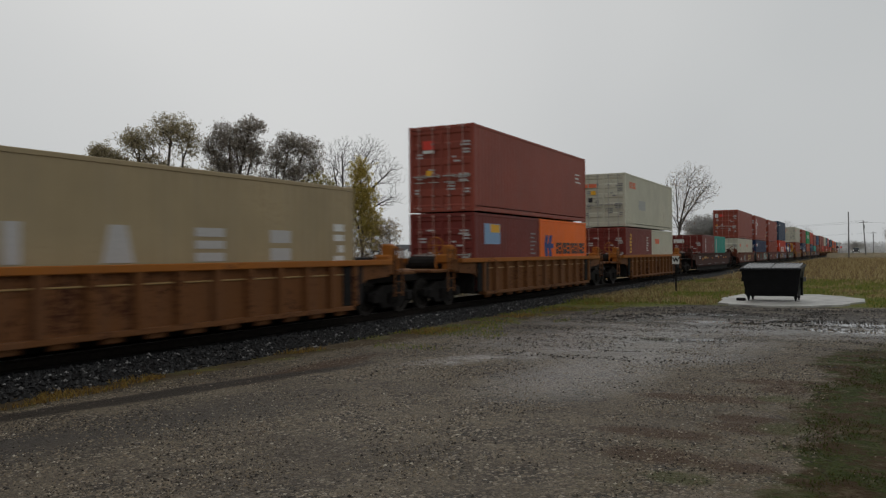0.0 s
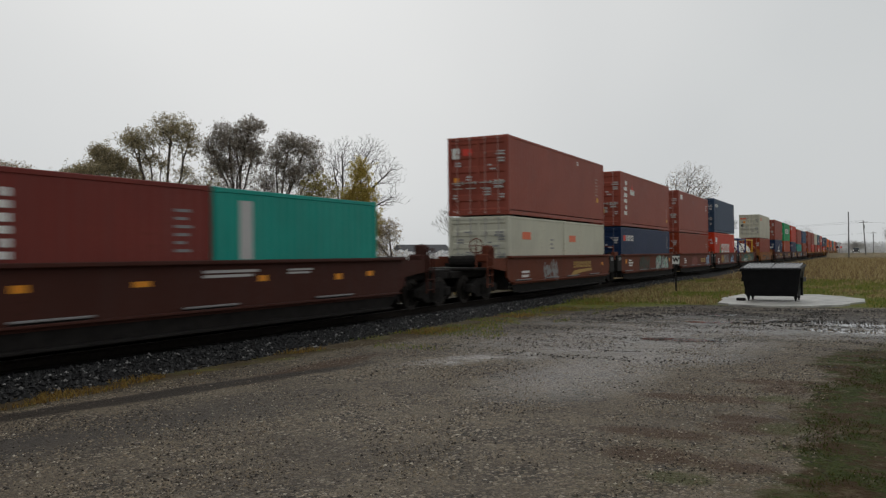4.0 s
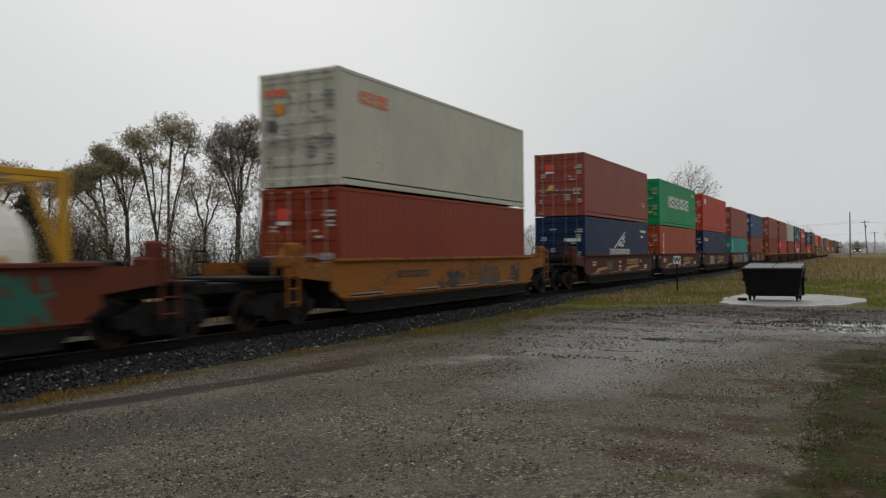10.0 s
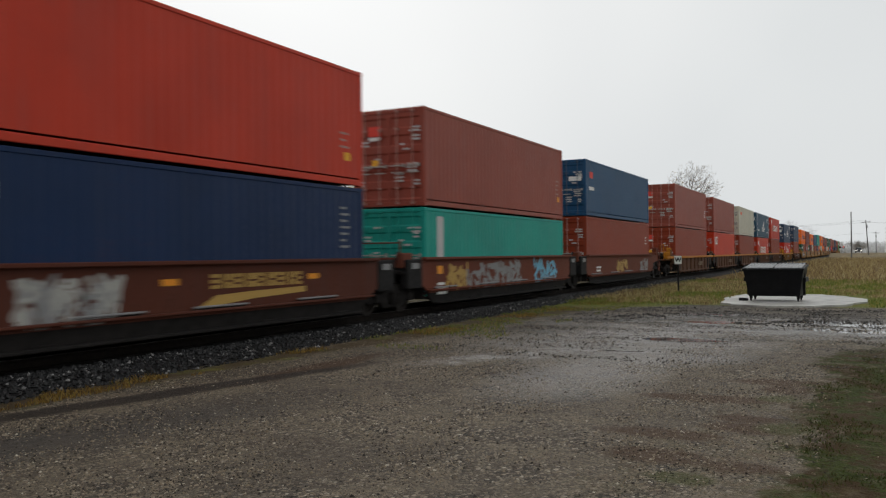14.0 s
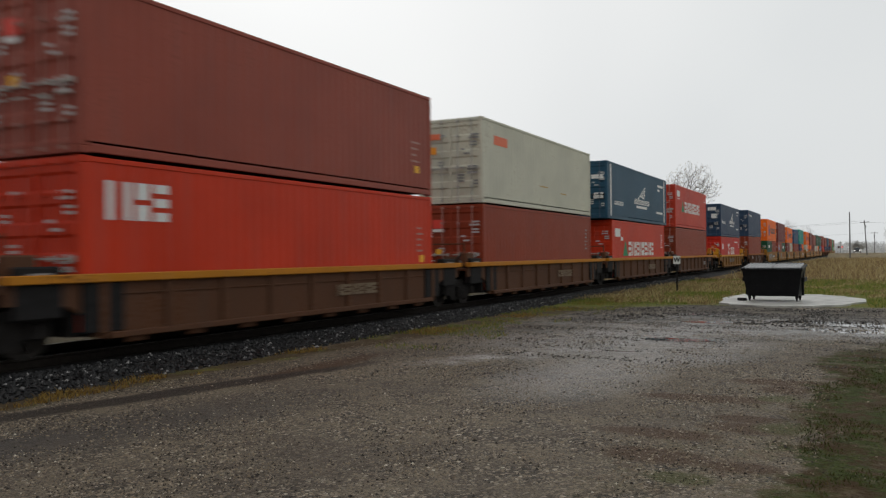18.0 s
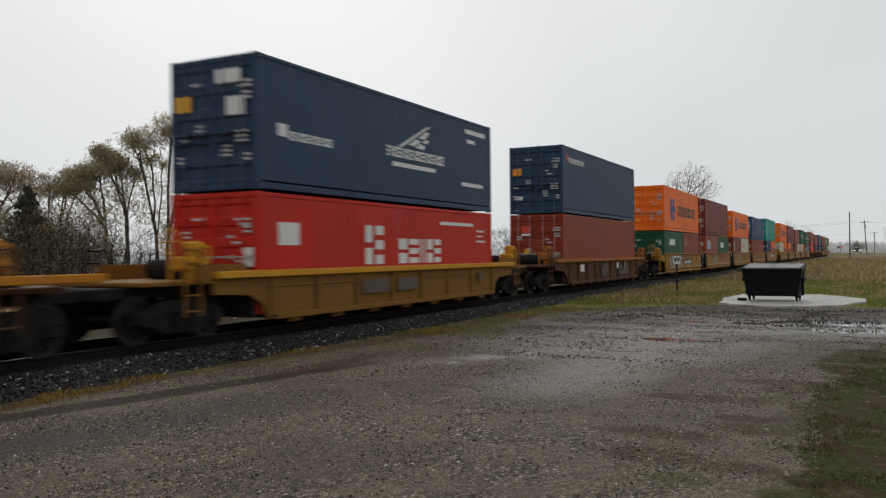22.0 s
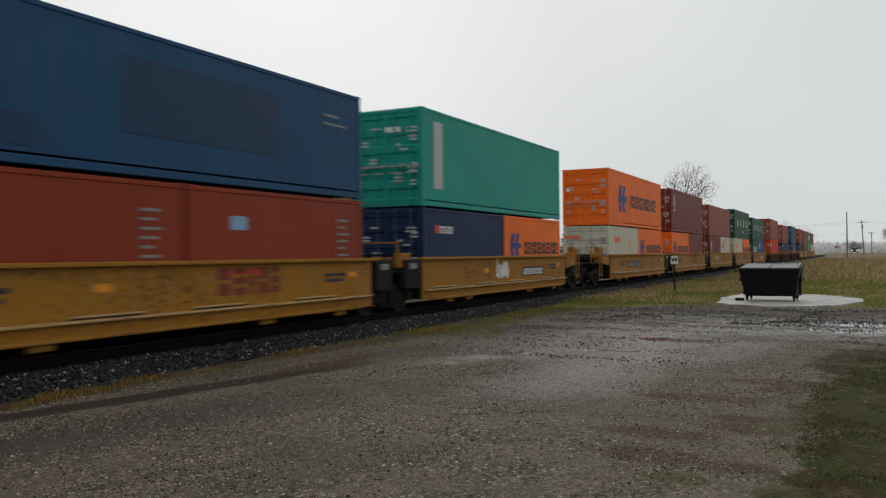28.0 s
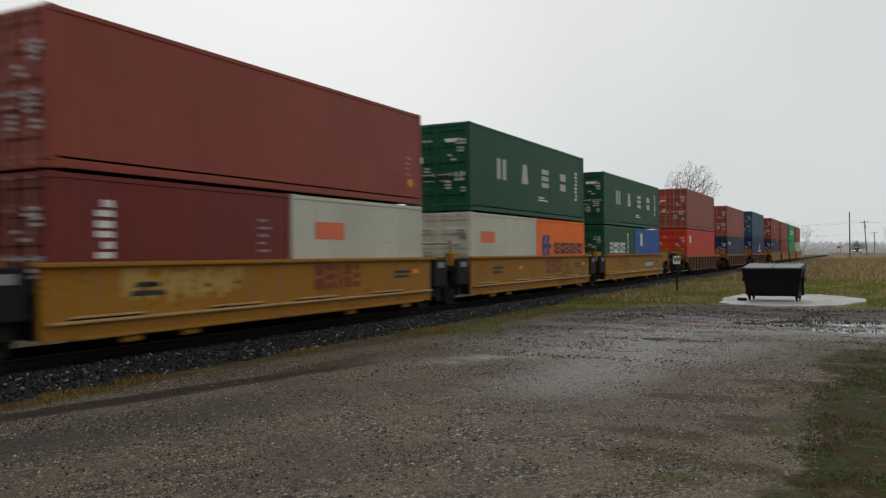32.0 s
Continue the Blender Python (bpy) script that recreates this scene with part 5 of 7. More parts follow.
unit(457.01, "yellow", "last", [small("navy", "navy short container with a small white emblem", [("panel", "red", 0.8, 1.85, 0.25, 0.25), ("row", "white", 1.1, 1.85, 0.9, 0.22)]), small("orange", "orange short container with a blue emblem", HAPAG20)],
     c(40, HI, "teal", "teal container with a white upright panel", [("panel", "softwhite", 0.75, 0.55, 0.55, 2.0)], [("white", -0.5, 2.2, 0.5, 0.15)]),
     [("scrawl", "white", -1.0, 0.7, 1.0, 0.6), ("panel", "black", 1.4, 0.75, 2.3, 0.34), ("row", "white", 1.5, 0.8, 2.1, 0.22), ("panel", "amber", -2.0, 0.95, 0.35, 0.15)] + TTX[3:])
unit(476.85, "yellow", "first", [small("white", "pale grey short container with a red emblem", [("panel", "orange", 1.0, 1.75, 1.2, 0.3), ("panel", "yellow", 3.9, 1.55, 0.4, 0.25)], [("orange", 0.35, 1.95, 0.8, 0.18)], "grey"), small("orange", "orange short container with a blue emblem", HAPAG20)],
     c(40, HI, "orange", "orange container with a blue emblem and dark letter blocks", HAPAG, [("white", 0.8, 1.75, 0.2, 0.2)]), [("panel", "black", -3.1, 0.78, 3.4, 0.36), ("row", "grey", -3.0, 0.84, 1.5, 0.22), ("row", "grey", -1.2, 0.84, 1.4, 0.22)] + TTX[1:2] + TTX[3:])
unit(492.33, "yellow", "mid", [small("orange", "orange short container with a blue emblem", HAPAG20), small("darkmaroon", "dark maroon short container with door notices")],
     c(40, HI, "darkmaroon", "dark maroon container with white upright blocks", [("column", "white", 0.8, 1.4, 0.35, 1.15), ("lines", "yellow", 11.2, 1.3, 0.4, 0.7)], [("white", 0.35, 2.05, 0.7, 0.25), ("amber", 0.4, 1.5, 0.4, 0.16)]), TTX)
unit(507.81, "yellow", "mid", [small("darkmaroon", "dark maroon short container with white upright blocks", [("column", "white", 0.9, 1.2, 0.35, 1.05), ("lines", "grey", 5.0, 1.3, 0.4, 0.8)]), small("white", "pale grey short container with a red emblem", [("panel", "orange", 0.9, 1.6, 1.2, 0.4)], tone="grey")],
     c(40, LO, "maroon", "faded maroon corrugated container with door notices", [("lines", "amber", 11.3, 0.8, 0.3, 0.6)], REDTAG[:2]), [("scrawl", "mustard", -4.8, 0.85, 3.0, 0.5)] + TTX[1:])
unit(523.29, "yellow", "mid", [small("white", "pale grey short container with a red emblem", [("panel", "orange", 0.8, 1.6, 1.2, 0.38)], tone="grey"), small("orange", "orange short container with a blue emblem", HAPAG20)],
     c(40, HI, "darkgreen", "dark green container with wide-set white letter blocks", [("spread", "white", 2.25, 1.2, 7.47, 0.72), ("column", "white", 10.9, 0.9, 0.28, 1.3), ("lines", "white", 6.3, 0.65, 1.2, 0.2)], [("white", -0.9, 2.25, 0.6, 0.12), ("white", 0.5, 1.6, 0.4, 0.2)]), TTX)
unit(538.77, "yellow", "last", [small("darkgreen", "dark green short container with white letter blocks", [("row", "white", 1.0, 1.2, 3.0, 0.55), ("column", "white", 4.4, 1.2, 0.25, 1.1)]), small("brightblue", "bright blue short container with a white mark", [("panel", "white", 1.2, 1.6, 0.5, 0.7)])],
     c(40, LO, "darkgreen", "dark green container with wide-set white letter blocks", [("spread", "white", 2.25, 1.1, 7.47, 0.7), ("column", "white", 10.9, 0.8, 0.28, 1.3), ("lines", "white", 6.3, 0.55, 1.2, 0.2)], [("white", -0.9, 2.0, 0.6, 0.12)]), [("panel", "black", 1.6, 0.75, 2.3, 0.34), ("row", "white", 1.7, 0.8, 2.1, 0.22)] + TTX[3:])
unit(560.06, "greyrust", "single", [c(40, HI, "signal", "orange-red container with a small white mark", [("panel", "white", 0.9, 1.9, 0.7, 0.5)])],
     c(40, HI, "maroon", "maroon corrugated container with door notices", [], REDTAG))
unit(579.75, "greyrust", "single", [c(40, LO, "navy", "navy blue container with a small white emblem", [("row", "white", 0.8, 1.9, 1.4, 0.25)])], c(40, HI, "maroon", "maroon corrugated container with door notices", [], REDTAG[:2]))
unit(599.30, "greyrust", "single", [c(40, HI, "navy", "navy container with a white leaning sail emblem", [("slant", "white", 6.3, 1.45, 1.7, 0.9), ("row", "white", 5.6, 1.2, 3.2, 0.2)])], c(40, HI, "petrol", "grey-blue container with small white marks", []))
unit(621.00, "yellow", "first", [c(40, HI, "navy", "navy blue container with a small white emblem", [("row", "white", 0.8, 2.1, 1.4, 0.25)])], c(40, HI, "brick", "brick-red container with white upright blocks", [("column", "white", 5.0, 0.9, 0.5, 1.2)], REDTAG))
unit(636.45, "yellow", "mid", [c(40, HI, "brick", "brick-red corrugated container with door notices")], c(40, HI, "maroon", "maroon corrugated container with door notices"))
unit(651.90, "yellow", "mid", [c(40, HI, "green", "bright green container with a white upright panel", [("column", "white", 0.8, 1.2, 0.5, 1.3)])], c(40, HI, "green", "bright green container with a white block band", [("row", "white", 3.2, 1.2, 6.0, 0.7)]))
unit(667.35, "yellow", "last", [c(40, HI, "white", "pale grey container with a red emblem", [REDMARK], tone="grey")], c(40, HI, "maroon", "maroon corrugated container with door notices"))

ROLLING = []     # (thing, x at the start, y, z)
BASE = RAIL + 0.358


def build_train():
    for s, well, joint, lower, upper, marks in UNITS:
        style, paint_name, chord, label = WELLS[well]
        centre = s + 6.096
        gap_f = 1.63 if joint in ("mid", "last") else 3.80
        gap_b = 1.63 if joint in ("first", "mid") else 3.80
        front, back = -6.096 - gap_f, 6.096 + gap_b
        half, shift_x = 6.35, 0.0
        if joint == "long":
            half, shift_x, front, back, gap_f, gap_b = 8.3, -1.2, -12.45, 12.45, 3.8, 3.8
        at = [front + 1.75 if gap_f > 2 else front]
        if gap_b > 2:
            at.append(back - 1.75)
        car = well_car(style, WELL[paint_name], WELL[chord], label, half, front, back, at, marks, long_chord=well == "grime", ribs={"grime": 9, "yellowrib": 8, "greyrust": 10}.get(well, 13), drop={"grime": 0.19, "greyrust": 0.17, "orange": 0.05, "yellowrib": 0.22}.get(well, 0.0))
        ROLLING.append((car, centre + shift_x, TRACK_Y, RAIL))
        z = BASE
        if len(lower) == 1:
            spots = [centre]
        else:
            spots = [centre - 3.067, centre + 3.067]
        for spec, x in zip(lower, spots):
            if spec == "tank_blue":
                ob = tank_container("brightblue_frame", "white tank container in a dark blue frame", "blue")
            elif spec == "tank_yellow":
                ob = tank_container("yellow", "white tank container in a yellow frame", "grey")
            else:
                ob = container(*spec)
            ROLLING.append((ob, x, TRACK_Y, z))
        if upper:
            low = lower[0][1]
            ROLLING.append((container(*upper), centre, TRACK_Y, z + low + 0.038))


build_train()

# ---------------------------------------------------------------- loose stone and grass


def bits(name, at, size, material, label, category, flat=0.7, seed=1, parent=None, parts=6):
    """Many small angular stones as one mesh."""
    rs = np.random.RandomState(seed)
    k = len(at)
    base = np.array([(1, 0, 0), (-1, 0, 0), (0, 1, 0), (0, -1, 0), (0, 0, 1), (0, 0, -1)], float)
    tri = np.array([(0, 2, 4), (2, 1, 4), (1, 3, 4), (3, 0, 4), (2, 0, 5), (1, 2, 5), (3, 1, 5), (0, 3, 5)])
    v = base[None] * rs.uniform(0.6, 1.2, (k, 6, 1))
    v += rs.uniform(-0.25, 0.25, (k, 6, 3))
    v *= np.asarray(size)[:, None, None]
    v[:, :, 2] *= flat
    a = rs.uniform(0, 2 * math.pi, k)
    x = v[:, :, 0] * np.cos(a)[:, None] - v[:, :, 1] * np.sin(a)[:, None]
    y = v[:, :, 0] * np.sin(a)[:, None] + v[:, :, 1] * np.cos(a)[:, None]
    v[:, :, 0], v[:, :, 1] = x, y
    v += np.asarray(at)[:, None, :]
    me = bpy.data.meshes.new(name)
    me.from_pydata(v.reshape(-1, 3), [], (tri[None] + 6 * np.arange(k)[:, None, None]).reshape(-1, 3))
    me.materials.append(material)
    return tagged(new(name, me), label, category, kind="stuff")


def blades(name, at, height, lean, width, material, label, category, seed=2):
    """Many bent grass blades, two faces each, as one mesh."""
    rs = np.random.RandomState(seed)
    k = len(at)
    at, height = np.asarray(at), np.asarray(height)
    a, b = rs.uniform(0, 2 * math.pi, k), rs.uniform(0, 2 * math.pi, k)
    w = width * rs.uniform(0.6, 1.3, k)
    side = np.stack([np.cos(a) * w, np.sin(a) * w, np.zeros(k)], 1)
    tip = np.stack([np.cos(b) * lean * height, np.sin(b) * lean * height, height], 1) * rs.uniform(0.6, 1.2, (k, 1))
    mid = tip * np.array([0.35, 0.35, 0.6])
    v = np.stack([at - side, at + side, at + mid + side * 0.7, at + mid - side * 0.7, at + tip], 1)
    f = []
    for i in range(0, 5 * k, 5):
        f.append((i, i + 1, i + 2, i + 3))
        f.append((i + 3, i + 2, i + 4))
    me = bpy.data.meshes.new(name)
    me.from_pydata(v.reshape(-1, 3), [], f)
    me.materials.append(material)
    return tagged(new(name, me), label, category, kind="stuff")


def island_material(name, stops, rough=0.7):
    m, n, l, b = nodes_of(name)
    g = n.new("ShaderNodeNewGeometry")
    tint = ramp_node(n, l, g.outputs["Random Per Island"], stops)
    l.new(tint, b.inputs["Base Color"])
    b.inputs["Roughness"].default_value = rough
    b.inputs["Specular IOR Level"].default_value = 0.2
    thin = n.new("ShaderNodeBsdfTranslucent")      # thin blades let light through
    l.new(tint, thin.inputs["Color"])
    both = n.new("ShaderNodeMixShader")
    both.inputs[0].default_value = 0.4
    l.new(b.outputs[0], both.inputs[1])
    l.new(thin.outputs[0], both.inputs[2])
    l.new(both.outputs[0], n["Material Output"].inputs["Surface"])
    return m


rs = np.random.RandomState(11)


def scatter(k, x0, x1, y0, y1, near=1.0):
    """Points that thin out with distance along x."""
    u = rs.uniform(0, 1, k) ** near
    x = x0 + (x1 - x0) * u
    return x, rs.uniform(y0, y1, k)


# ballast stones on the side towards the lot
bx, by = scatter(17000, 4.5, 62.0, TRACK_Y - 2.65, TRACK_Y - 1.2, 1.7)
bz = np.interp(by - TRACK_Y, [-2.65, -2.35, -1.75, -1.4], [-0.02, 0.02, 0.10, 0.11]) + 0.015
bits("ballast_stones", np.stack([bx, by, bz], 1), rs.uniform(0.02, 0.05, len(bx)), stone_material("ballast_stone", (0.006, 0.006, 0.007), (0.020, 0.0195, 0.0195), (0.30, 0.29, 0.28)), "dark wet crushed stones with a few pale ones", "ballast stones")
# loose gravel of the lot


def gravel_mix(name):
    """Dark wet stones among brown and pale ones."""
    m, n, l, b = nodes_of(name)
    g = n.new("ShaderNodeNewGeometry")
    l.new(ramp_node(n, l, g.outputs["Random Per Island"], [(0.0, (0.018, 0.014, 0.011)), (0.34, (0.045, 0.035, 0.026)), (0.42, (0.20, 0.155, 0.105)), (0.84, (0.30, 0.24, 0.17)), (0.95, (0.38, 0.32, 0.24)), (1.0, (0.60, 0.54, 0.44))]), b.inputs["Base Color"])
    b.inputs["Roughness"].default_value = 0.6
    b.inputs["Specular IOR Level"].default_value = 0.2
    return m


gx, gy = scatter(150000, 3.2, 24.0, -2.6, 9.35, 1.7)
keep = rs.uniform(0, 1, len(gx)) < np.clip(1.15 - 0.55 * np.exp(-((gx - 14) / 4) ** 2 - ((gy - 4) / 1.8) ** 2) - 2.0 * np.clip(0.9 - gy, 0, 1) * (gx < 17), 0.02, 1)
clump = np.array([noise.noise((a * 0.55, b * 0.9, 6.0)) + 0.6 * noise.noise((a * 1.6, b * 2.4, 1.5)) for a, b in zip(gx, gy)])
keep &= rs.uniform(0, 1, len(gx)) < np.clip(0.42 + 1.1 * clump, 0.06, 1)
keep &= ~((np.abs(gy - 8.5 + 0.229 * (gx - 8.2)) < 0.33) & (np.abs(gx - 8.2) < 3.9) & (rs.uniform(0, 1, len(gx)) < 0.85))
gx, gy = gx[keep], gy[keep]
gz = np.array([ground_height(x, y) for x, y in zip(gx, gy)]) + 0.002
bits("gravel_stones", np.stack([gx, gy, gz], 1), rs.uniform(0.005, 0.013, len(gx)) * rs.choice([1, 1, 1, 1, 1, 1.7], len(gx)), gravel_mix("gravel_stone"), "wet brown and grey gravel stones", "gravel", seed=4)

# coarse dark stones where the lot is churned up
rs_jit = random.Random(77)
x, y = scatter(34000, 14.0, 29.5, -3.5, 8.0, 0.9)
ok = np.array([noise.noise((a * 1.1, b * 0.22, 8.0)) + 0.5 * noise.noise((a * 3.0, b * 0.8, 2.0)) + rs_jit.uniform(-0.30, 0.30) > 0.14 for a, b in zip(x, y)])
x, y = x[ok], y[ok]
bits("coarse_stones", np.stack([x, y, np.full(len(x), 0.0)], 1), rs.uniform(0.006, 0.018, len(x)) * rs.choice([1, 1, 1, 1.6], len(x)), stone_material("coarse_stone", (0.025, 0.022, 0.020), (0.085, 0.074, 0.062), (0.30, 0.28, 0.25)), "dark wet coarse stones in the churned lot", "gravel", 0.8, 14)

# lumps of dark mud and stone between the puddles
x, y = scatter(4200, 21.8, 28.6, -3.5, 6.5, 1.0)
ok = np.array([noise.noise((a * 0.9, b * 0.35, 4.0)) + 0.4 * noise.noise((a * 2.5, b * 1.2, 7.0)) > 0.08 for a, b in zip(x, y)])
x, y = x[ok], y[ok]
bits("mud_lumps", np.stack([x, y, np.full(len(x), 0.0)], 1), rs.uniform(0.012, 0.045, len(x)), stone_material("wet_mud", (0.014, 0.013, 0.012), (0.050, 0.044, 0.038), (0.18, 0.17, 0.155)), "dark wet lumps of mud and stone between puddles", "mud", 0.8, 21)

GREEN = island_material("green_grass", [(0.0, (0.10, 0.12, 0.022)), (0.45, (0.155, 0.205, 0.034)), (0.75, (0.22, 0.24, 0.045)), (1.0, (0.36, 0.265, 0.10))])
MOSSY = island_material("low_mossy_grass", [(0.0, (0.065, 0.040, 0.017)), (0.30, (0.034, 0.044, 0.010)), (0.75, (0.068, 0.088, 0.018)), (1.0, (0.11, 0.08, 0.03))])
TAWNY = island_material("tawny_grass", [(0.0, (0.12, 0.065, 0.02)), (0.5, (0.28, 0.175, 0.045)), (0.9, (0.40, 0.265, 0.07)), (1.0, (0.13, 0.14, 0.03))])
FIELD = island_material("dry_field_grass", [(0.0, (0.15, 0.09, 0.045)), (0.35, (0.28, 0.20, 0.095)), (0.75, (0.42, 0.33, 0.15)), (1.0, (0.56, 0.47, 0.26))])


def patchy(x, y, scale, cut):
    return np.array([noise.noise((a * scale, b * scale, 3.3)) > cut for a, b in zip(x, y)])


# thin tawny grass along the foot of the ballast
x, y = scatter(12000, 4.5, 34.0, 9.3, 9.9, 1.4)
ok = patchy(x, y, 0.9, 0.06)
x, y = x[ok], y[ok] - np.clip((x[ok] - 12) / 5, 0, 1) * rs.uniform(0, 0.7, ok.sum()) - np.clip((x[ok] - 16) / 14, 0, 1) * rs.uniform(0, 0.7, ok.sum())
blades("verge_grass", np.stack([x, y, np.zeros(len(x))], 1), rs.uniform(0.03, 0.09, len(x)), 0.7, 0.006, TAWNY, "thin tawny grass along the foot of the ballast", "grass", 5)
x, y = scatter(9000, 14.0, 34.0, 7.2, 9.9, 0.9)
ok = patchy(x, y, 0.6, 0.0)
blades("verge_green_grass", np.stack([x[ok], y[ok], np.zeros(ok.sum())], 1), rs.uniform(0.03, 0.08, ok.sum()), 0.6, 0.008, GREEN, "short green grass between lot and track", "grass", 6)
# grass that creeps into the lot
x, y = scatter(42000, 4.6, 19.0, -3.2, 1.0, 1.3)
ok = patchy(x, y, 1.3, 0.05) & (y + 0.5 * np.array([noise.noise((a * 0.7, b * 0.7, 9)) for a, b in zip(x, y)]) < 0.6 - np.clip((x - 12) / 7, 0, 1))
x, y = x[ok], y[ok]
blades("lot_grass", np.stack([x, y, np.zeros(len(x))], 1), rs.uniform(0.012, 0.040, len(x)), 0.9, 0.005, MOSSY, "low green grass creeping into the gravel", "grass", 7)
# lawn round the pad, and the tall dry field behind it
x, y = scatter(52000, 30.0, 58.0, -14.0, 10.2, 1.2)
ok = ~((x > 29.4) & (x < 37.6) & (y > -0.1) & (y < 4.7))
x, y = x[ok], y[ok]
dull = np.array([noise.noise((a * 0.16, b * 0.30, 3.3)) + 0.6 * noise.noise((a * 0.7, b * 0.9, 5.0)) + 0.05 * (b - 4.0) for a, b in zip(x, y)]) > 0.12
blades("lawn_grass", np.stack([x, y, np.zeros(len(x))], 1)[~dull], rs.uniform(0.05, 0.13, (~dull).sum()), 0.6, 0.014, GREEN, "damp green lawn grass with dry blades", "grass", 8)
blades("dry_lawn_grass", np.stack([x, y, np.zeros(len(x))], 1)[dull], rs.uniform(0.06, 0.20, dull.sum()), 0.7, 0.014, FIELD, "tawny dry grass tufts between lawn and track", "grass", 12)
x, y = scatter(80000, 52.0, 190.0, -75.0, 8.5, 1.5)
ok = (y > -16 - (x - 52) * 0.5) & (patchy(x, y, 0.12, -0.35)) & (x > 54 + 3 * np.sin(y * 0.7))
x, y = x[ok], y[ok]
blades("field_grass", np.stack([x, y, np.zeros(len(x))], 1), rs.uniform(0.2, 0.75, len(x)) * np.clip((x - 50) / 14, 0.35, 1.0), 0.8, 0.028, FIELD, "tall dry tan and brown field grass", "field grass", 9)
# brush on the far side of the track
x, y = scatter(30000, 15.0, 160.0, 16.5, 40.0, 1.2)
blades("trackside_brush", np.stack([x, y, np.zeros(len(x))], 1), rs.uniform(0.2, 0.8, len(x)), 0.5, 0.03, FIELD, "brown brush along the far side of the track", "brush", 10)

# dark brush at the foot of the tree row
u = rs.uniform(0, 1, 16000)
x, y = 33.0 + 36.0 * u + rs.uniform(-1.5, 1.5, len(u)), 65.0 - 24.5 * u + rs.uniform(-2.5, 2.5, len(u))
BRUSH = island_material("brown_brush", [(0.0, (0.06, 0.045, 0.03)), (0.6, (0.12, 0.095, 0.065)), (1.0, (0.20, 0.15, 0.08))])
blades("tree_row_brush", np.stack([x, y, np.zeros(len(x))], 1), rs.uniform(0.4, 1.5, len(x)) * (0.75 + 0.4 * np.sin(x * 1.1) * np.sin(x * 0.37)), 0.35, 0.022, BRUSH, "brown brush at the foot of the tree row", "brush", 13)

# ---------------------------------------------------------------- pad and dumpster
CONCRETE = plain("wet_pale_concrete", (0.40, 0.39, 0.36), 0.5, 0.0, 0.35, 1.3, 0.004)
pad_outline = [(30.6, 4.55), (29.7, 4.0), (29.3, 2.9), (29.5, 1.5), (30.6, 0.6), (32.6, -0.05), (34.4, -0.05), (36.2, 0.7), (37.4, 1.6), (37.6, 3.4), (37.2, 4.5), (34.0, 4.95)]
pad = []
for (ax, ay), (cx, cy) in zip(pad_outline, pad_outline[1:] + pad_outline[:1]):
    for q in range(4):
        px, py = ax + (cx - ax) * q / 4, ay + (cy - ay) * q / 4
        pad.append((px + 0.20 * noise.noise((px * 2, py * 2, 1)), py + 0.16 * noise.noise((px * 2, py * 2, 5))))
solid("concrete_pad", Shape().prism(pad, "z", -0.1, 0.05), CONCRETE, "pale wet concrete pad with a worn edge", "concrete pad", kind="structure")

BIN = plain("charcoal_bin_paint", (0.008, 0.008, 0.009), 0.5, 0.0, 0.3, 4.0, shine=0.12)
LID = plain("wet_grey_plastic_lid", (0.02, 0.021, 0.023), 0.26, 0.0, 0.25, 8.0)
dumpster = thing("dumpster", "charcoal steel dumpster with wet ribbed plastic lids on a concrete pad", "dumpster", place=pose(32.5, 2.92, 0.05, 0, 0, -3))
def flared(half0, half1):
    """The bin's body: narrower at the foot than at the rim."""
    low = [(-0.52, 0.18), (0.58, 0.18)]
    high = [(-0.74, 1.17), (0.64, 1.30)]
    v = []
    for (x, z), hw in zip(low + high, (half0, half0, half1, half1)):
        v += [(x, -hw, z), (x, hw, z)]
    return Shape().add(v, [(0, 2, 3, 1), (4, 5, 7, 6), (0, 1, 5, 4), (2, 6, 7, 3), (0, 4, 6, 2), (1, 3, 7, 5)])


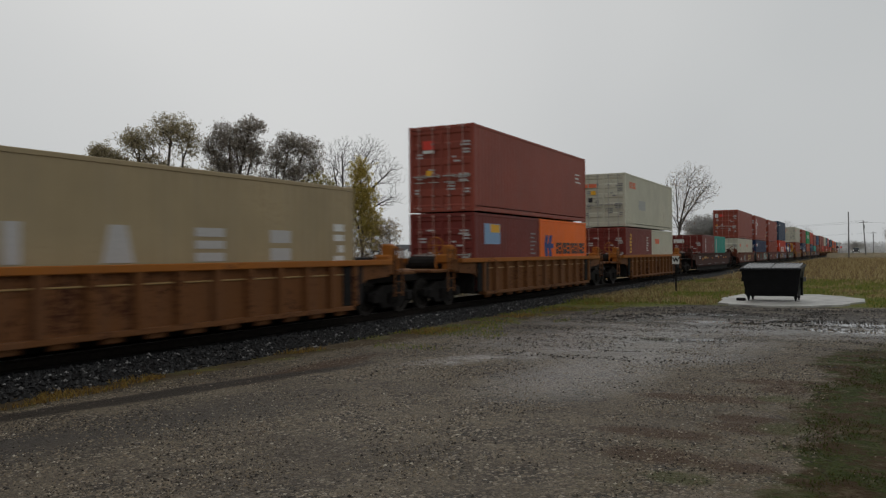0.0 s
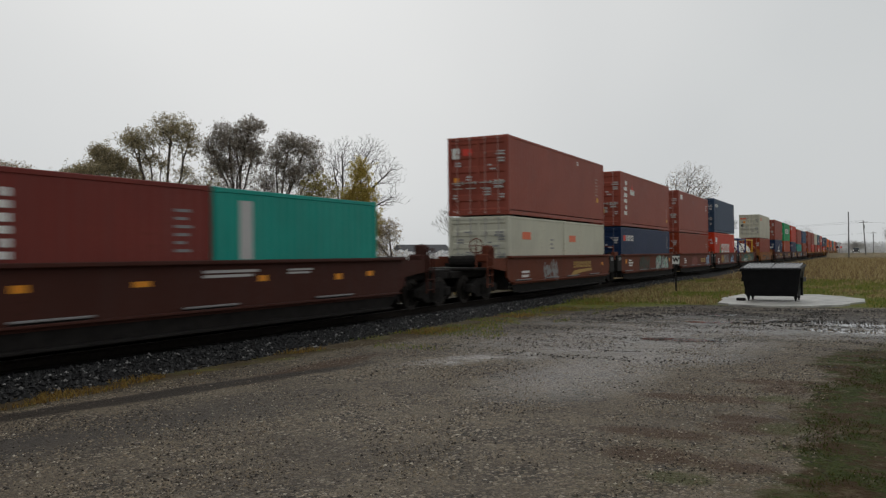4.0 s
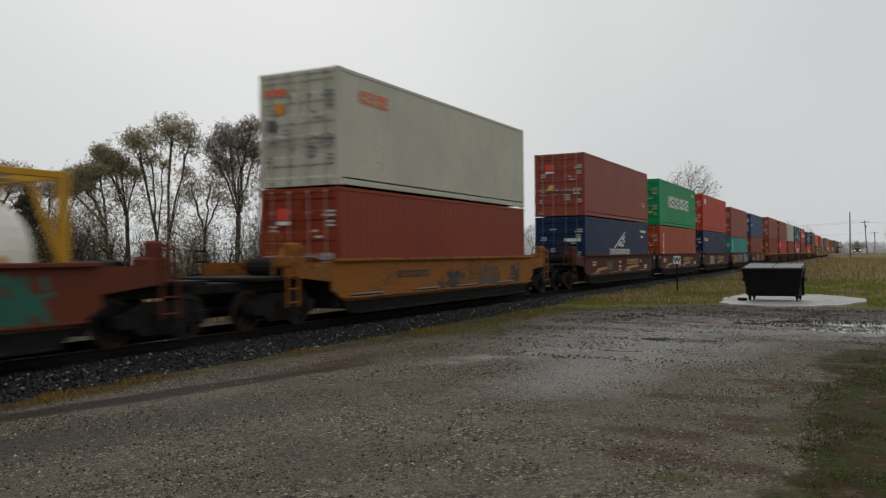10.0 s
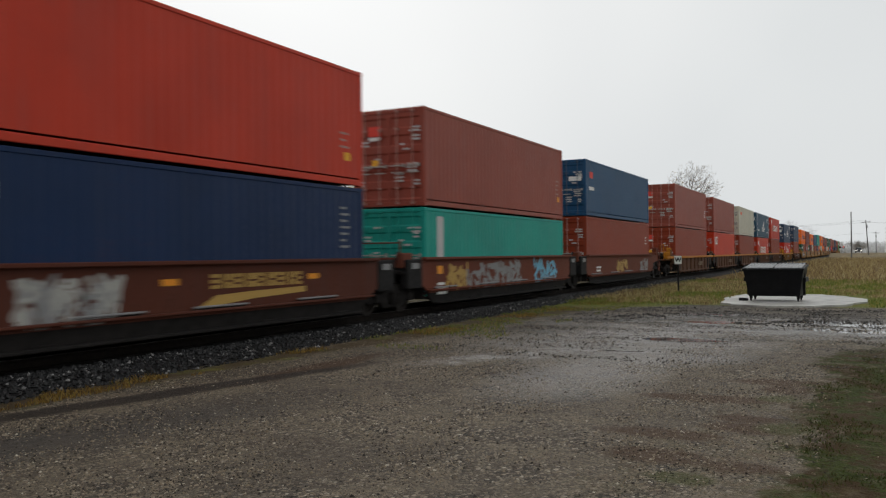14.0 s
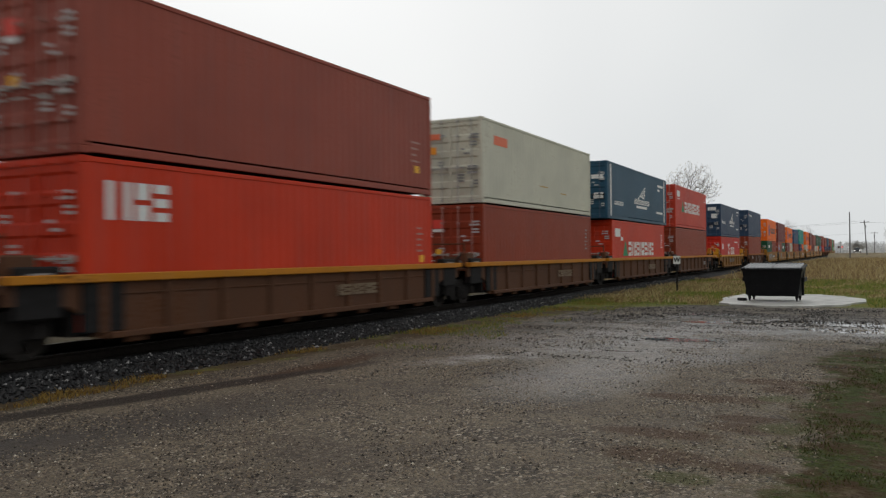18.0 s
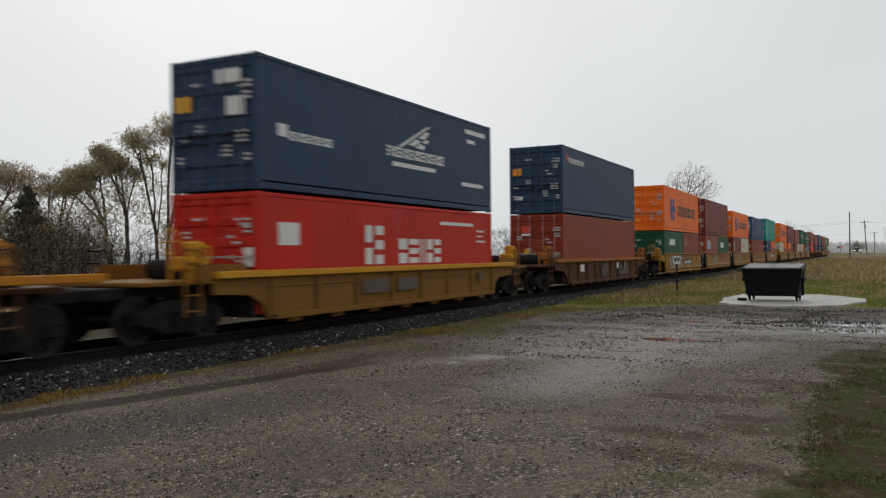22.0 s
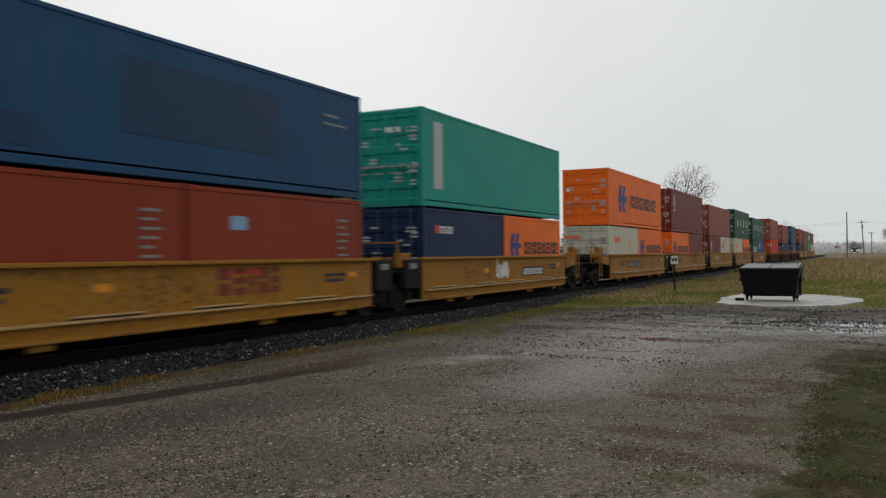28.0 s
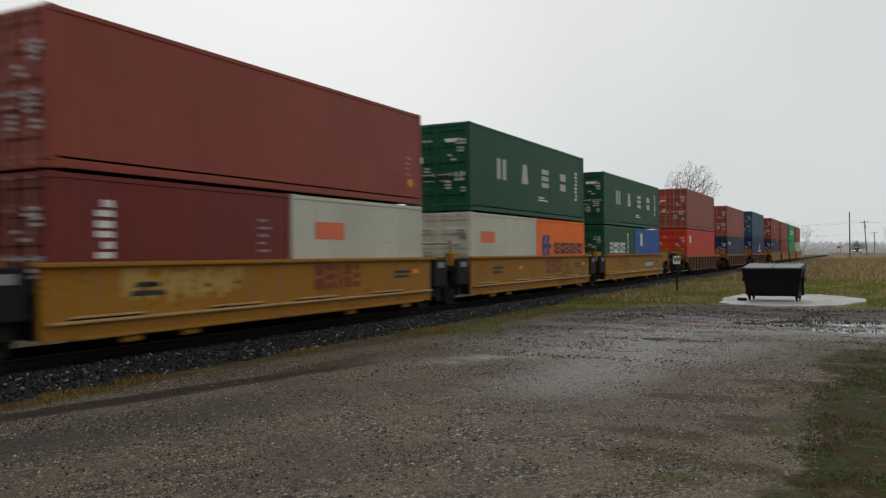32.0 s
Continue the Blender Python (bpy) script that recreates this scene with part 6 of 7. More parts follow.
part("body", flared(0.86, 1.02), BIN, dumpster)
part("top_rim", Shape().cbox(-0.79, -0.72, -1.04, 1.04, 1.11, 1.19, 0.012), BIN, dumpster)
part("lift_bar", Shape().tube((-0.78, 1.0, 1.10), (-0.82, 1.16, 1.10), 0.025, n=6), BIN, dumpster)
for sy in (-1, 1):
    part("side_rim", Shape().prism([(-0.76, 1.11), (-0.76, 1.19), (0.66, 1.32), (0.66, 1.24)], "y", sy * 1.01 - 0.03, sy * 1.01 + 0.03), BIN, dumpster)
    part("fork_pocket", Shape().cbox(-0.40, 0.5, sy * 1.01 - 0.05, sy * 1.01 + 0.05, 0.70, 0.86, 0.015), BIN, dumpster)
    part("side_brace", Shape().prism([(-0.05, 0.2), (0.05, 0.2), (0.05, 1.1), (-0.05, 1.1)], "y", sy * 0.96 - 0.04, sy * 0.96 + 0.04), BIN, dumpster)
    prof = []
    for i in range(8):
        a = -0.96 * (sy < 0) + 0.02 * (sy > 0) + i * 0.118
        prof += [(a, 0.0), (a + 0.036, 0.030), (a + 0.078, 0.030), (a + 0.114, 0.0)]
    k = len(prof)
    v = [(-0.84, y, z - 0.04) for y, z in prof] + [(-0.82, y, z + 0.0) for y, z in prof] + [(0.66, y, z + 0.15) for y, z in prof]
    lid = Shape().add([(x, y, z + 1.19) for x, y, z in v], [(r * k + i, r * k + i + 1, (r + 1) * k + i + 1, (r + 1) * k + i) for r in (0, 1) for i in range(k - 1)])
    part("lid", lid, LID, dumpster, "wet shiny ribbed lid")
    for sx in (-0.40, 0.48):
        leg = part("leg", Shape().cbox(sx - 0.05, sx + 0.05, sy * 0.80 - 0.05, sy * 0.80 + 0.05, 0.08, 0.21, 0.01), BIN, dumpster)
        part("caster", Shape().lathe(0, [(0.03, -0.03), (0.065, -0.025), (0.07, 0), (0.065, 0.025), (0.03, 0.03)], 12), BLACK, leg, place=pose(sx, sy * 0.80, 0.07))
part("hinge_bar", Shape().tube((0.67, -0.98, 1.35), (0.67, 0.98, 1.35), 0.025), BIN, dumpster)
solid("chock", Shape().cbox(-0.16, 0.16, -0.07, 0.07, 0, 0.10, 0.02), BLACK, "small dark block lying on the concrete pad", "block", place=pose(32.1, 4.0, 0.05, 0, 0, 70))

# ---------------------------------------------------------------- whistle post
post = thing("whistle_post", "white square sign with a black letter W on a dark post", "rail sign", place=pose(40.36, 7.98, 0.0, 0, 0, 11))
part("post", Shape().cbox(-0.03, 0.03, -0.04, 0.04, -0.3, 1.66, 0.008), BLACK, post)
plate_ob = part("sign_plate", Shape().cbox(-0.045, -0.032, -0.165, 0.165, 1.29, 1.67, 0.004), MARK["white"], post)
letter = bpy.data.curves.new("letter", "FONT")
letter.body, letter.size, letter.extrude, letter.offset = "W", 0.28, 0.001, 0.013
letter.align_x, letter.align_y = "CENTER", "CENTER"
holder = new("letter_holder", letter)
bpy.context.view_layer.update()
letter_mesh = bpy.data.meshes.new_from_object(holder.evaluated_get(bpy.context.evaluated_depsgraph_get()))
bpy.data.objects.remove(holder)
letter_mesh.materials.clear()
letter_mesh.materials.append(None)
part("letter", letter_mesh, MARK["black"], plate_ob, "black letter W", place=Matrix(((0, 0, -1, -0.048), (-1, 0, 0, 0), (0, 1, 0, 1.48), (0, 0, 0, 1))))

# ---------------------------------------------------------------- poles, wires, crossing
WOODPOLE = plain("weathered_pole_wood", (0.15, 0.145, 0.14), 0.85, 0.0, 0.25, 3.0)
WIRE = plain("dark_wire", (0.06, 0.06, 0.065), 0.6)


def utility_pole(x, y, height, lean, arm):
    p = thing("utility_pole", "weathered grey wooden utility pole in the field", "utility pole", "utility poles along the road", place=pose(x, y, 0, 0, lean, 0))
    part("shaft", Shape().tube((0, 0, -0.5), (0, 0, height), 0.17, 0.11, 10), WOODPOLE, p)
    if arm:
        part("crossarm", Shape().cbox(-0.06, 0.06, -1.2, 1.2, height - 0.65, height - 0.5, 0.01), WOODPOLE, p)
        for dy in (-1.1, -0.4, 0.4, 1.1):
            part("insulator", Shape().tube((0, dy, height - 0.5), (0, dy, height - 0.32), 0.05, 0.04, 8), MARK["grey"], p)
        part("transformer", Shape().tube((-0.3, 0, height - 2.2), (-0.3, 0, height - 1.3), 0.22, n=12), MARK["grey"], p)
    return p


utility_pole(200.5, 2.6, 10.3, 0.0, False)
utility_pole(258.3, -0.95, 10.3, 0, True).rotation_euler = (radians(-4.0), 0, radians(25))
utility_pole(372.0, -4.0, 9.4, 0, True)


def cable(a, b, sag, name="power_line"):
    s = Shape()
    a, b = Vector(a), Vector(b)
    pts = [a.lerp(b, i / 12) - Vector((0, 0, sag * 4 * (i / 12) * (1 - i / 12))) for i in range(13)]
    for p, q in zip(pts, pts[1:]):
        s.tube(p, q, 0.016, n=4, caps=False)
    return solid(name, s, WIRE, "thin dark power line sagging between poles", "power line", "power lines over the field")


cable((258.3, -0.75, 9.7), (262.0, 60.0, 9.9), 1.0)
cable((258.3, -0.75, 9.7), (255.0, -60.0, 9.9), 1.0)
cable((258.3, 0.2, 10.2), (262.0, 61.0, 10.3), 1.3)
cable((372.0, -4.0, 9.0), (380.0, 80.0, 9.0), 1.2)

LAMP = bpy.data.materials.new("red_signal_lamp")
LAMP.use_nodes = True
LAMP.node_tree.nodes["Principled BSDF"].inputs["Emission Color"].default_value = (1.0, 0.10, 0.06, 1)
LAMP.node_tree.nodes["Principled BSDF"].inputs["Emission Strength"].default_value = 1.8
BEAM = bpy.data.materials.new("white_headlamp")
BEAM.use_nodes = True
BEAM.node_tree.nodes["Principled BSDF"].inputs["Emission Color"].default_value = (1.0, 0.95, 0.85, 1)
BEAM.node_tree.nodes["Principled BSDF"].inputs["Emission Strength"].default_value = 2.0


def crossing_signal(x, y, lit):
    p = thing("crossing_signal", "grade crossing signal mast with paired red lamps", "crossing signal", "crossing signals", place=pose(x, y, 0))
    part("mast", Shape().tube((0, 0, 0), (0, 0, 4.6), 0.07, n=8), MARK["grey"], p)
    for k in (-1, 1):
        arm = Shape().cbox(-0.02, 0.02, -0.75, 0.75, -0.11, 0.11, 0.01)
        part("crossbuck", arm, MARK["white"], p, place=pose(-0.12, 0, 3.9, 45 * k, 0, 0))
        hood = part("lamp_disc", Shape().tube((-0.14, 0.45 * k, 2.9), (-0.10, 0.45 * k, 2.9), 0.32, n=16), BLACK, p)
        part("lens", Shape().tube((-0.19, 0.45 * k, 2.9), (-0.145, 0.45 * k, 2.9), 0.16, n=12), LAMP if lit == k else MARK["brownred"], hood)
    return p


crossing_signal(264.0, 5.9, -1)
crossing_signal(275.0, 19.5, 1)
BANK = plain("dry_grass_bank", (0.20, 0.155, 0.085), 0.9, 0.0, 0.35, 0.8)
solid("road_bank", Shape().prism([(255.0, -0.1), (261.0, 1.15), (281.0, 1.15), (287.0, -0.1)], "y", -260.0, 9.0), BANK, "low grassy bank under the far crossing road", "bank", kind="structure")
CARPAINT = plain("dark_car_paint", (0.03, 0.032, 0.036), 0.3, 0.2)
GLASS = plain("dark_car_glass", (0.02, 0.024, 0.028), 0.08)
car = thing("parked_car", "dark car with lit headlamps on the far road", "car", place=pose(268.5, 1.6, 1.15, 0, 0, 180))
part("body", Shape().prism([(-2.2, 0.35), (-2.25, 0.75), (-1.2, 0.95), (2.0, 1.0), (2.2, 0.8), (2.2, 0.35)], "y", -0.88, 0.88), CARPAINT, car)
part("cabin", Shape().prism([(-0.9, 0.95), (-0.2, 1.5), (1.2, 1.52), (1.9, 1.0)], "y", -0.76, 0.76), GLASS, car)
for sx in (-1.4, 1.35):
    for sy in (-0.8, 0.8):
        part("wheel", Shape().lathe(0, [(0.18, -0.1), (0.33, -0.1), (0.33, 0.1), (0.18, 0.1)], 16), BLACK, car, place=pose(sx, sy, 0.33))
for sy in (-0.62, 0.62):
    part("headlamp", Shape().cbox(2.17, 2.24, sy - 0.16, sy + 0.16, 0.66, 0.82, 0.02), BEAM, car, "lit headlamp")

# ---------------------------------------------------------------- far house
SIDING = plain("grey_house_siding", (0.30, 0.30, 0.30), 0.8, 0.0, 0.08, 2.0)
SHINGLE = plain("dark_grey_shingle", (0.09, 0.09, 0.095), 0.85, 0.0, 0.2, 2.0)


def house(x, y, turn, w, d, h, label):
    p = thing("house", label, "house", "far houses beyond the trees", place=pose(x, y, 0, 0, 0, turn))
    part("wall", Shape().box(-w / 2, w / 2, -d / 2, d / 2, 0, h), SIDING, p)
    part("roof", Shape().prism([(-d / 2 - 0.4, h), (d / 2 + 0.4, h), (0, h + d * 0.32)], "x", -w / 2 - 0.3, w / 2 + 0.3), SHINGLE, p)
    for i in range(3):
        win = part("window", Shape().box(-0.5, 0.5, -0.03, 0.03, 0, 1.1), MARK["white"], p, place=pose(-w * 0.32 + i * w * 0.32, -d / 2 - 0.03, 1.2))
        part("pane", Shape().box(-0.42, 0.42, -0.02, 0.02, 0.08, 1.02), GLASS, win, place=pose(0, -0.04, 0))
    return p


house(176.0, 95.4, -35, 12, 6, 2.4, "low grey house with a dark roof behind bare trees")
house(192.0, 101.6, -30, 10, 6, 2.6, "grey house with a pitched roof behind bare trees")

# ---------------------------------------------------------------- trees
BARK = plain("grey_brown_bark", (0.12, 0.105, 0.09), 0.9, 0.0, 0.3, 4.0)
# tone raised a little to carry the fog over the tree row
DARKBARK = plain("dark_wet_bark", (0.10, 0.088, 0.078), 0.9, 0.0, 0.3, 4.0, shine=0.15)
# far trees: mist is put into the bark's pale colour
FARBARK = plain("mist_tint_bark", (0.42, 0.415, 0.41), 0.9, 0.0, 0.15, 4.0)


def grow(rnd, height, trunks, levels, wide, droop=0.0):
    """Limbs as (a, b, ra, rb) and the ends of the finest twigs."""
    limbs, tips = [], []

    def branch(p, d, length, r, level):
        steps = 3 if level < 2 else 2
        for i in range(steps):
            q = p + d * (length / steps)
            r2 = r * (0.82 if level else 0.86)
            limbs.append((p, q, r, r2, level))
            d = (d + Vector((rnd.uniform(-1, 1), rnd.uniform(-1, 1), rnd.uniform(-0.4, 0.8) - droop * level)) * 0.22).normalized()
            p, r = q, r2
            if level and level < levels and rnd.random() < 0.62:
                kick(p, d, length * rnd.uniform(0.45, 0.65), r * 0.55, level + 1, 0.9)
        if level >= levels:
            tips.append(p)
            return
        k = 3 if rnd.random() < 0.45 else 2
        turn = rnd.uniform(0, 2 * math.pi)
        u = d.orthogonal().normalized()
        w = d.cross(u)
        for i in range(k):
            a = turn + 2 * math.pi * i / k + rnd.uniform(-0.5, 0.5)
            side = (u * math.cos(a) + w * math.sin(a)) * rnd.uniform(0.36, 0.72) * wide + Vector((0, 0, 0.06))
            branch(p, (d + side).normalized(), length * rnd.uniform(0.60, 0.80), max(r * rnd.uniform(0.62, 0.8), 0.012), level + 1)

    def kick(p, d, length, r, level, amount):
        side = Vector((rnd.uniform(-1, 1), rnd.uniform(-1, 1), rnd.uniform(-0.3, 0.5)))
        branch(p, (d + side * amount).normalized(), length, max(r, 0.012), level)

    for k in range(trunks):
        a = 2 * math.pi * (k + rnd.random() * 0.6) / trunks
        lean = 0.10 if trunks == 1 else 0.28
        d = Vector((math.cos(a) * lean, math.sin(a) * lean, 1)).normalized()
        branch(Vector((0.25 * math.cos(a), 0.25 * math.sin(a), -0.2)) if trunks > 1 else Vector((0, 0, -0.2)), d, height * rnd.uniform(0.30, 0.36), height * (0.016 if trunks > 1 else 0.022), 0)
    top = max(b.z for _, b, _, _, _ in limbs)
    k = height / top
    return [(a * k, b * k, r0, r1, lv) for a, b, r0, r1, lv in limbs], [t * k for t in tips]


def leaf_mesh(name, rnd_seed, tips, per, size, loose, material, low=0.0):
    rr = np.random.RandomState(rnd_seed)
    t = np.array([tuple(p) for p in tips])
    t = np.repeat(t, per, 0)
    t = t + np.clip(rr.normal(0, loose, t.shape), -1.5 * loose, 1.5 * loose)
    t = t[t[:, 2] > low]
    k = len(t)
    a = rr.normal(size=(k, 3))
    a /= np.linalg.norm(a, axis=1)[:, None]
    b = np.cross(a, rr.normal(size=(k, 3)))
    b /= np.linalg.norm(b, axis=1)[:, None]
    s = size * rr.uniform(0.5, 1.3, (k, 1))
    v = np.stack([t - a * s, t + b * s * 0.55, t + a * s, t - b * s * 0.55], 1).reshape(-1, 3)
    me = bpy.data.meshes.new(name)
    me.from_pydata(v, [], np.arange(4 * k).reshape(-1, 4))
    me.materials.append(material)
    return me


def tree(seed, x, y, height, trunks, levels, wide, label, leaf=None, per=3, size=0.12, loose=0.25, bark=None, droop=0.0, sides=4):
    rnd = random.Random(seed)
    limbs, tips = grow(rnd, height, trunks, levels, wide, droop)
    t = thing("tree", label, "tree", place=pose(x, y, 0, 0, 0, rnd.uniform(0, 360)))
    for name, lo, hi in (("trunk", 0, 1), ("limb", 1, 3), ("twig_work", 3, 99)):
        s = Shape()
        for a, b, r0, r1, lv in limbs:
            if lo <= lv < hi:
                s.tube(a, b, r0, r1, 7 if lv == 0 else (sides if lv < 3 else 3), caps=False)
        me = bpy.data.meshes.new(name)
        me.from_pydata(s.v, [], s.f)
        me.materials.append(None)
        ob = part(name, me, bark or BARK, t)
        if lo:
            ob["kind"] = "stuff"
    if leaf:
        ob = new("crown", leaf_mesh("crown", seed, tips, per, size, loose, leaf, height * 0.2))
        ob.parent = t
        ob["label"] = "thin crown of small late leaves"
    return t


# leaf colours lifted to stand for the fog before the trees
OLIVE = island_material("olive_brown_leaves", [(0.0, (0.25, 0.21, 0.13)), (0.5, (0.39, 0.335, 0.205)), (1.0, (0.52, 0.45, 0.28))])
GREYLEAF = island_material("grey_brown_leaves", [(0.0, (0.24, 0.21, 0.18)), (0.6, (0.35, 0.31, 0.265)), (1.0, (0.46, 0.41, 0.33))])
GOLD = island_material("yellow_green_leaves", [(0.0, (0.34, 0.27, 0.07)), (0.5, (0.55, 0.44, 0.11)), (1.0, (0.68, 0.57, 0.20))])
DULLGOLD = island_material("olive_yellow_leaves", [(0.0, (0.25, 0.21, 0.07)), (1.0, (0.44, 0.375, 0.14))])
RUSSET = island_material("russet_leaves", [(0.0, (0.26, 0.205, 0.135)), (0.6, (0.40, 0.31, 0.20)), (1.0, (0.52, 0.41, 0.25))])
PINE = island_material("dark_conifer_needles", [(0.0, (0.075, 0.072, 0.055)), (1.0, (0.15, 0.135, 0.095))])
# mist mixed into the leaf colour of the far trees
MISTLEAF = island_material("mist_tint_leaves", [(0.0, (0.42, 0.415, 0.40)), (1.0, (0.55, 0.54, 0.52))])

def crowned_tree(seed, x, y, label, stems, clumps, count, leaf=None, per=0, bark=None):
    """A tree whose twigs fill rounded clumps. stems: where they stand along the row; clumps: (along, up, half width, half height)."""
    rs = np.random.RandomState(seed)
    low = min(cz - h for _, cz, _, h in clumps)
    fork = max(0.25 * max(cz for _, cz, _, _ in clumps), 0.62 * low) if len(stems) == 1 else 0.30 * low
    pts, parent = [], []

    def chain(a, b, steps, first, bow):
        k = first
        a, b = np.array(a, float), np.array(b, float)
        for i in range(1, steps + 1):
            t = i / steps
            p = a + (b - a) * np.array([t ** bow, t ** bow, t]) + rs.normal(0, 0.06, 3) * (i < steps)
            pts.append(p)
            parent.append(k)
            k = len(pts) - 1
        return k

    feet = []
    for sx in stems:
        foot = np.array([sx, rs.uniform(-0.4, 0.4) * (len(stems) > 1), -0.2])
        pts.append(foot)
        parent.append(-1)
        feet.append(chain(foot, foot + [rs.uniform(-0.25, 0.25), 0, fork + 0.2], 4, len(pts) - 1, 1.0))
    centres = []
    for cx, cz, w, h in clumps:
        cy = rs.uniform(-0.9, 0.9)
        centres.append((cx, cy, cz, w, 0.85 * w, h))
        k = min(feet, key=lambda q: abs(pts[q][0] - cx))
        chain(pts[k], (cx, cy, cz), 6, k, rs.uniform(1.0, 1.7))
    vol = np.array([w * w * h for _, _, _, w, _, h in centres]) ** 0.75
    cloud = []
    for c, share in zip(centres, vol / vol.sum()):
        d = rs.normal(size=(int(count * share), 3))
        d /= np.linalg.norm(d, axis=1)[:, None]
        d *= rs.uniform(0.0, 1.0, (len(d), 1)) ** 0.5 * (1 + 0.10 * rs.normal(size=(len(d), 1)))
        cloud.append(np.array(c[:3]) + d * np.array(c[3:]) * np.array([1.0, 1.0, 1.06]))
    # sparse twigs all along the limbs
    limbs = np.array([p for p in pts if p[2] > 1.1 * fork])
    pick = limbs[rs.randint(0, len(limbs), int(0.40 * count))]
    cloud.append(pick + rs.normal(0, 1, pick.shape) * np.array([0.65, 0.65, 0.5]))
    cloud = np.concatenate(cloud)
    cloud = cloud[cloud[:, 2] > 0.3]
    base = len(pts)
    way = np.zeros(base + len(cloud))
    for i in range(base):
        way[i] = 0 if parent[i] < 0 else way[parent[i]] + np.linalg.norm(pts[i] - pts[parent[i]])
    # join the twigs one by one to the nearest limb, favouring short ways to the ground
    best, link = np.full(len(cloud), 1e9), np.zeros(len(cloud), int)

    def offer(k, p):
        gap = np.linalg.norm(cloud - p, axis=1)
        cost = gap + 0.30 * (way[k] + gap) + 1.2 * np.maximum(0, p[2] - cloud[:, 2])
        closer = cost < best
        best[closer], link[closer] = cost[closer], k

    for i in range(base):
        if pts[i][2] > 0.8 * fork:
            offer(i, pts[i])
    left = np.ones(len(cloud), bool)
    for _ in range(len(cloud)):
        i = int(np.argmin(np.where(left, best, 1e9)))
        left[i] = False
        k = link[i]
        pts.append(cloud[i])
        parent.append(k)
        way[len(pts) - 1] = way[k] + np.linalg.norm(cloud[i] - pts[k])
        offer(len(pts) - 1, cloud[i])
    # thickness grows with the twigs that a limb carries
    area = np.zeros(len(pts))
    for i in range(len(pts) - 1, -1, -1):
        area[i] = max(area[i], 0.0075 ** 2.1)
        if parent[i] >= 0:
            area[parent[i]] += area[i]
    thick = area ** (1 / 2.1)
    t = thing("tree", label, "tree", place=pose(x, y, 0, 0, 0, -63))
    work = {"trunk": Shape(), "limb": Shape(), "twig_work": Shape()}
    tips = []
    for i, k in enumerate(parent):
        if k < 0:
            continue
        r = thick[i]
        name = "trunk" if i < base and pts[i][2] <= fork + 0.3 else "limb" if r > 0.03 else "twig_work"
        work[name].tube(pts[k], pts[i], min(thick[k], r * 1.35), r, 7 if name == "trunk" else 5 if name == "limb" else 3, caps=False)
        if r < 0.014 and i >= base:
            tips.append(pts[i])
    for name, s in work.items():
        me = bpy.data.meshes.new(name)
        me.from_pydata(s.v, [], s.f)
        me.materials.append(None)
        ob = part(name, me, bark or DARKBARK, t)
        if name != "trunk":
            ob["kind"] = "stuff"
    if leaf:
        ob = new("crown", leaf_mesh("crown", seed, tips, per, 0.075, 0.13, leaf, 0.3))
        ob.parent = t
        ob["label"] = "thin crown of small late leaves"
    return t


crowned_tree(101, 41.8, 61.1, "multi-stemmed tree with russet late leaves", (0.0,), ((1.56, 8.15, 2.13, 1.28), (-0.22, 8.37, 2.13, 1.28), (2.67, 7.04, 1.17, 1.02)), 1430, RUSSET, 7)
crowned_tree(102, 46.4, 60.2, "slim-stemmed tree with olive and russet late leaves", (-0.31, 0.31), ((-0.16, 7.77, 1.13, 1.08), (1.48, 8.38, 1.24, 0.86), (1.39, 7.54, 1.13, 0.54), (2.89, 9.04, 0.79, 0.54)), 1100, OLIVE, 7)
crowned_tree(103, 47.2, 54.4, "leaning tree with a flat olive-brown late crown", (0.0,), ((-2.28, 8.56, 1.53, 0.89), (-0.68, 8.79, 1.21, 0.73), (-3.29, 7.33, 1.1, 0.63), (-1.73, 7.56, 1.21, 0.52)), 1320, OLIVE, 8)
crowned_tree(104, 49.0, 54.1, "forked tree leaning over with olive-brown late leaves", (0.0,), ((-1.63, 9.87, 1.57, 0.97), (-0.47, 9.31, 1.12, 0.97), (0.61, 8.75, 0.67, 0.64), (-2.1, 10.61, 0.9, 0.54)), 1320, OLIVE, 8)
crowned_tree(105, 50.3, 51.5, "tall vase-shaped tree with open olive-brown clumps", (-0.33, 0.33), ((0.61, 12.36, 2.24, 1.39), (-1.82, 11.33, 1.79, 1.18), (-2.85, 11.61, 1.01, 0.75), (2.29, 11.33, 1.01, 1.5), (-0.19, 9.65, 0.67, 0.43), (1.82, 8.9, 0.78, 0.54), (-1.17, 9.98, 1.12, 0.64)), 2200, OLIVE, 6)
crowned_tree(106, 51.0, 48.0, "small forked tree with sparse olive leaves", (0.0,), ((-0.78, 7.2, 1.1, 1.32), (0.69, 7.66, 0.99, 1.48), (1.42, 6.61, 0.77, 0.95)), 924, OLIVE, 3)
crowned_tree(107, 55.1, 47.9, "tall straight tree with dense grey-brown late crown", (0.0,), ((-1.11, 12.42, 1.22, 1.06), (1.41, 12.81, 1.45, 0.89), (-1.99, 11.21, 1.16, 1.0), (0.34, 11.45, 1.63, 1.23), (-1.11, 9.71, 1.45, 1.11), (1.6, 10.73, 1.16, 1.39)), 2420, GREYLEAF, 8)
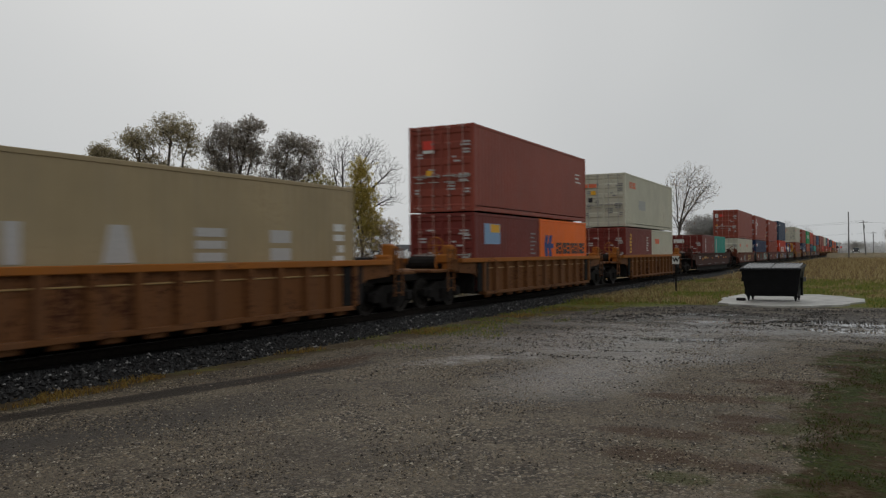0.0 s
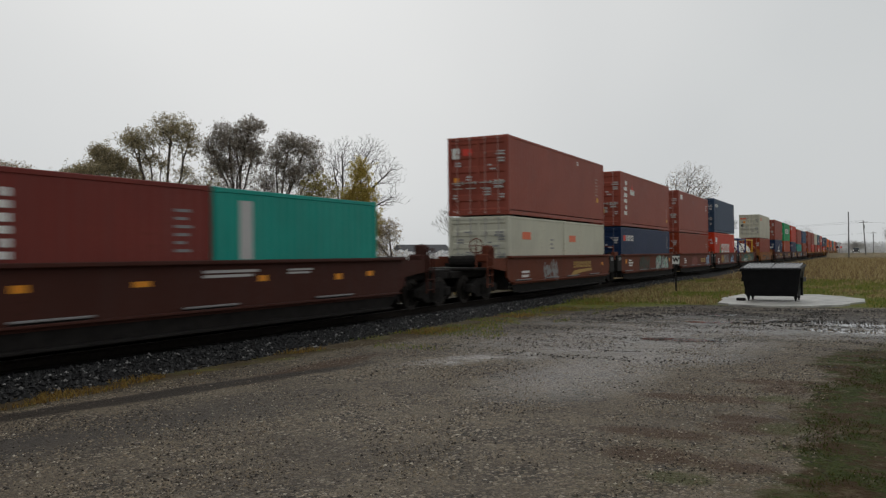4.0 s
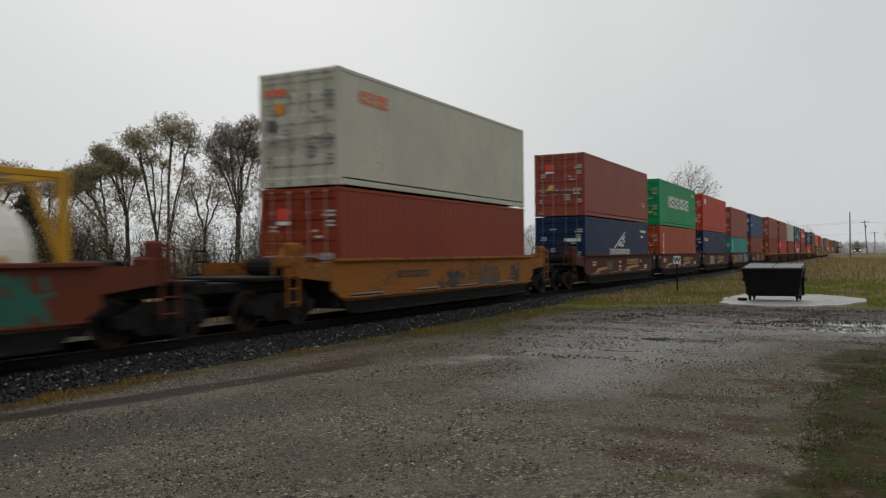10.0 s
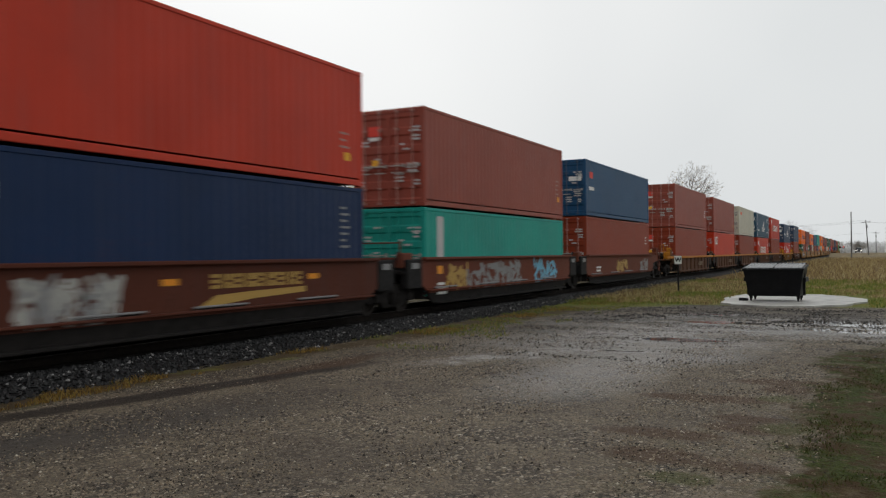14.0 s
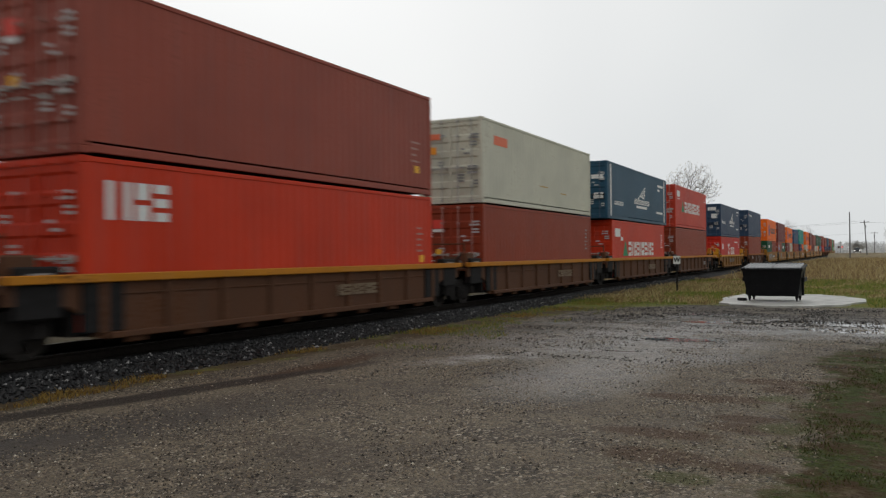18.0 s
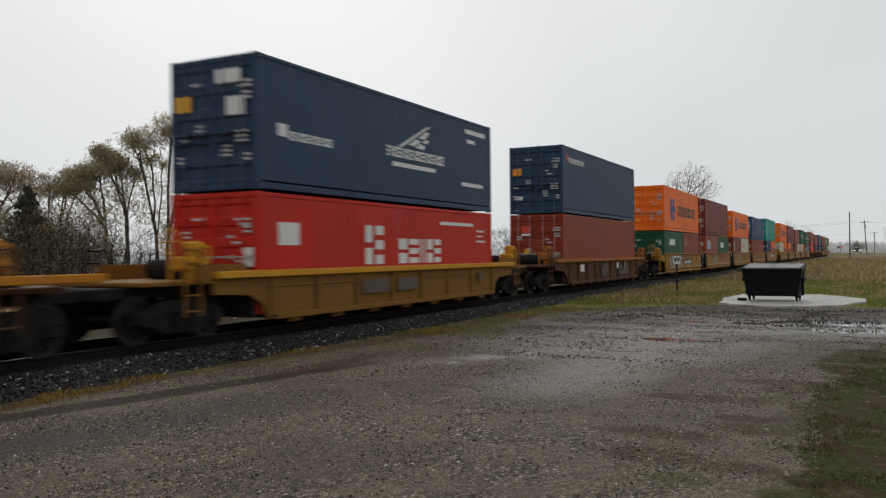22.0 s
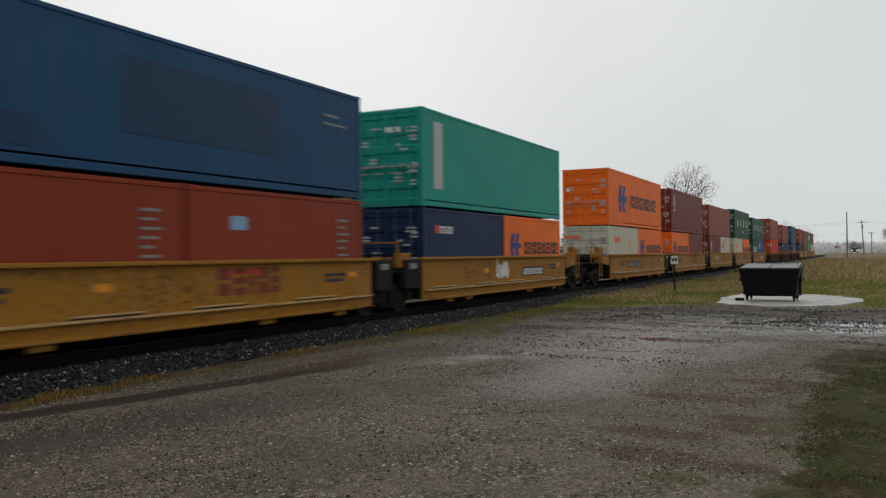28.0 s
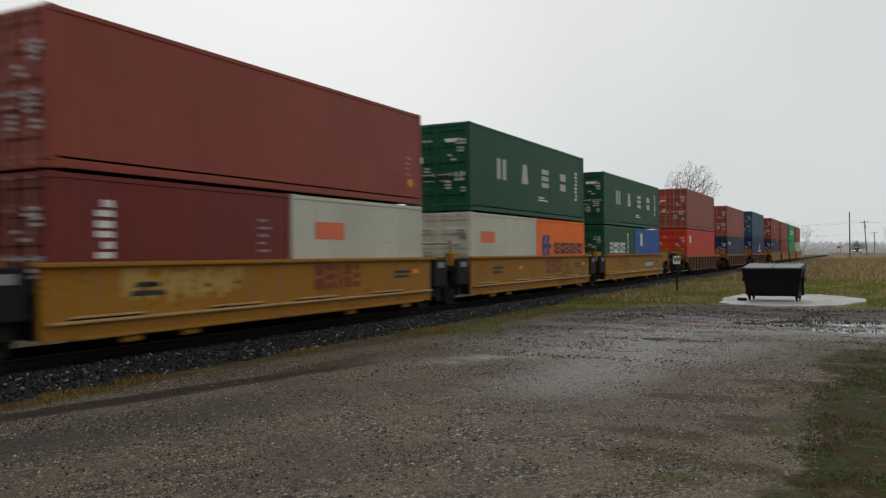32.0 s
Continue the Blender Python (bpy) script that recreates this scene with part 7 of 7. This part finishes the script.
crowned_tree(108, 58.1, 47.5, "many-stemmed tree sweeping up to a grey-brown crown", (-0.95, -0.1, 1.05), ((2.41, 11.98, 1.5, 1.04), (3.86, 11.42, 1.56, 1.15), (1.3, 10.67, 1.32, 1.44), (4.61, 9.87, 0.96, 1.15), (2.81, 9.27, 1.68, 1.44), (0.3, 8.27, 1.08, 1.44)), 2200, GREYLEAF, 8)
crowned_tree(109, 64.0, 42.9, "wide bare tree with fine arching twigs", (0.0,), ((0.05, 10.79, 1.88, 2.05), (2.51, 11.21, 2.13, 1.68), (4.34, 9.53, 1.57, 1.5), (4.45, 7.18, 1.26, 0.72), (1.73, 7.96, 1.88, 1.8), (-0.89, 10.05, 0.88, 1.5)), 2860, None, 0)
crowned_tree(110, 62.4, 39.8, "young tree full of yellow-green autumn leaves", (0.0,), ((0.0, 9.12, 0.97, 1.39), (0.0, 6.96, 1.57, 1.62), (0.76, 4.59, 1.33, 1.51), (-1.16, 6.6, 0.73, 1.16)), 836, GOLD, 24)
crowned_tree(111, 58.6, 41.9, "young tree with soft olive-yellow leaves", (0.0,), ((0.19, 7.79, 1.64, 1.34), (-0.83, 6.32, 1.46, 1.12), (1.36, 6.18, 0.94, 1.4), (-1.56, 4.23, 1.46, 1.4), (0.88, 3.64, 1.17, 1.4)), 990, DULLGOLD, 14)
crowned_tree(112, 63.7, 37.6, "low shrub with thin russet leaves", (0.0,), ((-0.1, 3.91, 1.21, 1.16), (-1.01, 2.65, 0.85, 0.81)), 528, RUSSET, 4)
crowned_tree(113, 39.9, 57.5, "low shrub with thin late leaves", (-0.39, -0.01, 0.41), ((-0.6, 3.38, 1.42, 2.52), (0.58, 3.13, 1.42, 2.23)), 1144, OLIVE, 3)
crowned_tree(114, 41.5, 56.3, "low shrub with thin late leaves", (-0.4, -0.01, 0.41), ((-0.61, 3.69, 1.44, 2.56), (0.59, 3.43, 1.44, 2.26)), 1144, RUSSET, 3)
crowned_tree(115, 43.0, 55.2, "low shrub with thin late leaves", (-0.4, -0.01, 0.42), ((-0.62, 3.82, 1.35, 2.59), (0.59, 3.56, 1.35, 2.29)), 1144, OLIVE, 3)
crowned_tree(116, 44.2, 54.3, "low shrub with thin late leaves", (-0.41, -0.01, 0.42), ((-0.63, 3.39, 1.37, 2.62), (0.6, 3.13, 1.37, 2.32)), 1144, RUSSET, 3)
crowned_tree(117, 45.4, 53.3, "low shrub with thin late leaves", (-0.41, -0.01, 0.43), ((-0.63, 2.95, 1.27, 2.64), (0.6, 2.69, 1.27, 2.34)), 1144, OLIVE, 3)
crowned_tree(118, 40.8, 56.9, "low shrub with thin late leaves", (-0.4, -0.01, 0.41), ((-0.61, 2.75, 1.33, 2.54), (0.58, 2.49, 1.33, 2.25)), 1144, OLIVE, 3)
crowned_tree(119, 42.3, 55.8, "low shrub with thin late leaves", (-0.4, -0.01, 0.42), ((-0.62, 3.39, 1.34, 2.58), (0.59, 3.13, 1.34, 2.28)), 1144, OLIVE, 3)
crowned_tree(120, 43.7, 54.7, "low bare understorey shrub with fine twigs", (-0.41, -0.01, 0.42), ((-0.63, 3.17, 1.26, 2.61), (0.6, 2.91, 1.26, 2.31)), 1144, None, 0)
crowned_tree(121, 44.6, 53.9, "low bare understorey shrub with fine twigs", (-0.41, -0.01, 0.42), ((-0.63, 2.51, 1.27, 2.63), (0.6, 2.25, 1.27, 2.32)), 1144, None, 0)
crowned_tree(122, 46.5, 52.3, "low bare understorey shrub with fine twigs", (-0.42, -0.01, 0.43), ((-0.64, 2.73, 1.28, 2.67), (0.61, 2.46, 1.28, 2.36)), 1144, None, 0)
crowned_tree(123, 47.9, 51.0, "low bare understorey shrub with fine twigs", (-0.42, -0.02, 0.44), ((-0.65, 2.36, 1.3, 2.69), (0.62, 2.09, 1.3, 2.38)), 1144, None, 0)
crowned_tree(124, 49.8, 49.2, "low shrub with thin late leaves", (-0.43, -0.02, 0.44), ((-0.65, 2.71, 1.2, 2.73), (0.62, 2.43, 1.2, 2.41)), 1144, OLIVE, 3)
crowned_tree(125, 50.9, 48.1, "low shrub with thin late leaves", (-0.43, -0.02, 0.44), ((-0.66, 2.52, 1.21, 2.75), (0.63, 2.24, 1.21, 2.43)), 1144, OLIVE, 3)
crowned_tree(126, 52.2, 46.7, "low bare understorey shrub with fine twigs", (-0.43, -0.02, 0.45), ((-0.66, 2.46, 1.22, 2.77), (0.63, 2.18, 1.22, 2.45)), 1144, None, 0)
crowned_tree(127, 53.5, 45.1, "low shrub with thin late leaves", (-0.44, -0.02, 0.45), ((-0.67, 2.77, 1.34, 2.79), (0.64, 2.49, 1.34, 2.47)), 1144, GREYLEAF, 3)
crowned_tree(128, 54.5, 43.9, "low shrub with thin late leaves", (-0.44, -0.02, 0.45), ((-0.67, 3.14, 1.35, 2.8), (0.64, 2.85, 1.35, 2.48)), 1144, GREYLEAF, 3)
crowned_tree(129, 55.6, 42.5, "low shrub with thin late leaves", (-0.44, -0.02, 0.46), ((-0.68, 2.65, 1.36, 2.82), (0.64, 2.37, 1.36, 2.49)), 1144, DULLGOLD, 3)
crowned_tree(130, 56.5, 41.3, "low shrub with thin late leaves", (-0.44, -0.02, 0.46), ((-0.68, 1.89, 1.36, 2.83), (0.65, 1.6, 1.36, 2.5)), 1144, DULLGOLD, 3)
crowned_tree(131, 58.0, 39.2, "low bare understorey shrub with fine twigs", (-0.44, -0.02, 0.46), ((-0.68, 2.15, 1.37, 2.84), (0.65, 1.87, 1.37, 2.51)), 1144, None, 0)
crowned_tree(132, 59.0, 37.7, "low shrub with thin late leaves", (-0.44, -0.02, 0.46), ((-0.68, 1.66, 1.14, 2.85), (0.65, 1.37, 1.14, 2.52)), 1144, RUSSET, 3)
crowned_tree(133, 107.8, 20.7, "round-crowned bare tree with a few last leaves", (0.0,), ((1.3, 11.30, 2.6, 1.99), (-0.72, 10.44, 1.91, 1.66), (3.61, 10.08, 1.91, 1.66), (2.02, 8.99, 2.17, 1.66), (-1.73, 8.85, 1.13, 1.16), (0.43, 8.12, 1.73, 1.5)), 1980, RUSSET, 1)
tree(17, 98.5, 48.5, 8.6, 1, 5, 0.9, "slender bare tree with fine twigs", None)
tree(18, 130.0, 54.0, 7.2, 1, 5, 1.0, "small round bare tree", None)
tree(19, 134.0, 51.0, 7.0, 1, 5, 1.0, "small round bare tree", None)
tree(20, 145.5, 45.0, 7.2, 2, 5, 1.0, "small bare tree tinted pale as in mist", MISTLEAF, 4, 0.12, 0.35, FARBARK)
tree(21, 282.6, 17.6, 12.0, 2, 5, 1.0, "bare tree tinted pale grey as in mist", None, bark=FARBARK, sides=3)
tree(22, 170.0, -5.8, 6.4, 2, 5, 1.0, "leafy tree at the field's edge tinted pale as in mist", MISTLEAF, 8, 0.12, 0.35, FARBARK)
tree(23, 290.0, 2.2, 4.8, 4, 4, 0.8, "low round shrub tinted pale as in mist", MISTLEAF, 5, 0.14, 0.35, FARBARK)
tree(24, 124.6, 19.6, 7.0, 4, 5, 0.7, "dense evergreen shrub tinted pale grey as in mist", MISTLEAF, 16, 0.10, 0.3, FARBARK)


def spruce(seed, x, y, height, label, spread_out=0.24):
    rnd = random.Random(seed)
    t = thing("spruce", label, "tree", place=pose(x, y, 0))
    part("trunk", Shape().tube((0, 0, -0.2), (0, 0, height * 0.97), 0.16, 0.02, 8), BARK, t)
    tips = []
    for i in range(600):
        z = height * (0.06 + 0.92 * rnd.random() ** 1.3)
        r = (height - z) * spread_out * rnd.uniform(0.2, 1.0)
        a = rnd.uniform(0, 2 * math.pi)
        tips.append(Vector((r * math.cos(a), r * math.sin(a), z - 0.25 * r)))
    ob = new("crown", leaf_mesh("crown", seed, tips, 5, 0.2, 0.14, PINE))
    ob.parent = t
    return t


spruce(31, 144.2, 47.2, 10.3, "dark pointed spruce beyond the track")
spruce(32, 41.5, 56.4, 7.3, "dark broad conifer among the bare trees", 0.62)


def far_wood(seed, spots, label):
    """A distant belt of trees, its mist put into the near-white colour."""
    rnd = random.Random(seed)
    m = island_material("mist_tint_wood", [(0.0, (0.72, 0.73, 0.74)), (1.0, (0.84, 0.845, 0.85))], 0.95)
    tips = []
    for x, y, w, d, h in spots:
        for i in range(int(w * d / 5)):
            px, py = x + rnd.uniform(-w / 2, w / 2), y + rnd.uniform(-d / 2, d / 2)
            top = h * (0.75 + 0.45 * noise.noise((px * 0.08, py * 0.08, seed)))
            for _ in range(9):
                f = rnd.random()
                tips.append(Vector((px + rnd.uniform(-1.5, 1.5), py + rnd.uniform(-1.5, 1.5), top * f)))
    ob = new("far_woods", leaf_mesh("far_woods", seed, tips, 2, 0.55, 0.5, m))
    return tagged(ob, label, "far woods", kind="stuff")


far_wood(41, [(455, 24, 60, 22, 7.5), (480, -30, 60, 90, 6.5), (520, -140, 60, 150, 7.5)], "belt of trees far off beyond the field, tinted pale as in mist")
far_wood(42, [(120, 85, 120, 16, 2.4), (60, 85, 60, 14, 2.2), (230, 75, 120, 14, 6.0)], "belt of brush and trees beyond the track, tinted pale as in mist")

# ---------------------------------------------------------------- motion
# how far the train has come, in metres
RUN = [(0.0, 0.0), (3.5, 53.70), (7.0, 107.45), (11.0, 169.12), (14.0, 215.66), (18.0, 278.55), (21.5, 333.85), (25.5, 396.60), (29.0, 451.75), (32.0, 499.15)]


def run_at(t):
    for (a, u), (b, v) in zip(RUN, RUN[1:]):
        if t <= b:
            return u + (v - u) * (t - a) / (b - a)
    return RUN[-1][1]


def motions():
    for ob, x, y, z in ROLLING:
        walk(ob, [(t, pose(x - d, y, z)) for t, d in RUN])
    start = {ob: x for ob, x, y, z in ROLLING}
    for wheel, car, dx in TRUCKS:
        x0 = start[car] + dx
        local = wheel.matrix_basis.translation.copy()
        rows, first = [], True
        for k in range(0, 32 * FPS + 1):
            t = k / FPS
            d = run_at(t)
            if k in (0, 32 * FPS) or -6.0 < x0 - d < 40.0:
                clear = max(-6.0, min(40.0, x0 - d))
                rows.append((t, Matrix.Translation(local) @ Matrix.Rotation((clear / WHEEL_R) % (2 * math.pi), 4, "Y")))
        walk(wheel, rows)


motions()
